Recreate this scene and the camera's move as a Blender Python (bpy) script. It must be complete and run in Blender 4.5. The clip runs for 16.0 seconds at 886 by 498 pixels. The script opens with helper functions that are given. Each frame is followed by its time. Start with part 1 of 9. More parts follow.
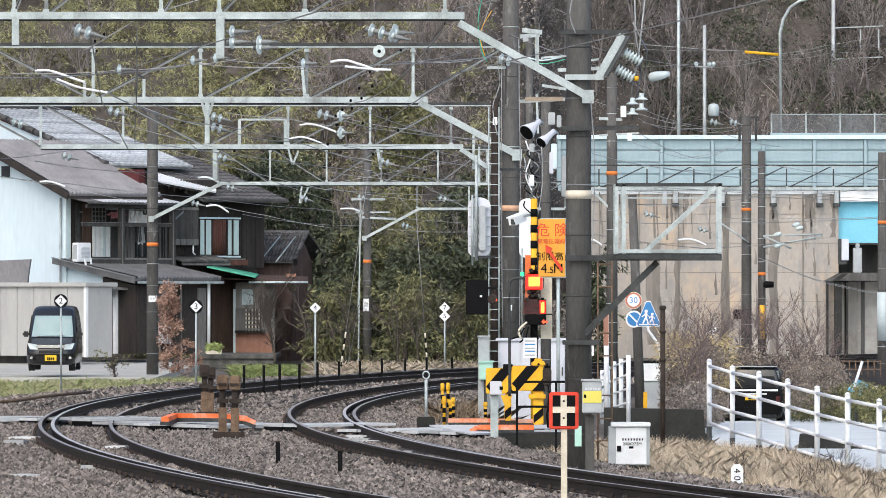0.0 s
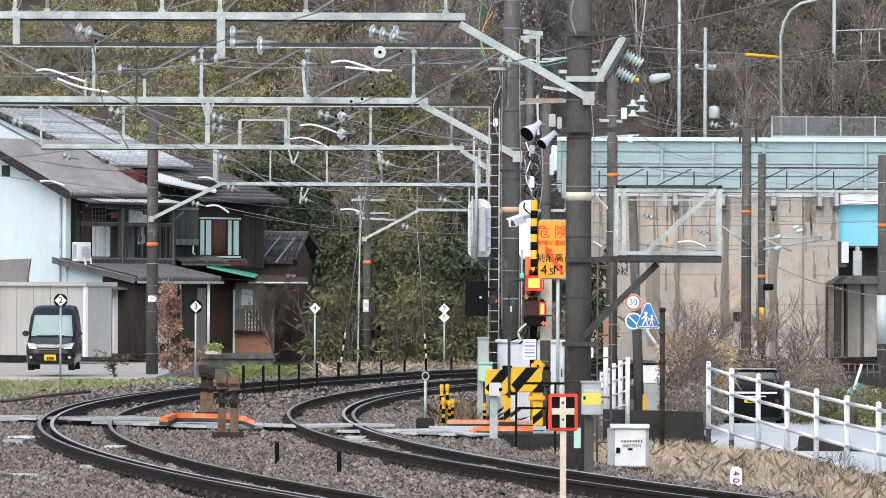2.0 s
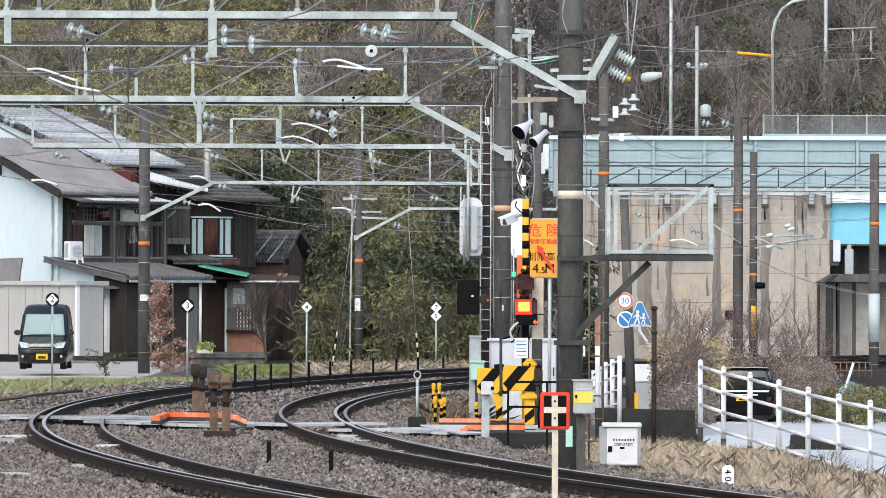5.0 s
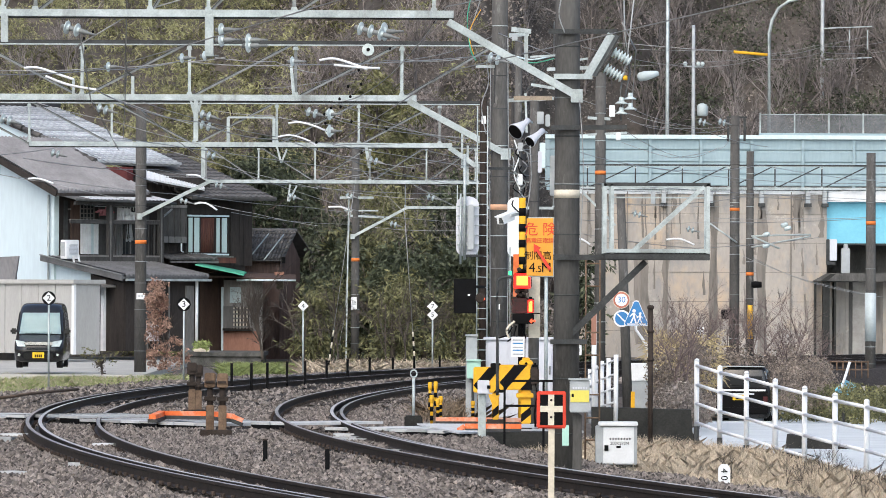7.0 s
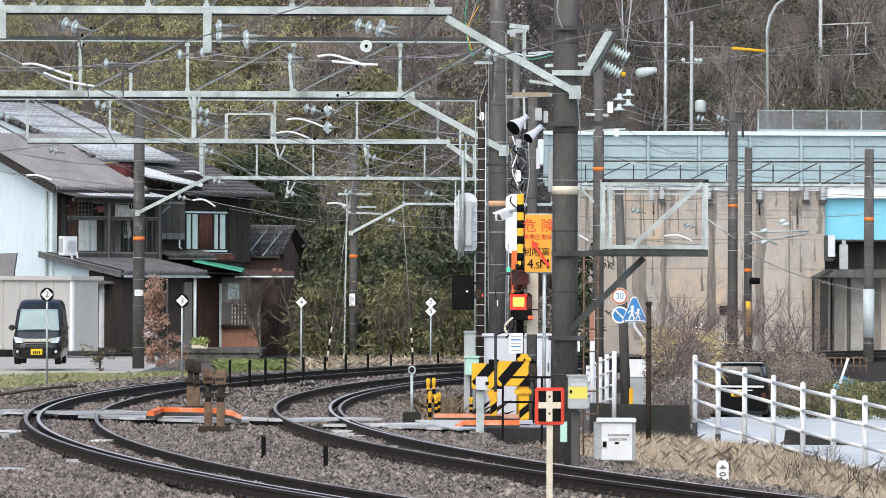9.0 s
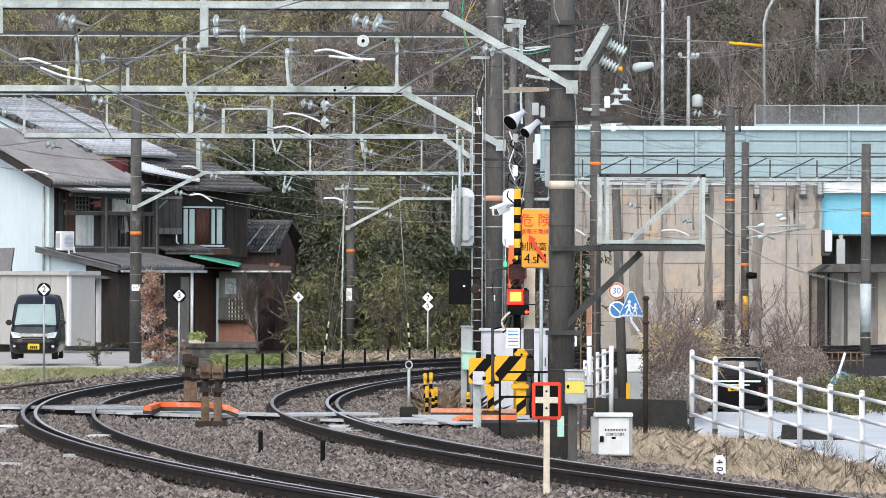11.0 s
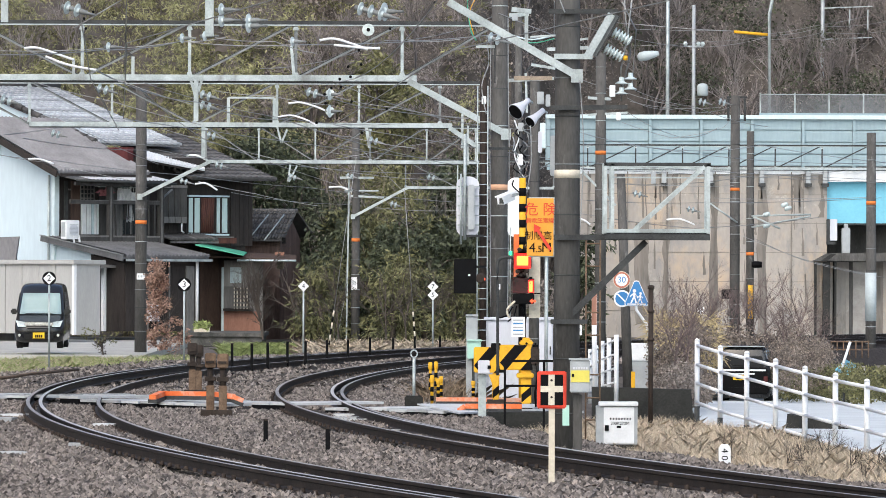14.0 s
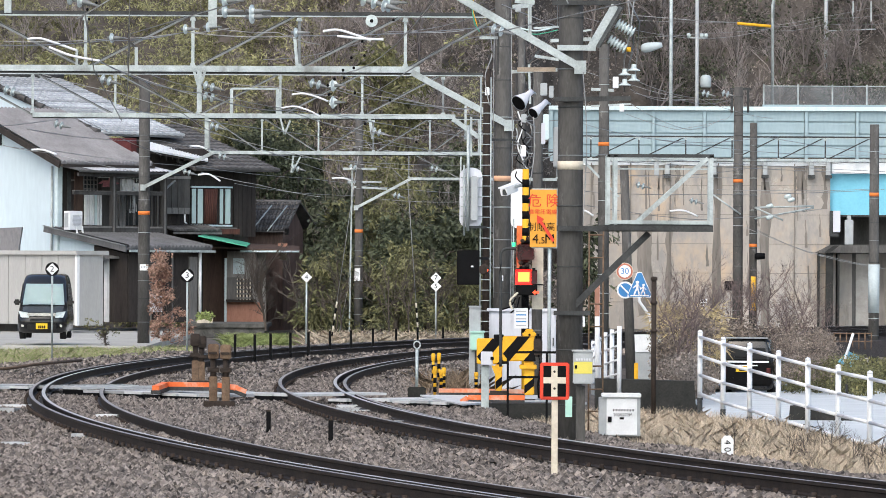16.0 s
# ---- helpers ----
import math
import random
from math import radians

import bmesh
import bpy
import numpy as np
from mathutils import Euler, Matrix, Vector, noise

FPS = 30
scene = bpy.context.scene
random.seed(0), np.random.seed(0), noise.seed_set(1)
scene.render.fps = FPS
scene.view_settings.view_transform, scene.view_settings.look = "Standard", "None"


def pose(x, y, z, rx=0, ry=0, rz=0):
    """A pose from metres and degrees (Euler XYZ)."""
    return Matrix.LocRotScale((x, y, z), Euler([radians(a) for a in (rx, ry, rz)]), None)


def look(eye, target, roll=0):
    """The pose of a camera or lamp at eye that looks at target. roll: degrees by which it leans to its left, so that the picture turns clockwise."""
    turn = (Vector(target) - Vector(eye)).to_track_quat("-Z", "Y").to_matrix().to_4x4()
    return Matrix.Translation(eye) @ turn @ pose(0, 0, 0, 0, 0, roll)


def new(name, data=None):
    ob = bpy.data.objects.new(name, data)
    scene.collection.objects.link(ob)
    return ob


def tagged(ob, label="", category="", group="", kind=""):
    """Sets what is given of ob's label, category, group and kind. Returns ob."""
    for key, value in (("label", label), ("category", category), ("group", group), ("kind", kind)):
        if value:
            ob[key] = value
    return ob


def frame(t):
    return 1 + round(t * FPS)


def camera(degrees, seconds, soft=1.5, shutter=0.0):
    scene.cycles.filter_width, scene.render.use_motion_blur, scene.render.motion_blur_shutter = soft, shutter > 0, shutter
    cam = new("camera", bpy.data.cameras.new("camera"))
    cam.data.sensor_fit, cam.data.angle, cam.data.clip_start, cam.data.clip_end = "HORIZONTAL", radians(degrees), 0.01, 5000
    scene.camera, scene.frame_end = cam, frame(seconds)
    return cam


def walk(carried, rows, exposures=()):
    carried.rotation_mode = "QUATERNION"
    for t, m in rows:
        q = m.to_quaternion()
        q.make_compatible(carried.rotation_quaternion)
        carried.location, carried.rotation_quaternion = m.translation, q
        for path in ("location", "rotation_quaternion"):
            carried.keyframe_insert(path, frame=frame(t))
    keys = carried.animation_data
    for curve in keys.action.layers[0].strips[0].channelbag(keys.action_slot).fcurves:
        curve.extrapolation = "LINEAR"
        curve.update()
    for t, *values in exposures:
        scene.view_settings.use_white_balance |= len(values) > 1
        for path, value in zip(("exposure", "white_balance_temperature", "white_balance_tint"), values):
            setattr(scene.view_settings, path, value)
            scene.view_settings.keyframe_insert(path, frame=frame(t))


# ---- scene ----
EYE = (0, 0, 2.18)
cam = camera(8.54, 16.0, soft=0.8)
PATH = [
    (0, look(EYE, (-0, 1000, 9.037), 0)),
    (0.5, look(EYE, (-0.159, 1000, 8.598), 0.005)),
    (1, look(EYE, (-0.464, 1000, 8.453), 0.113)),
    (1.5, look(EYE, (-0.275, 1000, 8.705), 0.188)),
    (2, look(EYE, (0.013, 1000, 9.225), 0.241)),
    (2.5, look(EYE, (-0.2, 1000, 9.802), 0.245)),
    (3, look(EYE, (-0.286, 1000, 9.357), 0.251)),
    (3.5, look(EYE, (0.034, 1000, 9.241), 0.29)),
    (4, look(EYE, (0.572, 1000, 9.075), 0.236)),
    (6.5, look(EYE, (1.967, 1000, 8.964), 0.197)),
    (7, look(EYE, (1.995, 1000, 8.825), 0.24)),
    (7.5, look(EYE, (1.958, 1000, 8.626), 0.234)),
    (8, look(EYE, (2.013, 1000, 8.443), 0.231)),
    (8.5, look(EYE, (2.109, 1000, 8.3), 0.228)),
    (9, look(EYE, (2.306, 1000, 8.219), 0.215)),
    (11.5, look(EYE, (2.993, 1000, 7.047), 0.19)),
    (12, look(EYE, (2.904, 1000, 6.791), 0.166)),
    (12.5, look(EYE, (2.57, 1000, 6.633), 0.167)),
    (13, look(EYE, (2.443, 1000, 6.328), 0.169)),
    (13.5, look(EYE, (2.235, 1000, 5.91), 0.189)),
    (14, look(EYE, (1.96, 1000, 5.473), 0.209)),
    (14.5, look(EYE, (1.855, 1000, 4.995), 0.225)),
    (15, look(EYE, (1.877, 1000, 4.643), 0.267)),
    (15.5, look(EYE, (1.686, 1000, 4.297), 0.288)),
    (16, look(EYE, (1.45, 1000, 3.989), 0.277)),
]
walk(cam, PATH)

# ---- sky and sun: a bright overcast winter day ----
scene.view_settings.exposure = 0.78
world = bpy.data.worlds.new("overcast")
scene.world = world
world.use_nodes = True
wn = world.node_tree.nodes
sky = wn.new("ShaderNodeTexSky")
sky.sky_type = "NISHITA"
sky.sun_disc = False
sky.sun_elevation = radians(48)
sky.sun_rotation = radians(205)
sky.air_density, sky.dust_density, sky.ozone_density = 1.0, 3.4, 1.0
wn["Background"].inputs[1].default_value = 0.15
world.node_tree.links.new(sky.outputs[0], wn["Background"].inputs[0])
sun = new("sun", bpy.data.lights.new("sun", "SUN"))
sun.data.energy, sun.data.angle, sun.data.color = 1.0, radians(80), (0.92, 1.0, 0.97)
sun.matrix_world = look((0, -40, 60), (0, 100, 0))


# ---- materials ----
def mat(name, base, alt=None, rough=0.7, metal=0.0, scale=6.0, fine=60.0, bump=0.3, streak=0.0, vary=0.0, glow=0.0, spread=0.5, island=False, spec=None):
    """A surface of two colours mixed by coarse and fine noise; streak stretches the noise downwards; vary tints piece by piece."""
    m = bpy.data.materials.new(name)
    m.use_nodes = True
    nt = m.node_tree
    N, L = nt.nodes, nt.links
    b = N["Principled BSDF"]
    alt = alt or tuple(c * 0.7 for c in base)
    geo = N.new("ShaderNodeNewGeometry")
    vec = geo.outputs["Position"]
    mp = N.new("ShaderNodeMapping")
    mp.inputs["Scale"].default_value = (1, 1, 1 if not streak else 1.0 / (1 + streak))
    L.new(vec, mp.inputs[0])
    big = N.new("ShaderNodeTexNoise")
    big.inputs["Scale"].default_value = scale
    big.inputs["Detail"].default_value = 6
    big.inputs["Roughness"].default_value = 0.65
    L.new(mp.outputs[0], big.inputs["Vector"])
    small = N.new("ShaderNodeTexNoise")
    small.inputs["Scale"].default_value = fine
    small.inputs["Detail"].default_value = 3
    L.new(mp.outputs[0], small.inputs["Vector"])
    add = N.new("ShaderNodeMath")
    add.operation = "MULTIPLY_ADD"
    L.new(small.outputs[0], add.inputs[0])
    add.inputs[1].default_value = 0.45
    L.new(big.outputs[0], add.inputs[2])
    ramp = N.new("ShaderNodeMapRange")
    ramp.inputs[1].default_value = 0.72 - 0.4 * spread
    ramp.inputs[2].default_value = 0.72 + 0.4 * spread
    L.new(add.outputs[0], ramp.inputs[0])
    mix = N.new("ShaderNodeMix")
    mix.data_type = "RGBA"
    mix.inputs[6].default_value = (*alt, 1)
    mix.inputs[7].default_value = (*base, 1)
    L.new(ramp.outputs[0], mix.inputs[0])
    col = mix.outputs[2]
    if vary:
        if island:
            rnd = geo.outputs["Random Per Island"]
        else:
            rnd = N.new("ShaderNodeObjectInfo").outputs["Random"]
        hsv = N.new("ShaderNodeHueSaturation")
        mr = N.new("ShaderNodeMapRange")
        mr.inputs[3].default_value, mr.inputs[4].default_value = 1 - vary, 1 + vary
        L.new(rnd, mr.inputs[0])
        L.new(mr.outputs[0], hsv.inputs["Value"])
        L.new(col, hsv.inputs["Color"])
        col = hsv.outputs[0]
    L.new(col, b.inputs["Base Color"])
    b.inputs["Roughness"].default_value = rough
    b.inputs["Metallic"].default_value = metal
    b.inputs["Specular IOR Level"].default_value = spec if spec is not None else (0.2 if rough > 0.4 else 0.5)
    if bump:
        bp = N.new("ShaderNodeBump")
        bp.inputs["Strength"].default_value = bump
        bp.inputs["Distance"].default_value = 0.02
        L.new(add.outputs[0], bp.inputs["Height"])
        L.new(bp.outputs[0], b.inputs["Normal"])
    if glow:
        b.inputs["Emission Color"].default_value = (*base, 1)
        b.inputs["Emission Strength"].default_value = glow
    return m


def blotch(m, colour, scale, lo, hi, stretch=1.0, seed=0.0):
    """Lay patches of another colour over a surface; stretch draws them out downwards."""
    nt = m.node_tree
    N, L = nt.nodes, nt.links
    b = N["Principled BSDF"]
    src = b.inputs["Base Color"].links[0].from_socket
    geo = N.new("ShaderNodeNewGeometry")
    mp = N.new("ShaderNodeMapping")
    mp.inputs["Location"].default_value = (seed, seed * 1.7, seed * 0.6)
    mp.inputs["Scale"].default_value = (1, 1, 1.0 / stretch)
    L.new(geo.outputs["Position"], mp.inputs[0])
    no = N.new("ShaderNodeTexNoise")
    no.inputs["Scale"].default_value, no.inputs["Detail"].default_value, no.inputs["Roughness"].default_value = scale, 8, 0.7
    L.new(mp.outputs[0], no.inputs["Vector"])
    mr = N.new("ShaderNodeMapRange")
    mr.inputs[1].default_value, mr.inputs[2].default_value = lo, hi
    L.new(no.outputs[0], mr.inputs[0])
    mx = N.new("ShaderNodeMix")
    mx.data_type = "RGBA"
    mx.inputs[7].default_value = (*colour, 1)
    L.new(mr.outputs[0], mx.inputs[0])
    L.new(src, mx.inputs[6])
    L.new(mx.outputs[2], b.inputs["Base Color"])
    return m


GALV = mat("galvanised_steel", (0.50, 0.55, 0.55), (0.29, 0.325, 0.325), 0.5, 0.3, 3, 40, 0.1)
GALV_DARK = mat("dark_steel_and_shade", (0.07, 0.073, 0.073), (0.032, 0.033, 0.033), 0.7, 0.1, 3, 40, 0.15)
GALV_MID = mat("dull_galvanised_steel", (0.25, 0.265, 0.265), (0.13, 0.138, 0.138), 0.6, 0.2, 3, 40, 0.15)
CONCRETE_POLE = mat("pole_concrete", (0.125, 0.12, 0.113), (0.045, 0.043, 0.041), 0.85, 0, 2.6, 34, 0.35, streak=3, spread=0.7)
blotch(CONCRETE_POLE, (0.20, 0.195, 0.185), 5.0, 0.58, 0.72, 3.0, 2.0)
CONCRETE = mat("concrete", (0.42, 0.40, 0.37), (0.28, 0.26, 0.24), 0.9, 0, 2, 40, 0.3)
CONCRETE_DARK = mat("dark_concrete_and_shade", (0.04, 0.04, 0.037), (0.018, 0.018, 0.017), 0.9, 0, 2, 40, 0.3)
WALL_CONC = mat("stained_concrete", (0.43, 0.385, 0.335), (0.27, 0.25, 0.235), 0.9, 0, 0.4, 9, 0.4, streak=1.2, spread=0.7)
blotch(WALL_CONC, (0.49, 0.375, 0.27), 0.5, 0.5, 0.68, 1.3, 3.0)
blotch(WALL_CONC, (0.20, 0.18, 0.16), 1.0, 0.58, 0.70, 4.0, 8.0)
blotch(WALL_CONC, (0.60, 0.55, 0.48), 0.9, 0.6, 0.72, 1.0, 15.0)
blotch(WALL_CONC, (0.29, 0.275, 0.26), 2.4, 0.50, 0.66, 2.5, 21.0)
blotch(GALV, (0.20, 0.21, 0.20), 1.7, 0.52, 0.7, 2.0, 5.0)
STAIN = mat("water_stain", (0.27, 0.24, 0.21), (0.12, 0.11, 0.10), 0.9, 0, 1.2, 9, 0.2, streak=6)
RAIL = mat("rail_rust", (0.046, 0.035, 0.029), (0.017, 0.014, 0.0125), 0.6, 0.3, 4, 60, 0.2)
RAIL_TOP = mat("rail_worn_head", (0.40, 0.385, 0.37), (0.20, 0.185, 0.175), 0.5, 0.3, 4, 60, 0.05)
RAIL_BRIGHT = mat("rail_pale_head", (0.66, 0.65, 0.63), (0.40, 0.385, 0.37), 0.5, 0.4, 4, 60, 0.05)
SLEEPER = mat("sleeper_concrete", (0.12, 0.106, 0.096), (0.055, 0.048, 0.043), 0.9, 0, 5, 40, 0.3)
BALLAST = mat("ballast_bed", (0.06, 0.051, 0.046), (0.022, 0.019, 0.017), 0.9, 0, 9, 30, 1.0)
STONE = mat("ballast_stone", (0.265, 0.229, 0.198), (0.08, 0.068, 0.060), 0.85, 0, 4, 50, 0.3, vary=0.75, island=True)
GROUND = mat("soil_litter", (0.14, 0.122, 0.107), (0.06, 0.052, 0.046), 0.95, 0, 0.5, 6, 0.8)
# Far paler than asphalt: the wet road's sky reflection is in the base colour.
ASPHALT = mat("wet_asphalt_sky_sheen", (0.63, 0.66, 0.66), (0.48, 0.505, 0.51), 0.7, 0, 0.6, 30, 0.15)
YARD = mat("yard_concrete", (0.47, 0.46, 0.42), (0.33, 0.32, 0.29), 0.8, 0, 0.8, 20, 0.2)
WHITE = mat("white_paint", (0.80, 0.81, 0.82), (0.66, 0.67, 0.68), 0.45, 0, 4, 40, 0.05)
WHITE_WALL = mat("pale_blue_siding", (0.58, 0.68, 0.73), (0.50, 0.59, 0.64), 0.7, 0, 0.5, 8, 0.1, streak=4)
BLUE_PANEL = mat("pale_blue_noise_barrier", (0.325, 0.42, 0.455), (0.25, 0.33, 0.36), 0.55, 0.1, 0.4, 10, 0.1, streak=3)
GIRDER_BLUE = mat("sky_blue_girder", (0.22, 0.56, 0.70), (0.17, 0.47, 0.60), 0.5, 0, 0.8, 12, 0.1)
ORANGE = mat("orange_band", (0.75, 0.22, 0.05), (0.6, 0.16, 0.04), 0.6, 0, 5, 40, 0.05)
PEACH = mat("faded_orange_band", (0.70, 0.40, 0.24), (0.55, 0.33, 0.22), 0.7, 0, 6, 40, 0.1)
CREAM = mat("cream_paint", (0.68, 0.62, 0.50), (0.52, 0.46, 0.37), 0.6, 0, 6, 40, 0.1)
PALE_WRAP = mat("pale_sheet_wrap", (0.50, 0.56, 0.57), (0.38, 0.43, 0.44), 0.5, 0, 2, 20, 0.05)
WIRE = mat("wire", (0.36, 0.37, 0.37), (0.22, 0.22, 0.22), 0.5, 0.5, 4, 40, 0)
PORCELAIN = mat("white_porcelain", (0.60, 0.67, 0.67), (0.38, 0.44, 0.45), 0.2, 0, 10, 60, 0)
BLACK = mat("black_paint", (0.008, 0.008, 0.009), (0.005, 0.005, 0.005), 0.6, 0, 6, 40, 0.1, spec=0.06)


# ---- mesh helpers ----
def box(bm, x0, x1, y0, y1, z0, z1, bevel=0.0):
    c = ((x0 + x1) / 2, (y0 + y1) / 2, (z0 + z1) / 2)
    got = bmesh.ops.create_cube(bm, size=1, matrix=Matrix.Translation(c) @ Matrix.Diagonal((abs(x1 - x0), abs(y1 - y0), abs(z1 - z0), 1)))
    if bevel:
        edges = {e for v in got["verts"] for e in v.link_edges}
        bmesh.ops.bevel(bm, geom=list(edges), offset=bevel, segments=2, affect="EDGES", clamp_overlap=True)
    return bm


def bar(bm, p, q, w, h):
    """A square bar from p to q: w sideways, h upwards."""
    p, q = Vector(p), Vector(q)
    d = (q - p).normalized()
    side = d.cross(Vector((0, 0, 1)))
    side = side.normalized() if side.length > 1e-4 else Vector((1, 0, 0))
    up = side.cross(d).normalized()
    vs = []
    for c in (p, q):
        for a, b in ((-1, -1), (1, -1), (1, 1), (-1, 1)):
            vs.append(bm.verts.new(c + side * (a * w / 2) + up * (b * h / 2)))
    for f in ((3, 2, 1, 0), (4, 5, 6, 7), (0, 1, 5, 4), (1, 2, 6, 5), (2, 3, 7, 6), (3, 0, 4, 7)):
        bm.faces.new([vs[i] for i in f])
    return bm


def tube(bm, pts, r, n=8, r1=None):
    """A round tube along points, tapered from r to r1."""
    pts = [Vector(p) for p in pts]
    r1 = r if r1 is None else r1
    rings = []
    for i, p in enumerate(pts):
        d = (pts[min(i + 1, len(pts) - 1)] - pts[max(i - 1, 0)]).normalized()
        side = d.cross(Vector((0, 0, 1)))
        side = side.normalized() if side.length > 1e-3 else Vector((1, 0, 0))
        up = d.cross(side)
        rr = r + (r1 - r) * i / max(1, len(pts) - 1)
        rings.append([bm.verts.new(p + (side * math.cos(a) + up * math.sin(a)) * rr) for a in (2 * math.pi * k / n for k in range(n))])
    for a, b in zip(rings, rings[1:]):
        for k in range(n):
            f = bm.faces.new((a[k], a[(k + 1) % n], b[(k + 1) % n], b[k]))
            f.smooth = n > 5
    bm.faces.new(rings[0])
    bm.faces.new(rings[-1][::-1])
    return bm


def lathe(bm, base, axis, profile, n=12, round_=True):
    """Turn a profile of (along, radius) round an axis from base."""
    base, d = Vector(base), Vector(axis).normalized()
    side = d.cross(Vector((0, 0, 1)))
    side = side.normalized() if side.length > 1e-3 else Vector((1, 0, 0))
    up = d.cross(side)
    rings = [[bm.verts.new(base + d * t + (side * math.cos(a) + up * math.sin(a)) * r) for a in (2 * math.pi * k / n for k in range(n))] for t, r in profile]
    for a, b in zip(rings, rings[1:]):
        for k in range(n):
            f = bm.faces.new((a[k], a[(k + 1) % n], b[(k + 1) % n], b[k]))
            f.smooth = round_
    bm.faces.new(rings[0])
    bm.faces.new(rings[-1][::-1])
    return bm


def bend(pts, n=6):
    """More points along a smooth line through the given ones."""
    p = [Vector(q) for q in pts]
    out = []
    for i in range(len(p) - 1):
        a, b, c, d = p[max(i - 1, 0)], p[i], p[i + 1], p[min(i + 2, len(p) - 1)]
        for k in range(n):
            t = k / n
            out.append(0.5 * (2 * b + (c - a) * t + (2 * a - 5 * b + 4 * c - d) * t * t + (3 * b - a - 3 * c + d) * t ** 3))
    return out + [p[-1]]


def slab(bm, pts, thick, axis=(0, 1, 0)):
    """A flat polygon given thickness along an axis."""
    a = Vector(axis) * thick
    lo = [bm.verts.new(Vector(p)) for p in pts]
    hi = [bm.verts.new(Vector(p) + a) for p in pts]
    n = len(pts)
    bm.faces.new(lo)
    bm.faces.new(hi[::-1])
    for i in range(n):
        bm.faces.new((lo[i], hi[i], hi[(i + 1) % n], lo[(i + 1) % n]))
    return bm


B = bmesh.new
PLACE = {}


def thing(name, loc, label, category, group="", kind="", rz=0):
    ob = new(name)
    ob.empty_display_size = 0.1
    ob.matrix_basis = pose(*loc, 0, 0, rz)
    PLACE[ob.name] = ob.matrix_basis.copy()
    return tagged(ob, label, category, group, kind)


def part(name, bm, material, parent, label="", local=False):
    """Link a bmesh as one mesh under a thing or a part. Its points are in the world, or in the thing's space if local."""
    me = bpy.data.meshes.new(name)
    bmesh.ops.recalc_face_normals(bm, faces=bm.faces)
    root = PLACE.get(parent.name, Matrix.Identity(4))
    if not local:
        bm.transform(root.inverted())
    bm.to_mesh(me)
    bm.free()
    me.materials.append(material)
    ob = new(name, me)
    ob.parent = parent
    PLACE[ob.name] = root
    return tagged(ob, label)


def solid(name, bm, material, label="", category="", group="", kind=""):
    """A thing or piece of the setting that is one plain mesh."""
    me = bpy.data.meshes.new(name)
    bmesh.ops.recalc_face_normals(bm, faces=bm.faces)
    bm.to_mesh(me)
    bm.free()
    me.materials.append(material)
    ob = new(name, me)
    PLACE[ob.name] = Matrix.Identity(4)
    return tagged(ob, label, category, group, kind)


def mesh_of(name, verts, faces, material, label="", category="", kind="stuff", parent=None):
    me = bpy.data.meshes.new(name)
    verts = np.asarray(verts, dtype=np.float32)
    faces = np.asarray(faces, dtype=np.int32)
    k = faces.shape[1]
    me.vertices.add(len(verts))
    me.vertices.foreach_set("co", verts.ravel())
    me.loops.add(faces.size)
    me.loops.foreach_set("vertex_index", faces.ravel())
    me.polygons.add(len(faces))
    me.polygons.foreach_set("loop_start", np.arange(0, faces.size, k, dtype=np.int32))
    me.update()
    me.materials.append(material)
    ob = new(name, me)
    if parent:
        ob.parent = parent
    return tagged(ob, label, category, "", kind)


# ---- the lie of the land ----
CX, CY, RAD, SPACING = 195.226, 107.564, 201.5, 4.117   # the curve's centre, the outer track's radius, the tracks' spacing


def smooth(a, b, v):
    t = np.clip((v - a) / (b - a), 0, 1)
    return t * t * (3 - 2 * t)


def road_edge(y):
    return np.where(y < 95, 4.25 + (95 - y) * 0.15, 4.25 + (y - 95) * 0.036)


def road_z(y):
    return -0.2 - 0.0160 * np.maximum(y - 88, 0) - 0.05 * np.minimum(np.maximum(88 - y, 0), 20)


def land(x, y):
    x, y = np.asarray(x, float), np.asarray(y, float)
    z = -0.5 + 0 * x
    right = smooth(-0.9, 0.0, x - road_edge(y)) * smooth(300, 255, y)
    z = z + (road_z(y) - 0.2 - z) * right
    hollow = smooth(0.2, 1.6, 194.2 - np.hypot(x - CX, y - CY)) * smooth(104, 108, y) * smooth(152, 146, y) * (1 - right)
    z = z - 0.45 * hollow
    start = 233 - 8 * smooth(-4.5, -2.5, x) + 27 * smooth(2, 5, x)
    rise = np.maximum(y - start, 0)
    z = z + smooth(0, 6, rise) * np.where(x > 3, 7, 1) + 0.62 * np.minimum(rise, 140)
    return z


def arc(r, a):
    return CX - r * math.cos(a), CY + r * math.sin(a)


xs = np.concatenate([[-3000, -800, -300, -120], np.arange(-60, -24, 2.0), np.arange(-24, 24, 0.4), np.arange(24, 60.1, 2.0), [120, 300, 800, 3000]])
ys = np.concatenate([[-2000, -500, -100, 0], np.arange(30, 420, 2.0), [600, 1200, 3000]])
gx, gy = np.meshgrid(xs, ys)
gz = land(gx, gy)
gz = gz + np.where(gz > 0.5, 0.8 * np.sin(gx * 0.7 + gy * 0.3) * np.cos(gy * 0.45), 0)
nx, ny = len(xs), len(ys)
idx = np.arange(nx * ny).reshape(ny, nx)
quads = np.stack([idx[:-1, :-1], idx[:-1, 1:], idx[1:, 1:], idx[1:, :-1]], -1).reshape(-1, 4)
mesh_of("ground", np.stack([gx, gy, gz], -1).reshape(-1, 3), quads, GROUND, "brown soil and leaf litter rising to a wooded hillside", "ground", "structure")


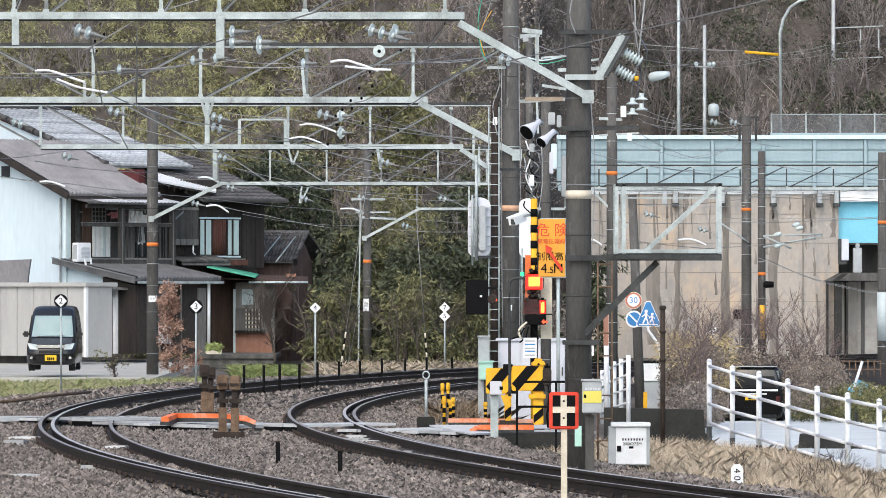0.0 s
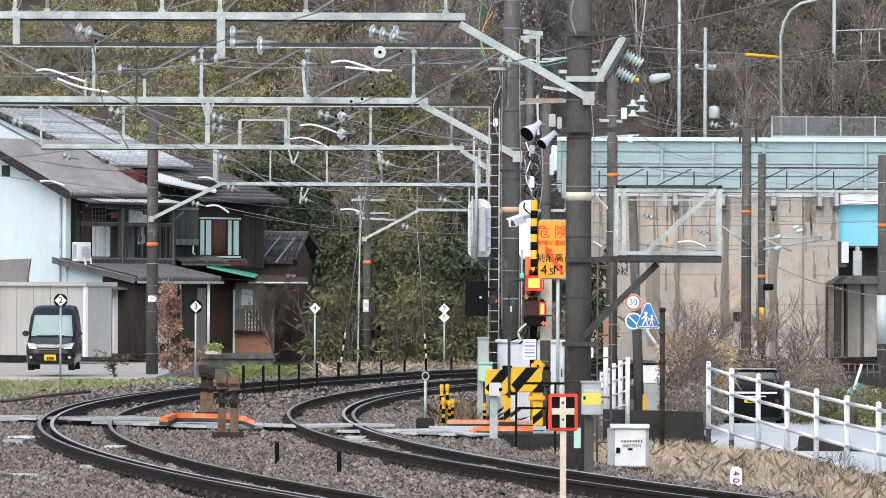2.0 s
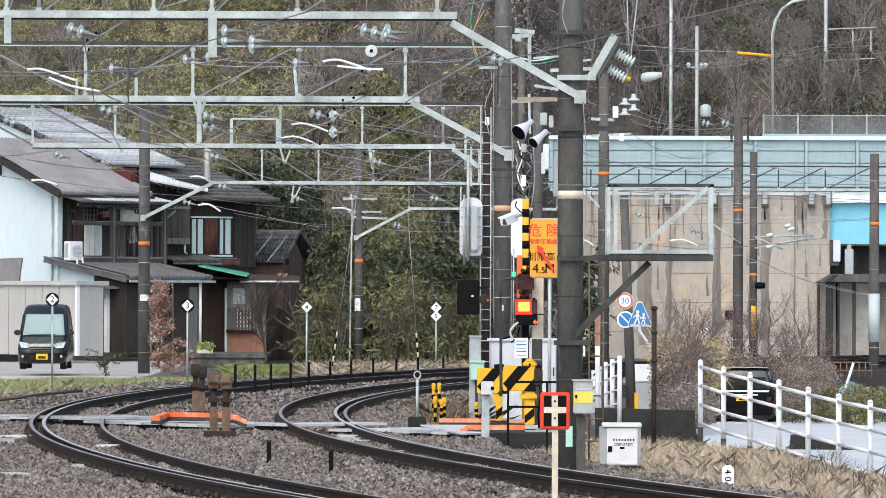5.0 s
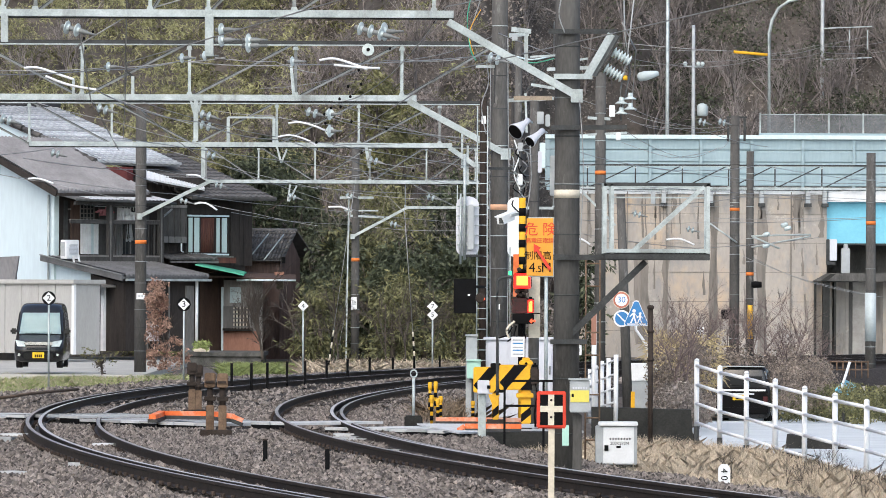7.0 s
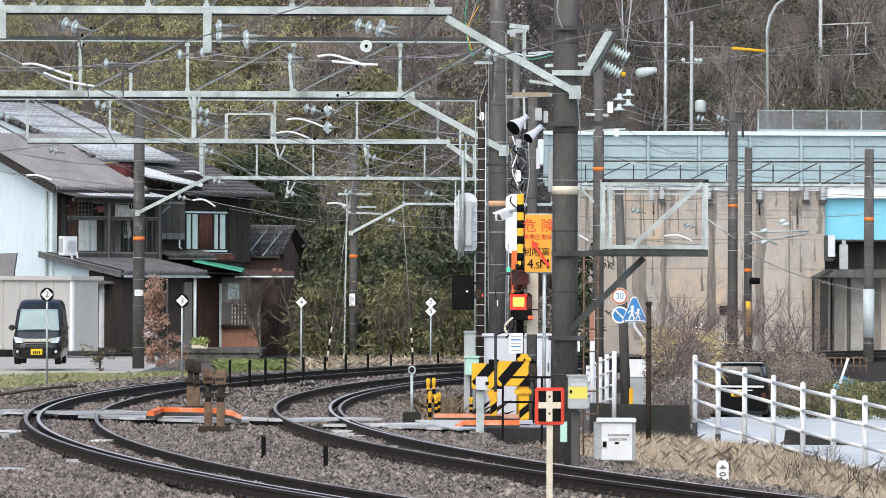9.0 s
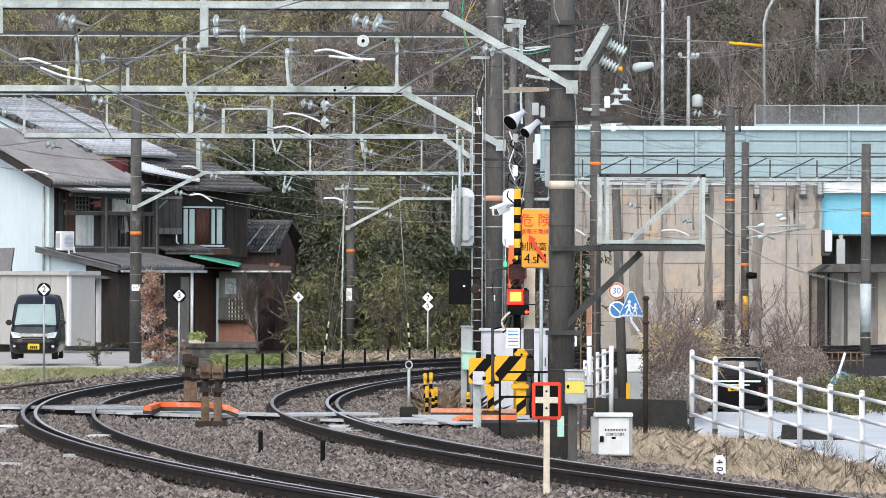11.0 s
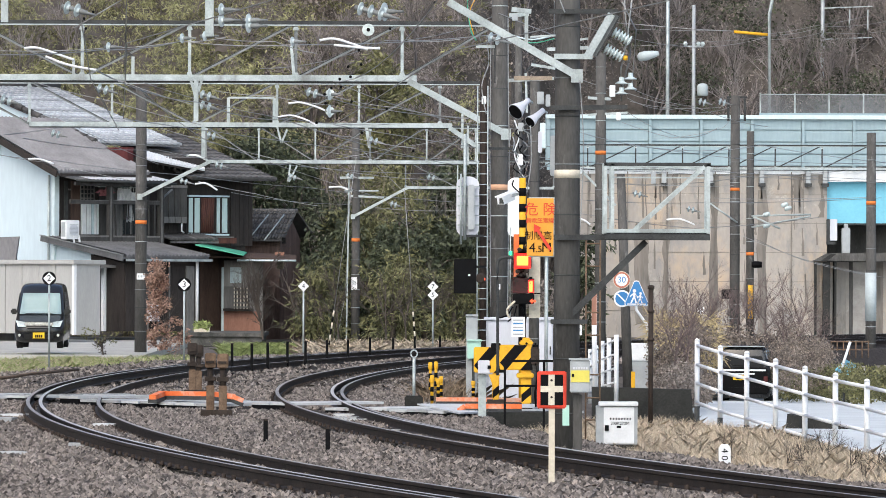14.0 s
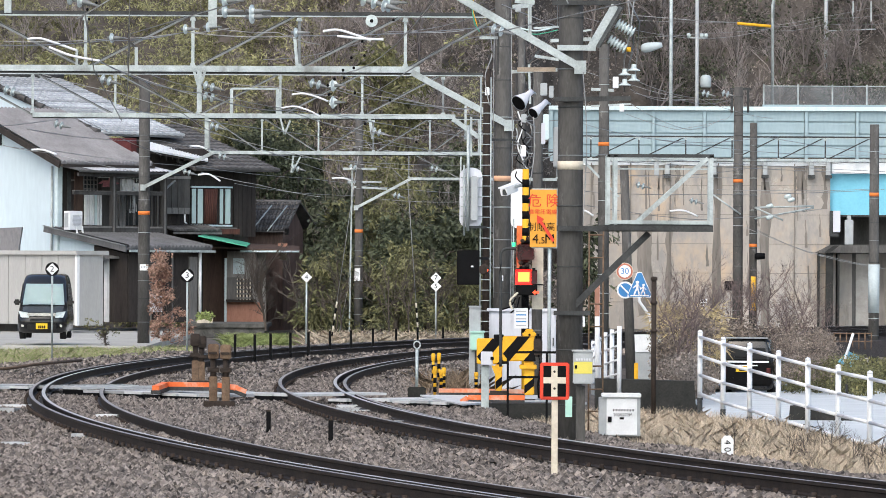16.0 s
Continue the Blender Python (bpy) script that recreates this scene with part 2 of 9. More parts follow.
def band(name, r0, r1, a0, a1, z, material, label, category, kind="structure", shoulder=0.0):
    """A strip of the curve between two radii, with sloped shoulders."""
    bm = B()
    n = 160
    rows = []
    for i in range(n + 1):
        a = a0 + (a1 - a0) * i / n
        row = []
        for r, zz in ((r0 - shoulder, z - 0.45), (r0, z), (r1, z), (r1 + shoulder, z - 0.45)):
            x, y = arc(r, a)
            row.append(bm.verts.new((x, y, zz)))
        rows.append(row)
    for p, q in zip(rows, rows[1:]):
        for k in range(3):
            bm.faces.new((p[k], p[k + 1], q[k + 1], q[k]))
    return solid(name, bm, material, label, category, kind=kind)


A0, A1 = -0.36, 0.62
band("ballast_bed", RAD - SPACING - 2.3, RAD + 4.6, A0, A1, -0.2, BALLAST, "brown ballast bed under the two curved tracks", "ballast", shoulder=0.6)


def rail(r, z, parent, name, head=None):
    bm = B()
    prof = [(-0.065, -0.15), (0.065, -0.15), (0.065, -0.135), (0.012, -0.12), (0.012, -0.045), (0.034, -0.035), (0.034, -0.004), (0.028, 0.0), (-0.028, 0.0), (-0.034, -0.004), (-0.034, -0.035), (-0.012, -0.045), (-0.012, -0.12), (-0.065, -0.135)]
    n = 150
    rings = []
    for i in range(n + 1):
        a = A0 + (A1 - A0) * i / n
        rings.append([bm.verts.new((*arc(r + u, a), z + w)) for u, w in prof])
    k = len(prof)
    for p, q in zip(rings, rings[1:]):
        for j in range(k):
            f = bm.faces.new((p[j], p[(j + 1) % k], q[(j + 1) % k], q[j]))
            f.material_index = 1 if j == 7 else 0
    ob = part(name, bm, RAIL, parent)
    ob.data.materials.append(head or RAIL_TOP)
    return ob


def track(r, label):
    t = thing("railway_track", (*arc(r, 0), 0), label, "railway track", "the two tracks of the line")
    rail(r + 0.565, 0.05, t, "running_rail")
    rail(r - 0.565, 0.0, t, "running_rail")
    rail(r + 0.565 - 0.20, 0.045, t, "guard_rail", RAIL_BRIGHT) if r == RAD else rail(r - 0.565 + 0.17, 0.02, t, "guard_rail", RAIL_BRIGHT)
    return t


tracks = [track(RAD, "outer curved railway track with dark rails and a guard rail"), track(RAD - SPACING, "inner curved railway track with dark rails and a guard rail")]

# ---- road on the near side ----
bm = B()
rows = []
for i in range(90):
    y = 40 + i * 2.5
    x0 = float(road_edge(y)) + 0.15
    rows.append([bm.verts.new((x, y, float(road_z(y)))) for x in (x0, x0 + 3, x0 + 9, x0 + 30)])
for p, q in zip(rows, rows[1:]):
    for k in range(3):
        bm.faces.new((p[k], p[k + 1], q[k + 1], q[k]))
kb = B()
for y in range(44, 96, 4):
    xa, xb = 4.25 + (95 - y) * 0.15, 4.25 + (91 - y) * 0.15
    bar(kb, (xa - 0.05, y, float(road_z(y)) - 0.66), (xa - 0.65, y + 4, float(road_z(y + 4)) - 0.66), 0.4, 0.9)
solid("road_kerb", kb, CONCRETE, "grey concrete edge beam under the white fence", "kerb", kind="structure")
solid("road", bm, ASPHALT, "wet asphalt road coloured pale for its sky sheen, dipping away beyond the crossing", "road", kind="structure")
bm = B()
slab(bm, [(-24, 169, -0.32), (-8.2, 169, -0.32), (-8.2, 212, -0.32), (-24, 212, -0.32)], -0.2, (0, 0, 1))
solid("yard", bm, YARD, "grey concrete yard before the houses", "yard", kind="structure")


# ---- poles and portals of the overhead line ----
def concrete_pole(x, y, z0, z1, d0, d1, label, band_z=None, band_m=None, group="overhead line poles"):
    p = thing("utility_pole", (x, y, z0), label, "pole", group)
    bm = B()
    tube(bm, [(x, y, z0 - 0.3), (x, y, (z0 + z1) / 2), (x, y, z1)], d0 / 2, 20, d1 / 2)
    part("shaft", bm, CONCRETE_POLE, p)
    if band_z:
        bm = B()
        r = (d0 + (d1 - d0) * (band_z - z0) / (z1 - z0)) / 2 + 0.006
        tube(bm, [(x, y, band_z - 0.055), (x, y, band_z + 0.055)], r, 20)
        part("painted_band", bm, band_m or ORANGE, p, "orange painted band")
    z = z0 + 0.8
    while z < z1 - 0.3:
        bm = B()
        r = (d0 + (d1 - d0) * (z - z0) / (z1 - z0)) / 2 + 0.004
        tube(bm, [(x, y, z - 0.009), (x, y, z + 0.009)], r, 20)
        part("clamp_ring", bm, random.choice((GALV_MID, GALV_DARK, GALV)), p)
        z += random.uniform(0.45, 0.8)
    return p


def insulator(p, d, parent, n=2, r=0.085, name="insulator"):
    """A string of porcelain sheds on a steel core from p along d."""
    p, d = Vector(p), Vector(d).normalized()
    step = 0.15
    prof = [(0, 0.03), (0.04, 0.034), (0.06 + n * step, 0.034), (0.09 + n * step, 0.02), (0.2 + n * step, 0.014)]
    core = part("insulator_core", lathe(B(), p, d, prof, 10), GALV_MID, parent)
    for i in range(n):
        q = p + d * (0.06 + i * step)
        part(name, lathe(B(), q, d, [(0, 0.034), (0.008, r * 0.9), (0.016, r * 1.12), (0.024, r * 1.1), (0.034, r * 0.6), (0.06, 0.036)], 16, False), PORCELAIN, core, "white porcelain insulator")
    return core


def portal(y, x0, x1, xa, xb, z0, z1, panels, size, label, falling=0, brace_to=None, brace_from=None, dark=False, spare=None, top_dark=True, upper_ext=0.0):
    """A lattice beam across the tracks: lower chord xa..xb, upper chord x0..x1."""
    g = thing("portal_beam", ((x0 + x1) / 2, y, z0), label, "portal beam", "overhead line portals")
    bm = B()
    bar(bm, (xa, y, z0), (xb, y, z0), size * 1.2, size)
    part("lower_chord", bm, GALV, g)
    # Dark bar puts the shadow line under the lower chord into colour.
    bm = B()
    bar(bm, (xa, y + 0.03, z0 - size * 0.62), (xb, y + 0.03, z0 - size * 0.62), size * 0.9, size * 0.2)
    part("shaded_lower_flange", bm, GALV_DARK, g)
    bm = B()
    bar(bm, (x0, y - 0.02, z1 - size * 0.42), (x1, y - 0.02, z1 - size * 0.42), size * 0.8, size * 0.2)
    part("upper_flange", bm, GALV, g)
    # Upper chord is set darker than the pale flange below it.
    bm = B()
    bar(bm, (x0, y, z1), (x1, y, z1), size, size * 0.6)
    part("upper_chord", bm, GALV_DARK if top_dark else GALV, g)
    for i, px in enumerate(panels):
        bm = B()
        bar(bm, (px, y, z0), (px, y, z1), size * 0.5, size * 0.5)
        part("web_post", bm, GALV_DARK if dark else (GALV if i % 3 else GALV_MID), g)
        for zg in (z0 + size * 0.7, z1 - size * 0.9):
            bm = B()
            slab(bm, [(px - size * 0.5, y - size * 0.62, zg - size * 0.35), (px + size * 0.5, y - size * 0.62, zg - size * 0.35), (px + size * 0.36, y - size * 0.62, zg + size * 0.2), (px - size * 0.36, y - size * 0.62, zg + size * 0.2)], 0.012)
            part("gusset_plate", bm, GALV, g)
        if i + 1 < len(panels):
            bm = B()
            nx_ = panels[i + 1]
            a, c = ((px, y - 0.03, z0), (nx_, y - 0.03, z1)) if i >= falling else ((px, y - 0.03, z1), (nx_, y - 0.03, z0))
            bar(bm, a, c, size * 0.12, size * 0.46)
            bar(bm, (a[0], a[1] + size * 0.2, a[2] - size * 0.2), (c[0], c[1] + size * 0.2, c[2] - size * 0.2), size * 0.5, size * 0.1)
            wd = part("web_diagonal", bm, GALV_DARK if dark else GALV_MID, g)
            # Darker line along the diagonal's top edge.
            bm = B()
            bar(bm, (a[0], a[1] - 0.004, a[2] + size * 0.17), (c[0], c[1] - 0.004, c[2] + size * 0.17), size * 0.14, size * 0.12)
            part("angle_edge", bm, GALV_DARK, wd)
    if brace_to:
        bm = B()
        bar(bm, Vector(brace_from) - Vector((0, 0.2, 0)), Vector(brace_to) - Vector((0, 0.2, 0)), size * 0.9, size * 1.0)
        part("knee_brace", bm, GALV, g)
        bt_ = Vector(brace_to)
        part("brace_plate", box(B(), bt_.x - size * 0.8, bt_.x + size * 0.8, bt_.y - 0.25, bt_.y - 0.15, bt_.z - size * 0.9, bt_.z + size * 0.9), GALV, g)
    return g


# nearest portal
concrete_pole(1.765, 77.206, -0.5, 9.5, 0.345, 0.30, "thick grey concrete pole with white painted band", 3.415, CREAM)
concrete_pole(-9.5, 77.206, -0.5, 9.5, 0.345, 0.30, "thick grey concrete pole beside the outer track")
portal(77.206, -9.5, 1.765, -9.5, 0.279, 5.746, 6.9, [-8.706, -7.162, -5.581, -5.162, -3.669, -2.912, -1.794, 0.022], 0.095, "pale galvanised lattice portal beam over the tracks", 0, (1.882, 77.206, 4.687), (0.206, 77.206, 5.643))
# second portal
concrete_pole(1.333, 116.667, -0.5, 9.2, 0.36, 0.31, "grey concrete pole with pale orange band", 3.78, PEACH)
concrete_pole(-9.8, 116.667, -0.5, 9.2, 0.36, 0.31, "grey concrete pole beside the outer track")
portal(116.667, -9.8, 1.511, -9.8, -0.3, 5.913, 7.002, [-8.989, -6.878, -4.767, -2.678, -0.589, 1.289], 0.12, "pale galvanised lattice portal beam over the tracks", 1, (1.456, 116.667, 4.824), (-0.467, 116.667, 5.858))
# third portal
concrete_pole(-13.5, 154.412, -0.5, 8.6, 0.34, 0.30, "grey concrete pole beside the outer track")
portal(154.412, -13.5, 1.353, -10.471, 0.529, 5.901, 7.018, [-12.559, -10.471, -8.324, -6.176, -4.029, -1.897, 0.206], 0.12, "pale galvanised lattice portal beam over the tracks", 3, (1.235, 154.412, 5.312), (0.456, 154.412, 5.842))
# fourth portal
concrete_pole(-8.567, 175, -0.5, 7.48, 0.36, 0.31, "grey concrete pole with orange band before the house", 3.513, ORANGE)
portal(175, -8.7, 1.6, -6.65, 1.4, 5.313, 6.363, [-6.65, -5.1, -3.433, -1.817, -0.15, 1.3], 0.10, "pale galvanised lattice portal beam over the tracks", 2, (-8.6, 175, 4.263), (-6.483, 175, 5.33))
# fifth portal
concrete_pole(-2.577, 201.923, -0.5, 7.007, 0.30, 0.25, "grey concrete pole with orange band by the trees", 3.142, ORANGE)
portal(201.923, -2.769, 4.154, -0.885, 4.154, 4.93, 5.853, [-0.885, 0.885, 2.519, 4.154], 0.09, "pale galvanised lattice portal beam by the trees", 1, (-2.673, 201.923, 3.93), (-0.808, 201.923, 4.93))
# portals of the curve's far end
concrete_pole(4.823, 169.355, -0.9, 8.357, 0.33, 0.29, "grey concrete pole with orange band", 5.503, ORANGE)
concrete_pole(10.327, 201.923, -1.0, 8.103, 0.36, 0.31, "grey concrete pole with orange band before the retaining wall", 4.911, ORANGE)
concrete_pole(10.846, 201.923, -1.0, 6.892, 0.27, 0.25, "slim grey concrete pole with orange band", 2.718, ORANGE)
road_pole = concrete_pole(13.414, 181.034, -1.5, 6.37, 0.33, 0.28, "grey concrete pole with orange band beside the road", 4.232, ORANGE)
part("white_wrap", tube(B(), [(13.414, 181.034, 0.62), (13.414, 181.034, 2.1)], 0.172, 20), PALE_WRAP, road_pole, "pale blue-grey wrap round the pole")
portal(201.923, 4.731, 15.692, 4.731, 15.692, 5.622, 6.411, [5.308, 6.942, 8.538, 10.115, 11.692, 13.288, 14.885], 0.09, "dark lattice portal beam before the retaining wall", 0, None, None, True)

# ---- retaining wall, noise barrier and bridge ----
bm = B()
box(bm, 5.133, 15.556, 233.333, 240, -2.5, 6.113)
solid("retaining_wall", bm, WALL_CONC, "tall stained beige concrete retaining wall", "wall", kind="structure")
bm = B()
box(bm, 4.467, 30, 233.0, 233.35, 6.247, 8.158)
solid("noise_barrier", bm, BLUE_PANEL, "pale blue steel noise barrier on top of the wall", "barrier", kind="structure")
bm = B()
box(bm, 15.556, 34, 233.6, 234.6, 4.024, 6.113)
solid("bridge_girder", bm, GIRDER_BLUE, "sky blue steel bridge girder", "bridge", kind="structure")

# ---- more materials ----
TILE_LIGHT = mat("silver_roof_tiles", (0.49, 0.505, 0.52), (0.30, 0.31, 0.325), 0.5, 0, 1.5, 20, 0.3, vary=0.3)
TILE_DARK = mat("dark_roof_tiles", (0.125, 0.12, 0.118), (0.06, 0.056, 0.055), 0.7, 0, 2, 20, 0.3, vary=0.3)
SHEET_DARK = mat("dark_grey_sheet_roof", (0.145, 0.145, 0.15), (0.075, 0.075, 0.078), 0.6, 0, 1.5, 20, 0.2, streak=2)
BOARD_RED = mat("red_brown_boards", (0.15, 0.062, 0.046), (0.06, 0.03, 0.026), 0.8, 0, 4, 30, 0.3, streak=6)
FROSTED = mat("frosted_pale_glass", (0.56, 0.68, 0.66), (0.40, 0.50, 0.49), 0.3, 0, 1.5, 8, 0, streak=3)
PINK = mat("faded_pink_cloth", (0.42, 0.17, 0.18), (0.28, 0.11, 0.12), 0.9, 0, 6, 30, 0.2)
CLOTH = mat("white_cloth", (0.80, 0.80, 0.79), (0.62, 0.62, 0.62), 0.9, 0, 6, 30, 0.2)
ROOF_GREY = mat("grey_roof", (0.25, 0.245, 0.25), (0.16, 0.155, 0.16), 0.7, 0, 1.2, 20, 0.2, streak=2)
TIMBER_DARK = mat("dark_timber", (0.05, 0.042, 0.038), (0.022, 0.019, 0.018), 0.8, 0, 3, 30, 0.3, streak=5)
TIMBER_BROWN = mat("brown_timber", (0.10, 0.065, 0.052), (0.05, 0.034, 0.028), 0.8, 0, 3, 30, 0.3, streak=5)
BALCONY = mat("dark_weathered_timber", (0.08, 0.077, 0.074), (0.038, 0.036, 0.035), 0.85, 0, 3, 30, 0.3, streak=5)
TIMBER_GREY = mat("grey_weathered_timber", (0.20, 0.192, 0.185), (0.11, 0.106, 0.102), 0.85, 0, 3, 30, 0.3, streak=5)
GARAGE = mat("beige_metal_cladding", (0.43, 0.425, 0.41), (0.34, 0.335, 0.325), 0.6, 0, 1.5, 30, 0.05, streak=4)
GREEN_SHEET = mat("green_corrugated_sheet", (0.10, 0.42, 0.28), (0.06, 0.30, 0.20), 0.6, 0, 4, 30, 0.1)
TIN_RED = mat("rusty_pink_sheet", (0.42, 0.22, 0.16), (0.28, 0.14, 0.10), 0.8, 0, 3, 30, 0.2, streak=3)
MAROON = mat("maroon_boards", (0.12, 0.035, 0.035), (0.07, 0.02, 0.02), 0.8, 0, 3, 30, 0.2)
PALE_BLUE = mat("pale_painted_frame", (0.62, 0.72, 0.74), (0.5, 0.6, 0.62), 0.5, 0, 4, 30, 0.05)
GLASS_DARK = mat("dark_window_glass", (0.03, 0.035, 0.04), (0.02, 0.022, 0.025), 0.08, 0, 2, 10, 0)
# Pale base colour holds the sky's reflection on the van's windscreen.
WINDSCREEN = mat("windscreen_sky_reflection", (0.60, 0.74, 0.73), (0.50, 0.64, 0.63), 0.06, 0, 1, 6, 0)
CAR_BLACK = mat("black_car_paint", (0.014, 0.015, 0.017), (0.011, 0.012, 0.013), 0.16, 0.0, 2, 20, 0)
TINTED = mat("tinted_rear_glass", (0.008, 0.009, 0.01), (0.005, 0.005, 0.006), 0.45, 0, 2, 10, 0)
CHROME = mat("chrome", (0.7, 0.71, 0.72), (0.55, 0.56, 0.57), 0.15, 0.9, 3, 20, 0)
TYRE = mat("tyre_rubber", (0.02, 0.02, 0.02), (0.012, 0.012, 0.012), 0.85, 0, 10, 60, 0.1)
PLATE_YELLOW = mat("yellow_plate", (0.80, 0.52, 0.03), (0.7, 0.45, 0.03), 0.5, 0, 10, 40, 0)
YELLOW = mat("warning_yellow", (0.78, 0.43, 0.025), (0.60, 0.32, 0.025), 0.5, 0, 6, 40, 0.05)
SIGN_AMBER = mat("amber_sign_face", (0.72, 0.34, 0.05), (0.66, 0.30, 0.04), 0.5, 0, 4, 30, 0)
SIGN_RED = mat("sign_red", (0.70, 0.07, 0.035), (0.58, 0.05, 0.03), 0.5, 0, 5, 30, 0)
SIGN_BLUE = mat("sign_blue", (0.03, 0.20, 0.48), (0.025, 0.17, 0.42), 0.4, 0, 4, 30, 0)
BARRIER_ORANGE = mat("orange_rubber_kerb", (0.80, 0.19, 0.06), (0.62, 0.13, 0.04), 0.6, 0, 4, 30, 0.1)
blotch(BARRIER_ORANGE, (0.66, 0.40, 0.29), 2.5, 0.5, 0.66, 1.0, 4.0)
RUST = mat("rusty_iron", (0.22, 0.15, 0.10), (0.10, 0.065, 0.045), 0.85, 0.1, 8, 50, 0.3)
RUST_DARK = mat("dark_rusty_iron", (0.06, 0.045, 0.038), (0.03, 0.024, 0.02), 0.8, 0.2, 8, 50, 0.3)
CABINET = mat("pale_grey_cabinet", (0.62, 0.63, 0.68), (0.52, 0.53, 0.57), 0.5, 0, 2, 30, 0.03, streak=3)
CABINET_GREY = mat("grey_cabinet", (0.42, 0.44, 0.45), (0.33, 0.35, 0.36), 0.5, 0.1, 3, 30, 0.03)
MINT = mat("mint_label", (0.42, 0.66, 0.56), (0.36, 0.58, 0.5), 0.5, 0, 4, 30, 0)
LENS_DARK = mat("dark_red_lens", (0.075, 0.005, 0.009), (0.03, 0.003, 0.005), 0.25, 0, 8, 40, 0.1)
LAMP_RED = mat("lit_red_lens", (1.0, 0.016, 0.01), (1.0, 0.016, 0.01), 0.4, 0, 8, 40, 0, glow=1.1)
LAMP_HOT = mat("lit_lamp_centre", (1.0, 0.17, 0.03), (1.0, 0.17, 0.03), 0.4, 0, 8, 40, 0, glow=2.6)
LAMP_AMBER = mat("lit_amber_lamp", (1.0, 0.09, 0.025), (1.0, 0.09, 0.025), 0.4, 0, 8, 40, 0, glow=0.45)
LAMP_GREEN = mat("green_pilot_lamp", (0.03, 0.85, 0.25), (0.03, 0.85, 0.25), 0.4, 0, 8, 40, 0, glow=0.8)
PLANK = mat("crossing_panel", (0.50, 0.51, 0.51), (0.36, 0.365, 0.365), 0.75, 0, 3, 30, 0.2, vary=0.25)
GRASS = mat("green_grass", (0.36, 0.42, 0.165), (0.22, 0.26, 0.10), 0.8, 0, 0.8, 8, 0, vary=0.4, island=True, spread=0.8)
GRASS_DRY = mat("dry_grass", (0.62, 0.52, 0.40), (0.42, 0.345, 0.26), 0.85, 0, 1.2, 8, 0, vary=0.4, island=True)
GRASS_GOLD = mat("golden_dry_grass", (0.46, 0.37, 0.205), (0.29, 0.225, 0.12), 0.85, 0, 1.2, 8, 0, vary=0.4, island=True)
LEAF_BAMBOO = mat("bamboo_leaves", (0.345, 0.335, 0.172), (0.175, 0.172, 0.09), 0.6, 0, 0.25, 2, 0, vary=0.4, island=True, spread=0.6)
LEAF_DARK = mat("evergreen_leaves", (0.085, 0.098, 0.057), (0.036, 0.042, 0.026), 0.55, 0, 0.4, 2, 0, vary=0.6, island=True)
LEAF_OLIVE = mat("olive_leaves", (0.20, 0.192, 0.09), (0.085, 0.085, 0.042), 0.6, 0, 0.4, 2, 0, vary=0.6, island=True)
LEAF_RUSSET = mat("russet_leaves", (0.46, 0.31, 0.235), (0.20, 0.105, 0.08), 0.7, 0, 2, 10, 0, vary=0.5, island=True)
LEAF_BROWN = mat("withered_leaves", (0.29, 0.25, 0.22), (0.15, 0.128, 0.114), 0.8, 0, 0.4, 3, 0, vary=0.5, island=True)
TWIG = mat("bare_twigs", (0.31, 0.275, 0.26), (0.15, 0.128, 0.12), 0.9, 0, 0.4, 5, 0, vary=0.4, island=True)
# Lighter than the other grey timber, to offset the canopy's shade on the wall.
TIMBER_PALE = mat("lightened_grey_boards", (0.32, 0.305, 0.29), (0.18, 0.172, 0.162), 0.85, 0, 3, 30, 0.3, streak=6)
TERRACE = mat("dark_mossy_stone", (0.15, 0.145, 0.135), (0.055, 0.055, 0.05), 0.9, 0, 3, 30, 0.5)
SHED_BROWN = mat("red_brown_shed_boards", (0.17, 0.115, 0.098), (0.075, 0.05, 0.043), 0.85, 0, 3, 30, 0.3, streak=6)
BARK = mat("bark", (0.12, 0.10, 0.085), (0.06, 0.05, 0.045), 0.95, 0, 3, 30, 0.4)

DEPS = bpy.context.evaluated_depsgraph_get


def text(body, size, at, material, parent, rz=0, align="CENTER", squeeze=1.0):
    """Raised lettering that faces the viewer's side of a sign."""
    cu = bpy.data.curves.new("lettering", "FONT")
    cu.body, cu.size, cu.align_x, cu.align_y, cu.extrude = body, size, align, "CENTER", 0.002
    tmp = new("lettering", cu)
    bpy.context.view_layer.update()
    me = bpy.data.meshes.new_from_object(tmp.evaluated_get(DEPS()))
    bpy.data.objects.remove(tmp)
    me.transform(pose(*at, 90, 0, rz) @ Matrix.Diagonal((squeeze, 1, 1, 1)))
    root = PLACE.get(parent.name, Matrix.Identity(4))
    me.transform(root.inverted())
    me.materials.clear()
    me.materials.append(material)
    ob = new("lettering", me)
    ob.parent = parent
    PLACE[ob.name] = root
    return ob


def disc(bm, c, r, depth, n=28):
    return lathe(bm, (c[0], c[1], c[2]), (0, 1, 0), [(0, r), (depth, r)], n)


def plain(name, args, material, parent, label="", bevel=0.0):
    return part(name, box(B(), *args, bevel), material, parent, label)


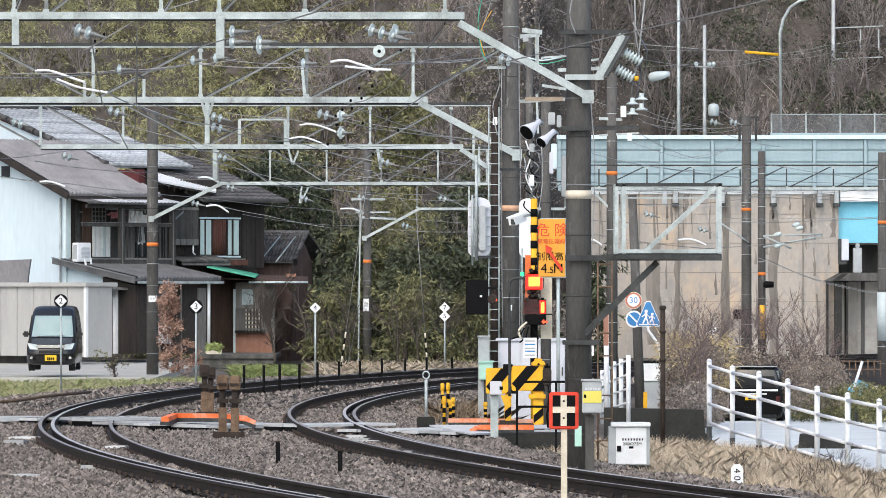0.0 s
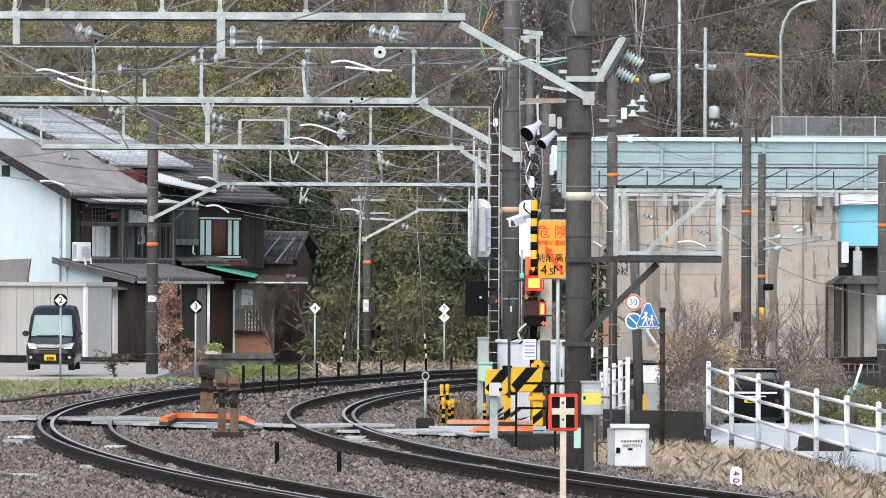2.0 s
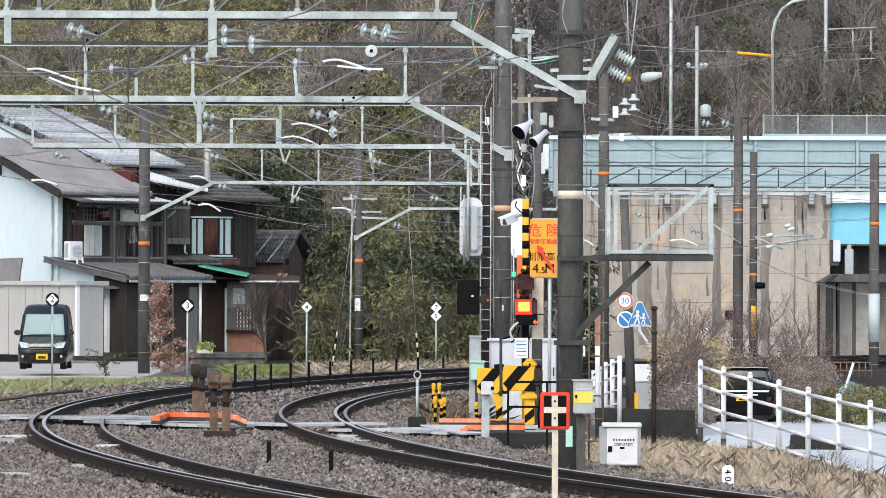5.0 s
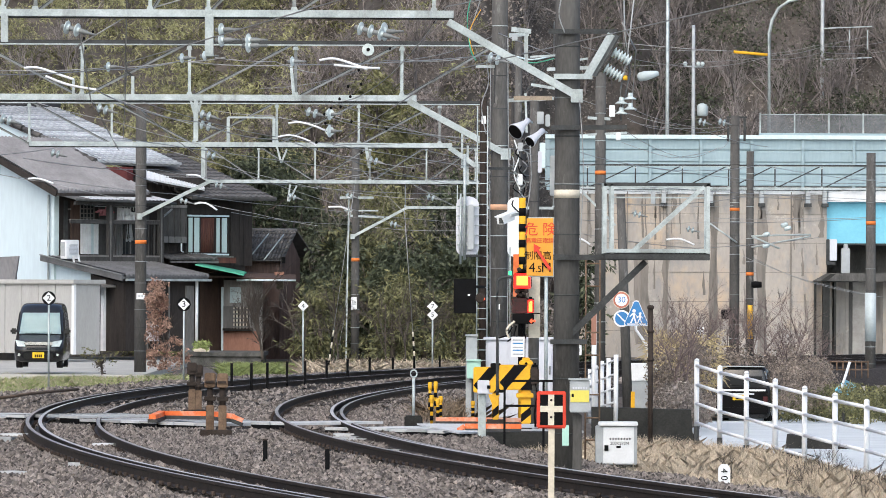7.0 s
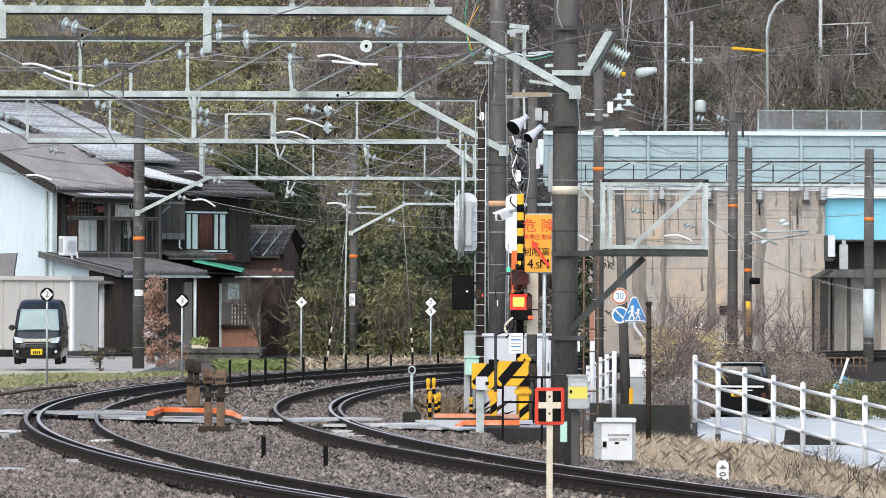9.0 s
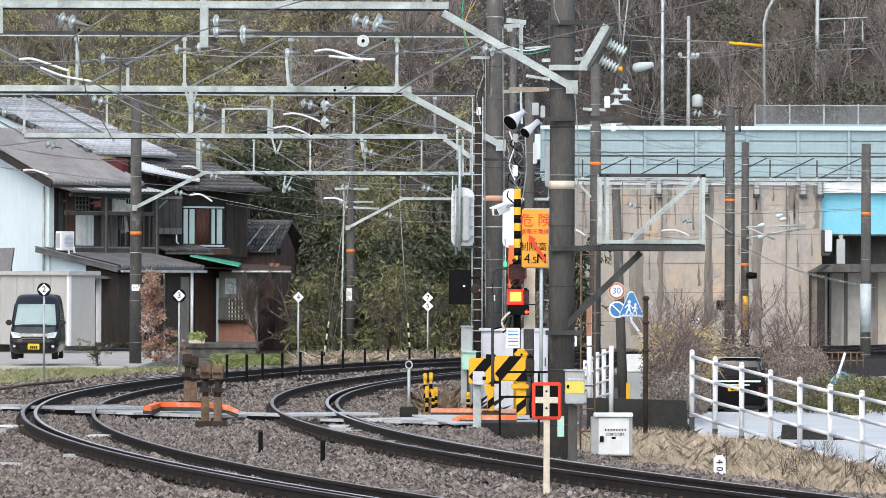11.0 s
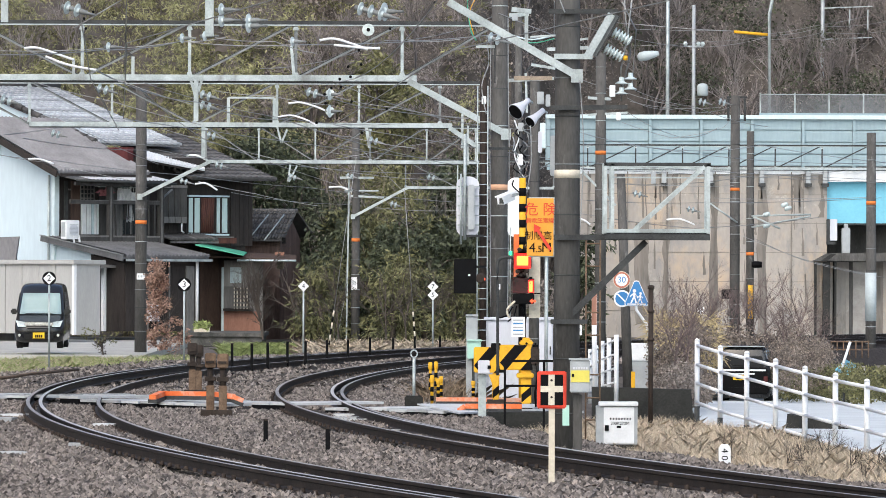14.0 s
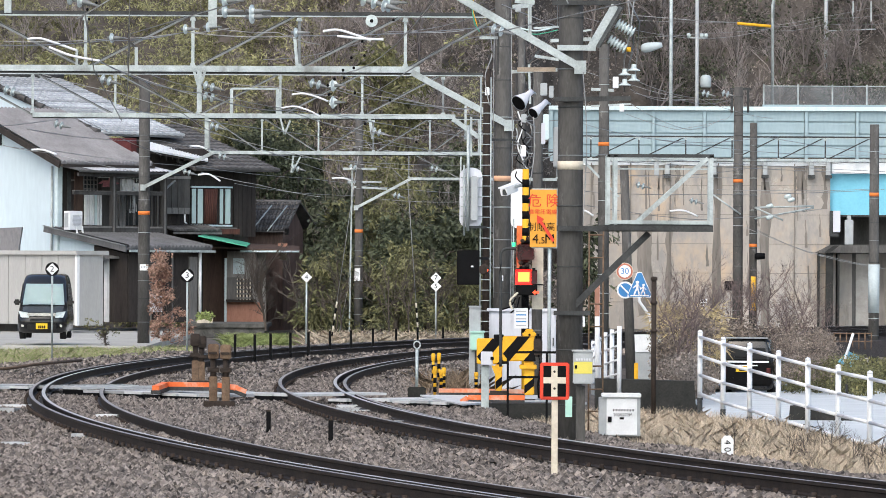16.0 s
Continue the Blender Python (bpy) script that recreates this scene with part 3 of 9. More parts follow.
# ---- crossing deck of panels over both tracks ----
deck = thing("crossing_deck", (-3.5, 97, 0), "pale grey concrete panels laid between the rails of the crossing", "level crossing")
d0, d1 = Vector((-8.6, 102.6)), Vector((0.9, 91.8))
along = (d1 - d0).normalized()
acrossv = Vector((-along.y, along.x))
span = (d1 - d0).length
k = 0.0
rails_r = [RAD + 0.565, RAD - 0.565, RAD - SPACING + 0.565, RAD - SPACING - 0.565]
while k < span - 0.1:
    w = random.choice((0.42, 0.5, 0.55))
    for c in (d0 + along * (k + w / 2) + acrossv * 0.75,):
        rr = math.hypot(c.x - CX, c.y - CY)
        near = min(abs(rr - q) for q in rails_r)
        if near < 0.24:
            continue
        z = -0.02 + (0.03 if abs(rr - RAD) < 0.9 or abs(rr - RAD + SPACING) < 0.9 else -0.01) + random.uniform(-0.012, 0.012)
        bm = B()
        bar(bm, (*(c - acrossv * 1.0), z - 0.02), (*(c + acrossv * 1.0), z - 0.02), w - 0.05, 0.04)
        pan = part("panel", bm, PLANK, deck)
        # Black strip gives each panel its dark front below the edge.
        q_ = c - acrossv * 0.97
        part("skirt", bar(B(), (*(q_ - along * (w / 2 - 0.02)), z - 0.16), (*(q_ + along * (w / 2 - 0.02)), z - 0.16), 0.05, 0.235), BLACK, pan)
        if abs(rr - RAD) < 0.5:
            for n_ in range(8):
                e_ = c + acrossv * (-0.88 + 0.25 * n_)
                part("rib", bar(B(), (*(e_ - along * (w / 2 - 0.05)), z + 0.006), (*(e_ + along * (w / 2 - 0.05)), z + 0.006), 0.03, 0.012), GALV_MID, pan)
    k += w


def kerb(name_pts, h, label):
    t = thing("orange_kerb", name_pts[0], label, "kerb", "orange crossing kerbs")
    bm = B()
    for a, b in zip(name_pts, name_pts[1:]):
        bar(bm, a, b, 0.12, h)
    part("rubber_edge", bm, BARRIER_ORANGE, t)
    bm = B()
    for a, b in zip(name_pts, name_pts[1:]):
        bar(bm, (a[0], a[1], a[2] - h * 0.5 - 0.02), (b[0], b[1], b[2] - h * 0.5 - 0.02), 0.16, 0.06)
    part("base_strip", bm, GALV_DARK, t)
    return t


kerb([(-4.556, 97.222, 0.05), (-4.43, 98.131, 0.096), (-3.556, 97.222, 0.106), (-3.229, 96.33, 0.088), (-3.046, 96.33, 0.015)], 0.085, "bright orange rubber kerb between the tracks")
kerb([(-4.66, 99.057, -0.018), (-4.396, 99.057, 0.01), (-3.623, 99.057, 0.001)], 0.05, "bright orange rubber kerb edge between the tracks")
kerb([(0.083, 96.33, 0.052), (0.789, 96.33, 0.052), (1.477, 96.33, 0.042)], 0.075, "bright orange rubber kerb at the crossing's mouth")
kerb([(0.43, 92.105, -0.031), (0.535, 92.105, 0.04), (1.412, 92.105, 0.04)], 0.085, "bright orange rubber kerb with sloped end")

# pale planks and cover slabs lying by the rails
def plank(c, length, width, turn, label):
    t = thing("loose_plank", c, label, "plank", "planks by the rails", rz=turn)
    part("board", box(B(), -length / 2, length / 2, -width / 2, width / 2, -0.06, 0.03, 0.008), PLANK, t, local=True)


for c, ln_, w, a in (((-1.203, 92.430, -0.116), 0.62, 0.2, 5), ((-1.162, 91.304, -0.132), 0.68, 0.18, 4), ((-1.099, 89.744, -0.126), 0.6, 0.18, 6), ((-0.465, 86.420, -0.137), 0.7, 0.2, 5), ((-0.158, 85.020, -0.139), 0.62, 0.18, 4), ((-0.317, 84.337, -0.137), 0.5, 0.16, 7)):
    plank(c, ln_, w, a, "pale worn plank beside the rail of the crossing")
for c, ln_, w, a in (((-6.324, 90.517, -0.090), 0.45, 0.5, -20), ((-6.386, 88.983, -0.104), 0.3, 0.4, -10), ((-4.499, 76.642, -0.118), 0.3, 0.35, 15), ((-5.170, 73.427, -0.130), 0.25, 0.35, 30), ((-4.685, 86.066, -0.113), 0.35, 0.3, -25)):
    plank(c, ln_, w, a, "grey concrete cover slab sunk in the ballast")

# approach slab behind the barrier
bm = B()
slab(bm, [(-0.218, 95.455, 0.007), (0.44, 90.517, -0.018), (1.2, 92.6, -0.03), (2.2, 98, -0.05)], -0.025, (0, 0, 1))
solid("pavement", bm, PLANK, "pale concrete approach slab of the crossing", "pavement", kind="structure")


# ---- crossing signal ----
sx, sy = 1.505, 98.131
sig = thing("crossing_signal", (sx, sy, -0.3), "black and yellow level crossing signal with red flashing lamps", "crossing signal")
part("post", tube(B(), [(sx, sy, -0.3), (sx, sy, 3.685)], 0.055, 16), YELLOW, sig, "yellow post with black bands")
part("dark_sleeve", tube(B(), [(sx, sy, 0.9), (sx, sy, 2.507)], 0.062, 16), BLACK, sig, "black lower sleeve")
for zb in (2.582, 2.862, 3.124, 3.386):
    part("black_band", tube(B(), [(sx, sy, zb), (sx, sy, zb + 0.13)], 0.059, 16), BLACK, sig)


def lamp(x, z, y, label):
    """A rounded square lamp: a housing with hood, and an insert that turns its lit or its dark lens to the front."""
    hs_ = part("lamp_housing", box(B(), x - 0.13, x + 0.13, y + 0.225, y + 0.40, z - 0.125, z + 0.13, 0.04), LENS_DARK, sig, label)
    bm = B()
    n = 14
    for i in range(n):
        a0, a1 = math.pi * i / n, math.pi * (i + 1) / n
        pts = [(x + 0.155 * math.cos(a), yy, z + 0.03 + 0.125 * math.sin(a)) for a, yy in ((a0, y + 0.30), (a1, y + 0.30), (a1, y + 0.10), (a0, y + 0.10))]
        slab(bm, pts, 0.006, (math.cos((a0 + a1) / 2), 0, math.sin((a0 + a1) / 2)))
    part("visor", bm, BLACK, hs_)
    for f_ in (-1, 1):
        part("side_cheek", box(B(), x + f_ * 0.150, x + f_ * 0.158, y + 0.12, y + 0.30, z - 0.1, z + 0.03), LENS_DARK, hs_)
    part("clamp", box(B(), x - 0.07, x + 0.07, y + 0.3, y + 0.42, z + 0.13, z + 0.19, 0.015), BLACK, hs_)
    part("lower_clamp", box(B(), x - 0.09, x + 0.06, y + 0.28, y + 0.40, z - 0.185, z - 0.125, 0.015), RUST_DARK, hs_)
    me_parent = new("lamp_insert")
    me_parent.empty_display_size = 0.05
    me_parent.parent = sig
    me_parent.matrix_basis = PLACE[sig.name].inverted() @ Matrix.Translation((x, y + 0.19, z))
    PLACE[me_parent.name] = Matrix.Translation((x, y + 0.19, z))
    part("lit_lens", box(B(), x - 0.138, x + 0.138, y + 0.172, y + 0.188, z - 0.125, z + 0.125, 0.006), LAMP_RED, me_parent, "glowing red lens")
    part("lit_core", box(B(), x - 0.095, x + 0.095, y + 0.160, y + 0.171, z - 0.076, z + 0.082, 0.004), LAMP_HOT, me_parent, "glowing lamp core")
    part("dark_lens", box(B(), x - 0.138, x + 0.138, y + 0.192, y + 0.208, z - 0.125, z + 0.125, 0.006), LENS_DARK, me_parent, "unlit dark red lens")
    part("dark_core", box(B(), x - 0.10, x + 0.10, y + 0.209, y + 0.214, z - 0.085, z + 0.09, 0.002), mat("deep_red_lens", (0.05, 0.004, 0.007), (0.02, 0.003, 0.004), 0.2, 0, 8, 40, 0), me_parent)
    return me_parent


LAMP_UPPER = lamp(1.505, 2.311, sy - 0.35, "black round upper lamp housing")
LAMP_LOWER = lamp(1.477, 1.9, sy - 0.35, "black round lower lamp housing")
part("bracket", bar(bar(B(), (sx, sy, 2.311), (sx, sy - 0.1, 2.311), 0.06, 0.06), (sx, sy, 1.9), (sx, sy - 0.1, 1.9), 0.06, 0.06), BLACK, sig)
# side lamps that face along the road
part("side_lamp", box(B(), 1.59, 1.70, sy - 0.16, sy + 0.10, 1.77, 2.05, 0.03), BLACK, sig, "black side lamp housing")
LAMP_SIDE = new("side_lamp_insert")
LAMP_SIDE.empty_display_size = 0.05
LAMP_SIDE.parent = sig
PLACE[LAMP_SIDE.name] = Matrix.Translation((1.645, sy - 0.225, 1.89))
LAMP_SIDE.matrix_basis = PLACE[sig.name].inverted() @ PLACE[LAMP_SIDE.name]
part("side_lens", box(B(), 1.615, 1.672, sy - 0.240, sy - 0.233, 1.80, 1.975, 0.003), LAMP_HOT, LAMP_SIDE, "glowing orange side lens")
part("side_lens_rim", box(B(), 1.598, 1.69, sy - 0.232, sy - 0.226, 1.785, 2.0, 0.002), LAMP_RED, LAMP_SIDE, "glowing red lens edge")
part("dark_side_lens", box(B(), 1.598, 1.69, sy - 0.224, sy - 0.215, 1.785, 2.0, 0.003), LENS_DARK, LAMP_SIDE, "unlit dark red side lens")
part("side_hood", box(B(), 1.66, 1.80, sy - 0.24, sy - 0.1, 1.765, 1.785), BLACK, sig)
part("upper_backplate", box(B(), 1.36, 1.45, sy - 0.02, sy, 2.05, 2.75), BARRIER_ORANGE, sig, "faded orange strip")
for i, (dx_, dz_) in enumerate(((-0.09, 2.14), (0.02, 2.1), (-0.04, 2.06), (0.06, 2.15), (-0.06, 2.5), (0.05, 2.53))):
    part("clamp_bolt", lathe(B(), (sx + dx_, sy - 0.14, dz_), (0.3, -1, 0.2 * (i % 3 - 1)), [(0, 0.03), (0.05, 0.035), (0.06, 0.02)], 8), RUST_DARK, sig)
part("direction_box", box(B(), 1.346, 1.701, sy - 0.3, sy - 0.1, 1.601, 1.769, 0.01), BLACK, sig, "black direction indicator box")
part("direction_arrow", slab(B(), [(1.573, 94.937, 1.665), (1.618, 94.937, 1.71), (1.618, 94.937, 1.683), (1.673, 94.937, 1.683), (1.673, 94.937, 1.647), (1.618, 94.937, 1.647), (1.618, 94.937, 1.619)], 0.01), LAMP_AMBER, sig, "glowing direction arrow")
part("pilot_lamp", box(B(), 1.28, 1.336, sy - 0.2, sy - 0.15, 2.404, 2.47), LAMP_GREEN, sig, "small green lamp")
part("side_pipe", tube(B(), [(1.308, 98.131, 1.367), (1.308, 98.131, 2.862)], 0.012, 8), GALV, sig)
for a, b in (((928, 580), (905, 600)), ((940, 575), (952, 600)), ((935, 578), (920, 606)), ((948, 470), (938, 485))):
    p, q = Vector((-7.327 + a[0] / 107, sy - 0.15, 6.974 - a[1] / 107)), Vector((-7.327 + b[0] / 107, sy - 0.05, 6.974 - b[1] / 107))
    part("cable", tube(B(), [p, (p + q) / 2 + Vector((0.03, -0.04, -0.05)), q], 0.014, 8), BLACK, sig)
part("white_strip", box(B(), 1.617, 1.804, sy + 0.05, sy + 0.1, 1.367, 2.507), CREAM, sig, "cream plate behind the lamps")

# pole with loudspeakers
concrete_pole(1.802, 103.96, -0.4, 5.477, 0.19, 0.17, "slim grey concrete pole with loudspeakers")
for px, py, r in ((938, 228, 0.15), (964, 246, 0.105)):
    ls = thing("loudspeaker", (-7.612 + px / 103, 101.942, 7.161 - py / 103), "white horn loudspeaker with dark mouth on the pole", "loudspeaker", "horn loudspeakers")
    c = Vector((0, 0, 0))
    part("horn", lathe(B(), (0.17, 0.3, 0.14), (-0.55, -0.55, -0.5), [(0, 0.05), (0.1, 0.05), (0.22, r * 0.6), (0.38, r), (0.39, r), (0.37, r * 0.9)], 20), CABINET, ls, local=True)
    part("mouth", lathe(B(), Vector((0.17, 0.3, 0.14)) + Vector((-0.55, -0.55, -0.5)).normalized() * 0.385, (-0.55, -0.55, -0.5), [(0, r * 0.9), (0.006, r * 0.9)], 20), BLACK, ls, local=True)
    part("bracket", bar(B(), (0.17, 0.3, 0.14), (0.24, 0.45, 0.1), 0.03, 0.03), GALV, ls, local=True)

# closed-circuit camera on the signal
cc = thing("surveillance_housing", (1.236, 99.057, 3.34), "white weatherproof housing on a bracket beside the signal", "housing")
part("body", bar(B(), (1.151, 99.057, 3.322), (1.34, 99.057 + 0.25, 3.406), 0.14, 0.14), WHITE, cc)
part("hood", bar(B(), (1.123, 99.057, 3.378), (1.358, 99.057 + 0.3, 3.472), 0.17, 0.02), WHITE, cc)
part("window", box(B(), 1.132, 1.208, 99.057 - 0.03, 99.057 - 0.015, 3.265, 3.359), GLASS_DARK, cc)
part("arm", bar(B(), (1.34, 99.057 + 0.25, 3.406), (sx, sy, 3.435), 0.04, 0.04), GALV, cc)

# danger height sign
sg = thing("height_limit_sign", (1.761, 96.33, 2.391), "amber danger sign with red arrow and height limit", "sign")
part("board", box(B(), 1.55, 1.982, 96.33, 96.33 + 0.02, 2.391, 3.327, 0.004), SIGN_AMBER, sg)
part("backing", box(B(), 1.578, 2.018, 96.33 + 0.03, 96.33 + 0.05, 2.373, 3.345), GALV, sg)
part("sign_post", tube(B(), [(1.872, 96.33 + 0.09, -0.3), (1.872, 96.33 + 0.09, 3.327)], 0.03, 12), GALV, sg)
yf = 96.33 - 0.004
text("危 険", 0.229, (1.771, yf, 3.134), SIGN_RED, sg)
text("高電圧電線", 0.092, (1.761, yf, 2.96), SIGN_RED, sg)
text("制限高", 0.151, (1.734, yf, 2.712), BLACK, sg)
text("4", 0.22, (1.64, yf - 0.004, 2.519), BLACK, sg)
text(".5", 0.15, (1.745, yf - 0.004, 2.497), BLACK, sg)
text("M", 0.22, (1.87, yf - 0.004, 2.519), BLACK, sg)
part("red_arrow", slab(B(), [(1.66, 96.286, 2.914), (1.779, 96.286, 2.849), (1.747, 96.286, 2.813), (1.953, 96.286, 2.51), (1.917, 96.286, 2.473), (1.71, 96.286, 2.785), (1.669, 96.286, 2.767)], -0.003), SIGN_RED, sg)

# signal mast with ladder, seen from behind
mast = thing("signal_mast", (0.957, 114.13, -0.4), "dark signal mast with ladder and white signal backboard", "signal mast")
part("mast", tube(B(), [(1, 114.13, -0.4), (1, 114.13, 5.854)], 0.075, 14), RUST_DARK, mast)
part("ladder_rail", tube(B(), [(0.88, 114.13 - 0.15, -0.3), (0.88, 114.13 - 0.15, 5.691)], 0.014, 8), GALV, mast)
part("ladder_rail", tube(B(), [(1.076, 114.13 - 0.15, -0.3), (1.076, 114.13 - 0.15, 5.691)], 0.014, 8), GALV, mast)
z = 0.0
while z < 5.582:
    part("rung", tube(B(), [(0.88, 114.13 - 0.15, z), (1.076, 114.13 - 0.15, z)], 0.01, 6), GALV, mast)
    z += 0.2


def backboard(px0, px1, py0, py1, s_x, s_z, y, parent, tone):
    """A tall board with rounded ends and stiffeners on its back."""
    x0, x1, za, zb = px0, px1, py1, py0
    r = (x1 - x0) / 2
    cx = (x0 + x1) / 2
    pts = [(cx + r * math.cos(a), y, zb - r * 0.7 + r * 0.7 * math.sin(a)) for a in np.linspace(0, math.pi, 10)] + [(cx - r * math.cos(a), y, za + r * 0.7 - r * 0.7 * math.sin(a)) for a in np.linspace(0, math.pi, 10)]
    part("backboard", slab(B(), pts, 0.03), tone, parent, "white rounded signal backboard")


backboard(0.478, 0.913, 3.952, 2.789, 0, 0, 114.13 - 0.3, mast, CABINET)
part("signal_case", box(B(), 0.696, 0.826, 114.13 - 0.5, 114.13 - 0.3, 2.919, 3.789, 0.02), CABINET_GREY, mast, "grey signal lamp case")
part("stiffener", tube(B(), [(0.639, 113.759, 2.733), (0.639, 113.759, 4.759)], 0.03, 10), GALV, mast)
part("stiffener", tube(B(), [(0.563, 113.759, 2.646), (0.563, 113.759, 4)], 0.02, 10), GALV, mast)
for py in (368, 385, 402, 419, 436):
    part("cross_tie", bar(B(), (0.5, 114.13 - 0.35, 7.756 - py / 92), (0.913, 114.13 - 0.35, 7.756 - py / 92), 0.03, 0.025), GALV, mast)
part("bracket", bar(B(), (0.639, 113.759, 2.808), (0.998, 113.883, 2.809), 0.05, 0.05), GALV_DARK, mast)
backboard(1.467, 1.804, 3.941, 2.789, 0, 0, 114.13 + 0.2, mast, WHITE)
part("arm", bar(B(), (1, 114.13, 4.495), (1.641, 114.13 + 0.3, 4.495), 0.05, 0.05), GALV_DARK, mast)
part("hanger", bar(B(), (1.641, 114.13 + 0.3, 4.495), (1.641, 114.13 + 0.3, 3.408), 0.05, 0.05), GALV_DARK, mast)

bb = thing("signal_box", (0.628, 111.702, 1.733), "black square signal head seen from behind", "signal")
part("head", box(B(), 0.426, 0.851, 111.702 - 0.2, 111.702, 1.712, 2.361, 0.01), BLACK, bb)
part("bolt", box(B(), 0.691, 0.734, 111.702 - 0.215, 111.702 - 0.2, 2.042, 2.074), WHITE, bb)
part("bracket", bar(B(), (0.809, 111.702, 2.212), (1.011, 112.903, 2.212), 0.05, 0.05), BLACK, bb)
part("amber_lamp", lathe(B(), (0.958, 110.526, 2.001), (-0.4, -1, 0), [(0, 0.08), (0.1, 0.10), (0.12, 0.07)], 18), RUST_DARK, bb, "amber lamp")
part("amber_lens", lathe(B(), (0.968, 110.526 - 0.115, 1.991), (-0.4, -1, 0), [(0, 0.045), (0.012, 0.03)], 14), LAMP_AMBER, bb, "glowing amber lens")

# ---- cabinets behind the barrier ----
cb = thing("relay_cabinet", (1.592, 107.143, -0.35), "large pale grey steel relay cabinet behind the barrier", "cabinet")
part("body", box(B(), 1, 2.204, 107.143, 107.143 + 0.8, -0.35, 1.251, 0.02), CABINET, cb)
part("roof", box(B(), 0.959, 2.235, 107.143 - 0.05, 107.143 + 0.85, 1.251, 1.302, 0.01), CABINET, cb)
for a, b in ((885, 920), (923, 960), (963, 998)):
    part("door", box(B(), -8 + a / 98, -8 + b / 98, 107.143 - 0.02, 107.143, -0.2, 1.2, 0.006), CABINET, cb)
    part("handle", box(B(), -8 + (b - 4) / 98, -8 + (b - 2) / 98, 107.143 - 0.045, 107.143 - 0.02, 0.629, 0.782), GALV_DARK, cb)
part("notice", box(B(), 1.315, 1.537, 97.222, 97.222 + 0.01, 1.06, 1.393), WHITE, sig, "white printed notice")
for i, py in enumerate((604, 610, 617, 622, 629)):
    part("print_bar", box(B(), 1.338, 1.504, 96.863, 96.863 + 0.004, 6.903 - py / 108.4, 6.912 - py / 108.4 + 0.012), SIGN_BLUE if i % 2 else CABINET_GREY, sig)
for i, py in enumerate((620, 626, 632, 640, 646)):
    part("print_bar", box(B(), 1.822, 1.933, 106.275, 106.275 + 0.004, 7.362 - py / 98.8, 7.372 - py / 98.8 + 0.014), CABINET_GREY, cb)
for px0, px1, top, tone, lab in ((846, 866, 597, CABINET_GREY, "slim grey trackside cabinet"), (848, 872, 641, MINT, "small mint green trackside box")):
    c2 = thing("trackside_cabinet", (-8 + (px0 + px1) / 196, 107.143 - 0.3, -0.35), lab, "cabinet", "trackside boxes")
    part("body", box(B(), -8 + px0 / 98, -8 + px1 / 98, 107.143 - 0.5 - (0.2 if tone is MINT else 0), 107.143 - 0.1, -0.35 if tone is not MINT else 0.558, 7.415 - top / 98, 0.015), tone, c2)
    if tone is MINT:
        part("post", box(B(), 0.735, 0.786, 107.143 - 0.6, 107.143 - 0.55, -0.45, 0.558), GALV_DARK, c2)
    part("lid", box(B(), -8 + (px0 - 1) / 98, -8 + (px1 + 1) / 98, 107.143 - 0.53 - (0.2 if tone is MINT else 0), 107.143 - 0.07, 7.415 - top / 98, 7.415 - top / 98 + 0.03), tone, c2)


# ---- barrier machines ----
def striped_box(x0, x1, y, z0, z1, depth, parent, name="arm_cover"):
    """A yellow box with slanting black stripes on its face."""
    part(name, box(B(), x0, x1, y, y + depth, z0, z1, 0.015), YELLOW, parent, "yellow cover with black slanting stripes")
    h, w = z1 - z0, x1 - x0
    if w < 0.25:
        zq = z0 + 0.02
        while zq + 0.14 + w * 0.8 < z1:
            part("black_stripe", slab(B(), [(x0 + 0.003, y - 0.004, zq), (x1 - 0.003, y - 0.004, zq + w * 0.8), (x1 - 0.003, y - 0.004, zq + w * 0.8 + 0.13), (x0 + 0.003, y - 0.004, zq + 0.13)], 0.003), BLACK, parent)
            zq += 0.27
        return
    k = -0.1
    while k < w:
        pts = []
        a0, a1 = x0 + k, x0 + k + 0.2
        for a, zz in ((a0, z0), (a1, z0), (a1 + h * 0.85, z1), (a0 + h * 0.85, z1)):
            pts.append((min(max(a, x0 + 0.004), x1 - 0.004), y - 0.003, zz))
        if max(p[0] for p in pts) - min(p[0] for p in pts) > 0.02:
            t0 = [max(0.0, min(1.0, (x0 - a) / (h * 0.85))) for a in (a0, a1)]
            u0 = [max(0.0, min(1.0, (x1 - a) / (h * 0.85))) for a in (a0, a1)]
            poly = [(a0 + h * 0.85 * t0[0], z0 + h * t0[0]), (a1 + h * 0.85 * t0[1], z0 + h * t0[1]), (a1 + h * 0.85 * u0[1], z0 + h * u0[1]), (a0 + h * 0.85 * u0[0], z0 + h * u0[0])]
            if u0[1] > t0[1] + 0.05 or u0[0] > t0[0] + 0.05:
                part("black_stripe", slab(B(), [(a, y - 0.004, zz) for a, zz in poly], 0.003), BLACK, parent)
        k += 0.42


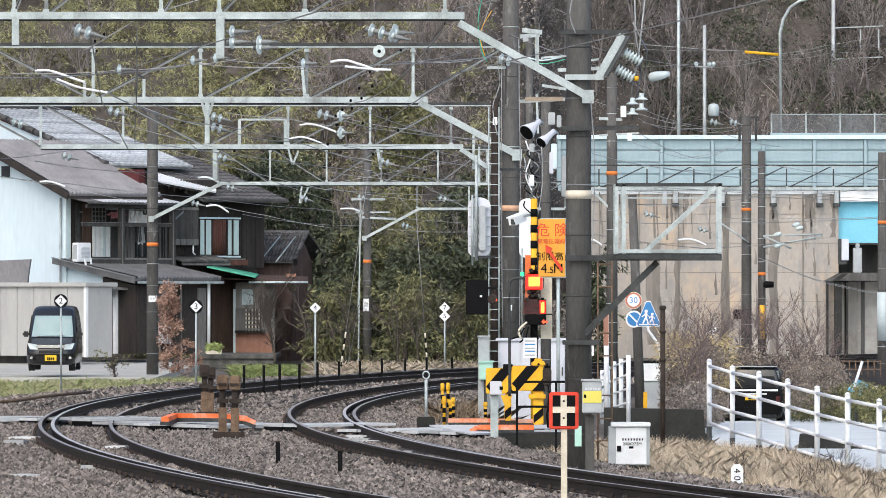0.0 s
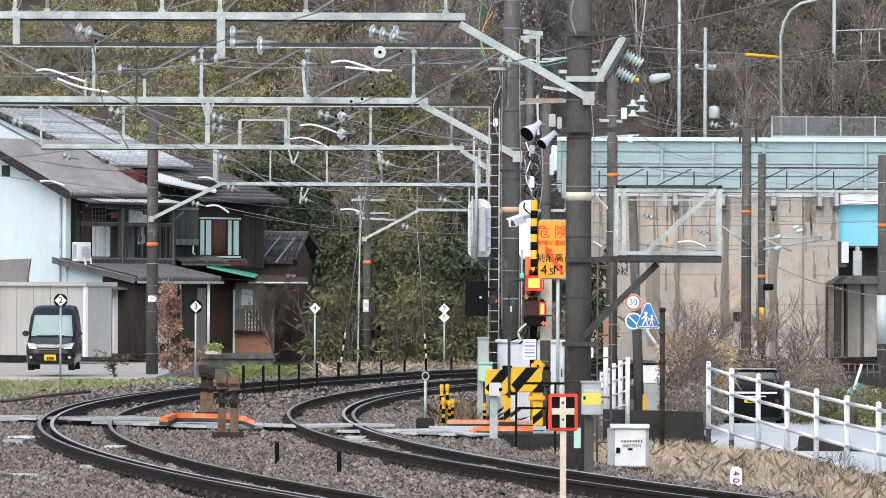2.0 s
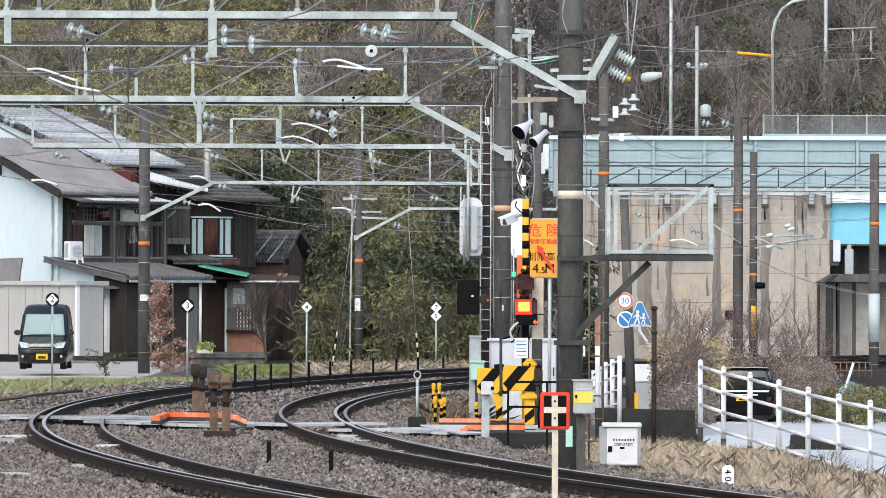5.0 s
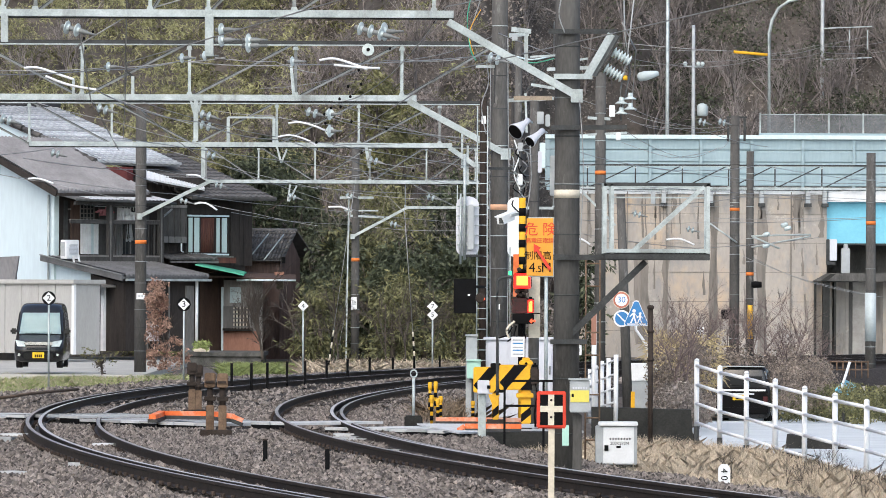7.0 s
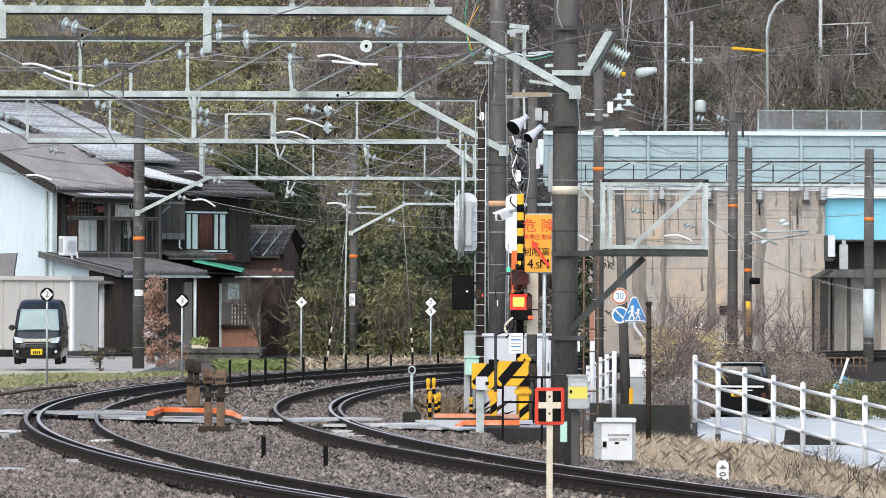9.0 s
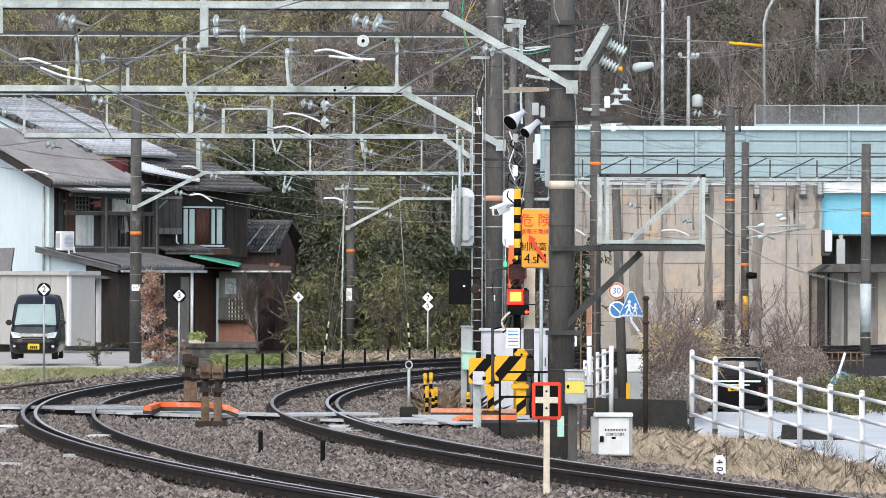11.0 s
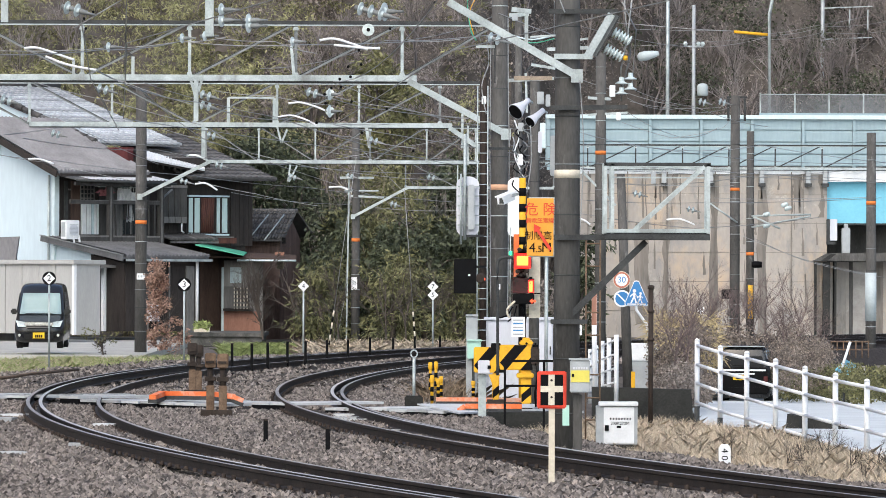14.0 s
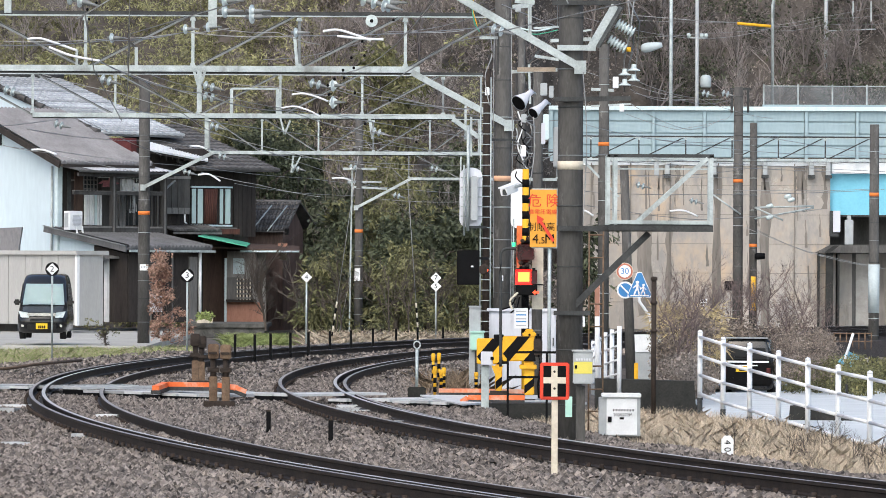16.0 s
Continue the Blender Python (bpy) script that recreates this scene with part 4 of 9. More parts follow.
bmx = thing("barrier_machine", (1.571, 93.75, -0.2), "yellow and black striped barrier machine on a steel foot", "crossing barrier", "crossing barriers")
striped_box(1.089, 1.589, 93.75, 0.582, 0.975, 0.4, bmx)
striped_box(1.429, 1.589, 93.75 + 0.02, 0.046, 0.582, 0.25, bmx, "pedestal")
part("cap", box(B(), 1.402, 1.616, 93.75 - 0.01, 93.75 + 0.38, 0.966, 1.046, 0.02), YELLOW, bmx)
part("cap_ridge", box(B(), 1.446, 1.571, 93.75 + 0.05, 93.75 + 0.3, 1.037, 1.091, 0.015), YELLOW, bmx)
part("hinge_pin", lathe(B(), (1.509, 93.75 - 0.02, 1.001), (0, 1, 0), [(0, 0.02), (0.03, 0.02)], 10), BLACK, bmx)
part("motor_case", box(B(), 1.607, 1.696, 93.75 + 0.05, 93.75 + 0.35, 0.725, 1.01, 0.03), BLACK, bmx)
part("cable", tube(B(), [(1.643, 93.75, 0.725), (1.688, 93.75 - 0.05, 0.51), (1.643, 93.75, 0.198), (1.661, 93.75, 0.001)], 0.018, 8), BLACK, bmx, "sagging black cable")
part("collar", box(B(), 1.357, 1.625, 93.75 - 0.03, 93.75 + 0.4, 0.457, 0.528, 0.01), YELLOW, bmx)
part("counterweight", box(B(), 1.554, 1.714, 93.75 - 0.02, 93.75 + 0.3, 0.653, 0.939, 0.03), RUST_DARK, bmx, "dark iron counterweight")
part("foot", lathe(B(), (1.509, 93.75 + 0.13, -0.22), (0, 0, 1), [(0, 0.16), (0.06, 0.15), (0.14, 0.10), (0.2, 0.1)], 16), RUST_DARK, bmx, "dark iron foot")
bmx2 = thing("barrier_machine", (0.873, 95.455, -0.2), "yellow and black striped barrier machine beside the approach slab", "crossing barrier", "crossing barriers")
striped_box(0.691, 1.109, 95.455, 0.507, 0.916, 0.4, bmx2)
striped_box(0.991, 1.1, 95.455 + 0.02, 0.071, 0.507, 0.25, bmx2, "pedestal")
part("bracket", slab(B(), [(0.925, 95.195, 0.485), (1.115, 95.195, 0.485), (1.043, 95.195, 0.321), (0.988, 95.195, 0.321)], 0.05), YELLOW, bmx2)
part("black_cap", box(B(), 0.964, 1.127, 95.455 - 0.02, 95.455 + 0.3, 0.889, 0.98, 0.01), BLACK, bmx2)
part("foot", box(B(), 0.909, 1.182, 95.455, 95.455 + 0.4, -0.25, 0.071), RUST_DARK, bmx2)

pb = thing("push_button_box", (0.776, 90.517, -0.25), "grey control box on a post with concrete foot", "control box")
part("post", box(B(), 0.724, 0.845, 90.517, 90.517 + 0.1, -0.25, 0.568, 0.01), GALV, pb)
part("case", box(B(), 0.716, 0.897, 90.517 - 0.12, 90.517 + 0.02, 0.577, 0.783, 0.01), CABINET, pb)
part("hinge", box(B(), 0.862, 0.914, 90.517 - 0.14, 90.517 - 0.1, 0.654, 0.706), BLACK, pb)
part("concrete_foot", box(B(), 0.603, 0.948, 90.517 - 0.15, 90.517 + 0.25, -0.3, -0.087, 0.02), CONCRETE_DARK, pb)

rl = thing("safety_railing", (1.364, 88.983, -0.3), "black tubular railing beside the barrier machine", "railing")
for a in (915, 984):
    part("post", box(B(), -6.661 + a / 118, -6.627 + a / 118 - -6.644 + -6.644, 88.983, 88.983 + 0.03, -0.3, 0.799), BLACK, rl)
for py in (676, 720):
    part("rail", bar(B(), (1.11, 88.983, 6.527 - py / 118), (1.831, 88.983, 6.527 - py / 118), 0.03, 0.035), BLACK, rl)
part("long_post", tube(B(), bend([(1.004, 89.286, 0.575), (1.001, 89.286, 1.425), (0.997, 89.286, 2.207), (1.022, 89.286, 2.309), (1.099, 89.286, 2.352), (1.226, 89.286, 2.353)]), 0.022, 8), GALV_DARK, rl, "tall dark pipe with a bent head")
bm = B()
box(bm, 0.81, 2.164, 90.517 + 0.45, 90.517 + 1.2, -0.6, -0.018)
solid("crossing_plinth", bm, CONCRETE_DARK, "dark concrete plinth under the barrier", "plinth", kind="structure")

# small yellow and black delineators
for px, base, top, s in ((786, 752, 702, 106), (797, 744, 708, 105), (802, 742, 704, 104), (783, 728, 679, 101.5), (793, 726, 678, 101), (859, 742, 712, 106)):
    x = (px - 784) / s
    y = 10500 / s
    t = thing("delineator_post", (x, y, 2.18 - (base - 513) / s), "short yellow and black delineator post by the crossing", "post", "delineator posts")
    hh = (base - top) / s
    part("tube", tube(B(), [(0, 0, 0), (0, 0, hh)], 0.026, 12), YELLOW, t, local=True)
    part("black_band", tube(B(), [(0, 0, hh * 0.42), (0, 0, hh * 0.6)], 0.029, 12), BLACK, t, local=True)
    part("cap", lathe(B(), (0, 0, hh * 0.72), (0, 0, 1), [(0, 0.028), (0.02, 0.036), (hh * 0.26, 0.036), (hh * 0.29, 0.022)], 12), YELLOW, t, local=True)
    part("black_band", tube(B(), [(0, 0, hh * 0.1), (0, 0, hh * 0.28)], 0.029, 12), BLACK, t, local=True)

# ---- near things: cross sign, meter box, white cabinet, stone ----
cs = thing("cross_sign", (1.299, 64.024, -0.25), "red-framed black board with white cross on a cream post", "sign")
part("board", box(B(), 1.146, 1.463, 64.024, 64.024 + 0.03, 0.674, 1.076, 0.012), SIGN_RED, cs)
part("black_field", box(B(), 1.183, 1.427, 64.024 - 0.006, 64.024, 0.71, 1.04), BLACK, cs)
part("cross_upright", box(B(), 1.268, 1.335, 64.024 - 0.014, 64.024 - 0.006, 0.71, 1.04), CREAM, cs)
part("cross_arm", box(B(), 1.183, 1.427, 64.024 - 0.0135, 64.024 - 0.0065, 0.851, 0.918), CREAM, cs)
for py in (710, 740):
    part("bolt", lathe(B(), (1.302, 64.024 - 0.02, 5.308 - py / 164), (0, 1, 0), [(0, 0.012), (0.01, 0.014)], 10), RUST_DARK, cs)
part("post", box(B(), 1.274, 1.341, 64.024 + 0.03, 64.024 + 0.1, -0.3, 1.04, 0.006), CREAM, cs)

mb = thing("meter_box", (1.891, 76.087, -0.3), "grey metal meter box with yellow label on a steel post", "meter box")
part("post", box(B(), 1.826, 1.942, 76.087, 76.087 + 0.1, -0.4, 0.571, 0.008), CONCRETE_POLE, mb)
part("case", box(B(), 1.783, 2.036, 76.087 - 0.15, 76.087 + 0.02, 0.6, 1.013, 0.012), CABINET_GREY, mb)
part("lid", box(B(), 1.768, 2.051, 76.087 - 0.17, 76.087 + 0.04, 1.013, 1.035), CABINET_GREY, mb)
part("yellow_label", box(B(), 1.79, 2.029, 76.087 - 0.155, 76.087 - 0.15, 0.731, 0.883), mat("pale_yellow_label", (0.72, 0.62, 0.12), (0.62, 0.54, 0.12), 0.6), mb, "faded yellow label")
for i in range(6):
    part("print_bar", box(B(), 1.819 + i * 0.033, 1.819 + i * 0.033 + 0.022, 76.087 - 0.156, 76.087 - 0.15, 0.897, 0.926), CABINET, mb)
part("lock", box(B(), 1.804, 1.833, 76.087 - 0.165, 76.087 - 0.15, 0.796, 0.839), BLACK, mb)
part("mint_tag", box(B(), 1.688, 1.775, 76.087 - 0.05, 76.087 - 0.03, 0.173, 0.434), MINT, mb, "mint green tag")

wc = thing("white_cabinet", (2.554, 80.769, -0.25), "white steel trackside cabinet with a small lock on dry grass", "cabinet")
part("body", box(B(), 2.254, 2.815, 80.769, 80.769 + 0.35, -0.212, 0.318, 0.008), CABINET_GREY, wc)
part("door", box(B(), 2.354, 2.769, 80.769 - 0.02, 80.769, -0.197, 0.303, 0.006), WHITE, wc, "white door")
part("lid", box(B(), 2.292, 2.823, 80.769 - 0.06, 80.769 + 0.4, 0.318, 0.372, 0.008), WHITE, wc)
part("base", box(B(), 2.277, 2.8, 80.769 + 0.02, 80.769 + 0.33, -0.6, -0.212), CONCRETE_DARK, wc)
part("lock", box(B(), 2.369, 2.423, 80.769 - 0.04, 80.769 - 0.02, -0.02, 0.057), BLACK, wc)
for i in range(8):
    part("print_bar", box(B(), 2.44 + i * 0.038, 2.44 + i * 0.038 + 0.018, 80.769 - 0.023, 80.769 - 0.02, 0.128, 0.158), BLACK, wc)
text("200K272M", 0.058, (2.575, 80.769 - 0.024, 0.080), BLACK, wc)
part("print_bar", box(B(), 2.531, 2.592, 80.769 - 0.023, 80.769 - 0.02, 0.018, 0.049), BLACK, wc)

ms = thing("gradient_marker", (3.586, 72.414, -0.3), "white marker stone with the number forty turned sideways", "marker stone")
part("stone", slab(B(), [(3.517, 72.414, -0.241), (3.662, 72.414, -0.241), (3.662, 72.414, 0.001), (3.628, 72.414, 0.049), (3.552, 72.414, 0.049), (3.517, 72.414, 0.001)], 0.06), WHITE, ms)
cu4 = text("4 0", 0.115, (0, 0, 0), BLACK, ms)
cu4.data.transform(PLACE[ms.name])
cu4.data.transform(Matrix.Translation((3.586, 72.414 - 0.004, -0.075)) @ Matrix.Rotation(radians(90), 4, "Y"))
cu4.data.transform(PLACE[ms.name].inverted())

# dark retaining block and platform bracket
bm = B()
slab(bm, [(2.75, 100.962, -0.868), (2.75, 100.962, 0.17), (4.433, 100.962, 0.132), (4.481, 100.962, -0.58), (4.481, 100.962, -0.964)], 0.5)
solid("low_wall", bm, CONCRETE_DARK, "dark mossy low concrete wall beside the road", "wall", kind="structure")

pf = thing("platform_bracket", (1.765, 77.206, 2.606), "galvanised bracket platform with an empty frame on the pole", "bracket")
part("deck_beam", box(B(), 2.25, 3.61, 77.206 - 0.35, 77.206 + 0.35, 2.562, 2.651, 0.01), GALV_DARK, pf)
part("deck_lip", box(B(), 2.265, 3.603, 77.206 - 0.37, 77.206 + 0.37, 2.651, 2.702, 0.006), GALV, pf)
part("arm", bar(B(), (1.588, 77.206 - 0.19, 2.592), (3.61, 77.206 - 0.36, 2.592), 0.06, 0.07), GALV_DARK, pf)
part("strut", bar(B(), (2.787, 77.206 - 0.1, 2.54), (1.721, 77.206 - 0.1, 1.496), 0.09, 0.08), GALV_DARK, pf)
for yy in (-0.32, 0.32):
    for px in (1090, 1103, 1272):
        part("upright", bar(B(), (-5.765 + px / 136, 77.206 + yy, 2.643), (-5.765 + px / 136, 77.206 + yy, 3.548), 0.045, 0.045), GALV, pf)
    part("top_rail", bar(B(), (2.235, 77.206 + yy, 3.54), (3.618, 77.206 + yy, 3.54), 0.045, 0.045), GALV if yy > 0 else GALV_DARK, pf)
    part("diagonal", bar(B(), (2.64, 77.206 + yy, 2.687), (3.537, 77.206 + yy, 3.511), 0.05, 0.05), GALV, pf)
part("mid_rail", bar(B(), (2.324, 77.206 + 0.3, 3.379), (3.61, 77.206 + 0.3, 3.379), 0.02, 0.02), GALV, pf)
part("lower_plate", bar(B(), (1.551, 77.206 - 0.2, 1.496), (2.029, 77.206 - 0.2, 1.496), 0.06, 0.06), GALV_DARK, pf)

# transformer bracket at the head of the near pole
tb = thing("switch_bracket", (1.882, 77.206, 4.996), "steel bracket with white ribbed insulators at the pole's head", "bracket")
part("top_arm", bar(B(), (1.511, 77.008, 5.524), (2.406, 77.008, 5.524), 0.07, 0.06), GALV_DARK, tb)
part("low_arm", bar(B(), (1.584, 77.008, 4.938), (2.083, 77.008, 4.938), 0.08, 0.07), GALV, tb)
part("slant", bar(B(), (2.33, 77.0, 5.49), (2.02, 77.0, 4.95), 0.06, 0.10), GALV, tb, "pale bent channel")
part("slant_web", bar(B(), (2.40, 77.05, 5.48), (2.10, 77.05, 4.95), 0.05, 0.07), GALV_MID, tb)
part("slant_edge", bar(B(), (2.445, 77.0, 5.48), (2.14, 77.0, 4.95), 0.07, 0.02), GALV_DARK, tb)
part("cross_arm", bar(B(), (1.547, 77.008, 4.27), (2.538, 77.008, 4.285), 0.07, 0.06), GALV_DARK, tb)
for a, b in (((1104, 93), (1134, 110)), ((1090, 122), (1122, 140))):
    p = Vector(((a[0] - 784) / 136, 77.206 - 0.1, 5.952 - a[1] / 136))
    q = Vector(((b[0] - 784) / 136, 77.206 - 0.1, 5.952 - b[1] / 136))
    prof = []
    for i in range(6):
        prof += [(i * 0.045, 0.035), (i * 0.045 + 0.012, 0.075), (i * 0.045 + 0.024, 0.07), (i * 0.045 + 0.036, 0.035)]
    part("insulator", lathe(B(), p, q - p, prof, 14), PORCELAIN, tb, "white ribbed insulator")
for px, py in ((1119, 178), (1135, 170), (1119, 196), (1135, 188)):
    part("disc_insulator", lathe(B(), ((px - 784) / 136, 77.206 - 0.1, 5.952 - (py + 8) / 136), (0, 0, 1), [(0, 0.03), (0.003, 0.08), (0.012, 0.085), (0.025, 0.06), (0.04, 0.035), (0.09, 0.03)], 16, False), PORCELAIN, tb)
part("arrester", lathe(B(), (2.676, 77.206, 4.937), (1, 0, 0.2), [(0, 0.03), (0.03, 0.06), (0.10, 0.065), (0.20, 0.05), (0.28, 0.03)], 14), PALE_WRAP, tb)
part("hanging_lead", tube(B(), [(2.485, 77.206, 6.393), (2.507, 77.206, 5.511), (2.581, 77.206, 4.996), (2.485, 77.206, 4.555)], 0.012, 6), WIRE, tb)
part("hanging_lead", tube(B(), [(2.676, 77.206, 6.393), (2.544, 77.206, 5.217), (2.456, 77.206, 4.776), (2.463, 77.206, 4.371)], 0.012, 6), WIRE, tb)
part("hanging_lead", tube(B(), [(2.471, 77.206, 5.658), (2.654, 77.206, 5.29), (2.603, 77.206, 4.555)], 0.012, 6), WIRE, tb)
part("yellow_cap", lathe(B(), (2.482, 77.093, 4.926), (1, 0, 0), [(0, 0.03), (0.03, 0.035), (0.06, 0.03)], 10), YELLOW, tb)


# ---- the house by the line, in its own space: x along the eaves, y along the gable ----
hs = thing("house", (-13.059, 205.882, -0.016), "two-storey timber house with pale siding, balcony and grey roofs", "house", rz=45)
HZ = -0.016


def hp(name, bm, material, label="", parent=None):
    return part(name, bm, material, parent or hs, label, local=True)


def roof_plane(bm, x0, x1, y0, z0, y1, z1, t=0.1):
    return slab(bm, [(x0, y0, z0), (x1, y0, z0), (x1, y1, z1), (x0, y1, z1)], t, (0, 0, 1))


def tile_rows(name, x0, x1, y0, z0, y1, z1, material, parent, rows=14, w=0.3, wave=0.03):
    """Roof tiles: one corrugated course a piece, each lapping the one below."""
    for i in range(rows):
        bm = B()
        lap = 1.25 if rows > 1 else 1.0
        ya, yb = y0 + (y1 - y0) * i / rows, y0 + (y1 - y0) * (i + lap) / rows
        za, zb = z0 + (z1 - z0) * i / rows + 0.09, z0 + (z1 - z0) * (i + lap) / rows + (0.02 if rows > 1 else 0.09)
        n = max(2, int((x1 - x0) / (w / 4)))
        top, bot = [], []
        for k in range(n + 1):
            x = x0 + (x1 - x0) * k / n
            d = wave * math.cos(2 * math.pi * (x - x0) / w)
            bot.append((bm.verts.new((x, ya, za + d)), bm.verts.new((x, ya, za + d - 0.09))))
            top.append(bm.verts.new((x, yb, zb + d)))
        for k in range(n):
            bm.faces.new((bot[k][0], bot[k + 1][0], top[k + 1], top[k]))
            bm.faces.new((bot[k][1], bot[k + 1][1], bot[k + 1][0], bot[k][0]))
        hp(name, bm, material, parent=parent)


zz = lambda v: v - HZ
# pale gable wall
hp("gable_wall", slab(B(), [(-0.05, 0, 0), (-0.05, 8, 0), (-0.05, 8, zz(5.474)), (-0.05, 4, zz(7.337)), (-0.05, 0, zz(5.611))], 0.12, (1, 0, 0)), WHITE_WALL, "pale blue-white siding")
hp("corner_post", box(B(), -0.1, 0.12, -0.08, 0.06, 0, zz(5.474)), PALE_BLUE)
hp("downpipe", tube(B(), [(-0.12, 0.2, 0), (-0.12, 0.2, zz(5.376))], 0.04, 8), GALV)
hp("side_wall", box(B(), 0.07, 6.3, 0.0, 0.15, 0, zz(5.376)), TIMBER_DARK, "dark timber side wall")
r1 = hp("lower_roof", roof_plane(B(), -0.6, 3.7, -0.75, zz(5.396), 4.1, zz(7.337), 0.08), ROOF_GREY, "grey corrugated metal roof")
tile_rows("roof_sheet", -0.6, 3.7, -0.8, zz(5.396) + 0.05, 4.1, zz(7.337) + 0.05, ROOF_GREY, r1, 1, 0.17, 0.04)
hp("barge_board", bar(B(), (-0.62, -0.78, zz(5.396)), (-0.62, 4.1, zz(7.337)), 0.06, 0.22), TIMBER_DARK)
hp("gutter", bar(B(), (-0.6, -0.85, zz(5.376)), (3.7, -0.85, zz(5.376)), 0.12, 0.09), TIMBER_DARK)
# attic window and vent
hp("attic_window", box(B(), -0.1, -0.04, 2.9, 3.35, zz(6.121), zz(6.513)), GLASS_DARK)
hp("window_frame", box(B(), -0.085, -0.035, 2.82, 3.43, zz(6.082), zz(6.553)), PALE_BLUE)
# main roof behind, tiled silver
mr = hp("main_roof", roof_plane(B(), 3.6, 7.7, 2.0, zz(6.507), 8.7, zz(6.507) + 2.15, 0.1), TILE_LIGHT, "silver-grey tiled main roof")
tile_rows("tile_course", 3.6, 7.7, 1.9, zz(6.507) + 0.07, 8.7, zz(6.507) + 2.22, TILE_LIGHT, mr, 26, 0.28, 0.022)
hp("ridge_tiles", tube(B(), [(3.5, 8.7, zz(6.507) + 2.35), (7.8, 8.7, zz(6.507) + 2.35)], 0.16, 8), TILE_DARK)
for i in range(14):
    t0, t1 = i / 14, (i + 0.9) / 14
    hp("verge_tile", tube(B(), [(3.55, 1.9 + 6.8 * t0, zz(6.507) + 0.12 + 2.15 * t0), (3.55, 1.9 + 6.8 * t1, zz(6.507) + 0.12 + 2.15 * t1)], 0.12, 8, 0.09), TILE_DARK)
hp("white_fascia", bar(B(), (3.5, 1.9, zz(6.425)), (3.5, 4.2, zz(6.425) + 0.76), 0.05, 0.16), WHITE)
hp("upper_wall", box(B(), 3.75, 7.4, 2.6, 9.0, zz(4.486), zz(6.323)), MAROON, "maroon boarded upper wall")
hp("upper_gable", slab(B(), [(3.72, 2.6, zz(5.609)), (3.72, 9.5, zz(5.609)), (3.72, 9.5, zz(6.507) + 2.35), (3.72, 2.6, zz(6.507) + 0.2)], 0.05, (1, 0, 0)), MAROON)
hp("pale_gable_panel", slab(B(), [(3.69, 4.6, zz(6.323)), (3.69, 9.5, zz(6.323)), (3.69, 9.5, zz(6.507) + 2.3), (3.69, 4.6, zz(6.507) + 0.8)], 0.03, (1, 0, 0)), WHITE_WALL)
hp("maroon_side", box(B(), 3.5, 3.78, 0.15, 3.6, zz(4.486), zz(6.404)), MAROON)
hp("upper_infill", box(B(), 3.65, 7.6, 0.3, 2.7, zz(4.486), zz(6.078)), TIMBER_DARK)
ca, cb_, cc_, cd = (Vector(q) for q in ((4.735, 0.600, 6.281), (7.344, 0.300, 5.718), (6.511, -0.600, 5.618), (3.648, -0.600, 5.972)))
wc_ = hp("white_canopy", slab(B(), [ca, cb_, cc_, cd], 0.05, (0, 0, 1)), WHITE, "white corrugated canopy sheet")
for i in range(22):
    t = (i + 0.5) / 22
    hp("sheet_rib", bar(B(), ca.lerp(cb_, t) + Vector((0, 0, 0.055)), cd.lerp(cc_, t) + Vector((0, -0.03, 0.055)), 0.05, 0.025), CLOTH if i % 2 else WHITE, parent=wc_)
hp("canopy_batten", bar(B(), cd + Vector((0, 0.05, -0.04)), cc_ + Vector((0, 0.05, -0.04)), 0.06, 0.05), TIMBER_DARK)
for i in range(7):
    q_ = cd.lerp(cc_, 0.2 + 0.1 * i)
    hp("canopy_hook", tube(B(), [q_, q_ + Vector((0.02, 0, -0.16 - 0.08 * (i % 2)))], 0.018, 6), TIMBER_DARK)
# dark rear wing with windows
hp("rear_wing", box(B(), 6.3, 9.1, 0.05, 4, 0, zz(5.404)), TIMBER_DARK, "dark timber rear wing")
r3 = hp("rear_roof", roof_plane(B(), 5.8, 9.9, -0.7, zz(5.282), 4.4, zz(6.935), 0.1), TILE_DARK, "dark tiled rear roof")
tile_rows("tile_course", 5.8, 9.9, -0.75, zz(5.282) + 0.06, 4.4, zz(6.935) + 0.06, TILE_DARK, r3, 13, 0.28, 0.025)
win = hp("window_frame", box(B(), 6.228, 8.227, -0.05, 0.045, 3.342, 3.402), PALE_BLUE, "pale window frame with frosted panes")
hp("window_head", box(B(), 6.228, 8.200, -0.08, 0.045, 4.708, 4.769), PALE_BLUE, parent=win)
hp("window_back", box(B(), 6.255, 8.200, 0.0, 0.044, 3.402, 4.708), TIMBER_DARK, parent=win)
for a_, b_ in ((6.282, 6.473), (6.555, 6.800), (7.622, 7.787), (7.897, 8.144)):
    hp("pane", box(B(), a_, b_, -0.03, 0.0, 3.443, 4.668), FROSTED, "frosted pale pane", parent=win)
for a_ in (6.228, 6.514, 6.828, 7.581, 7.842, 8.186):
    hp("stile", box(B(), a_ - 0.02, a_ + 0.02, -0.045, 0.0, 3.402, 4.708), TIMBER_DARK, parent=win)
for i in range(7):
    xq = 6.910 + i * (7.539 - 6.910) / 7
    hp("curtain_fold", tube(B(), [(xq, 0.0, 3.443), (xq + 0.02, -0.02, 4.668)], 0.042, 8), BOARD_RED, parent=win)
for i in range(20):
    xq = 5.117 + i * 0.215
    if xq < 6.174 or xq > 8.255:
        hp("wall_board", box(B(), xq, xq + 0.2, 0.0, 0.048 if xq > 6.3 else -0.012, 2.980, 5.351), TIMBER_DARK)
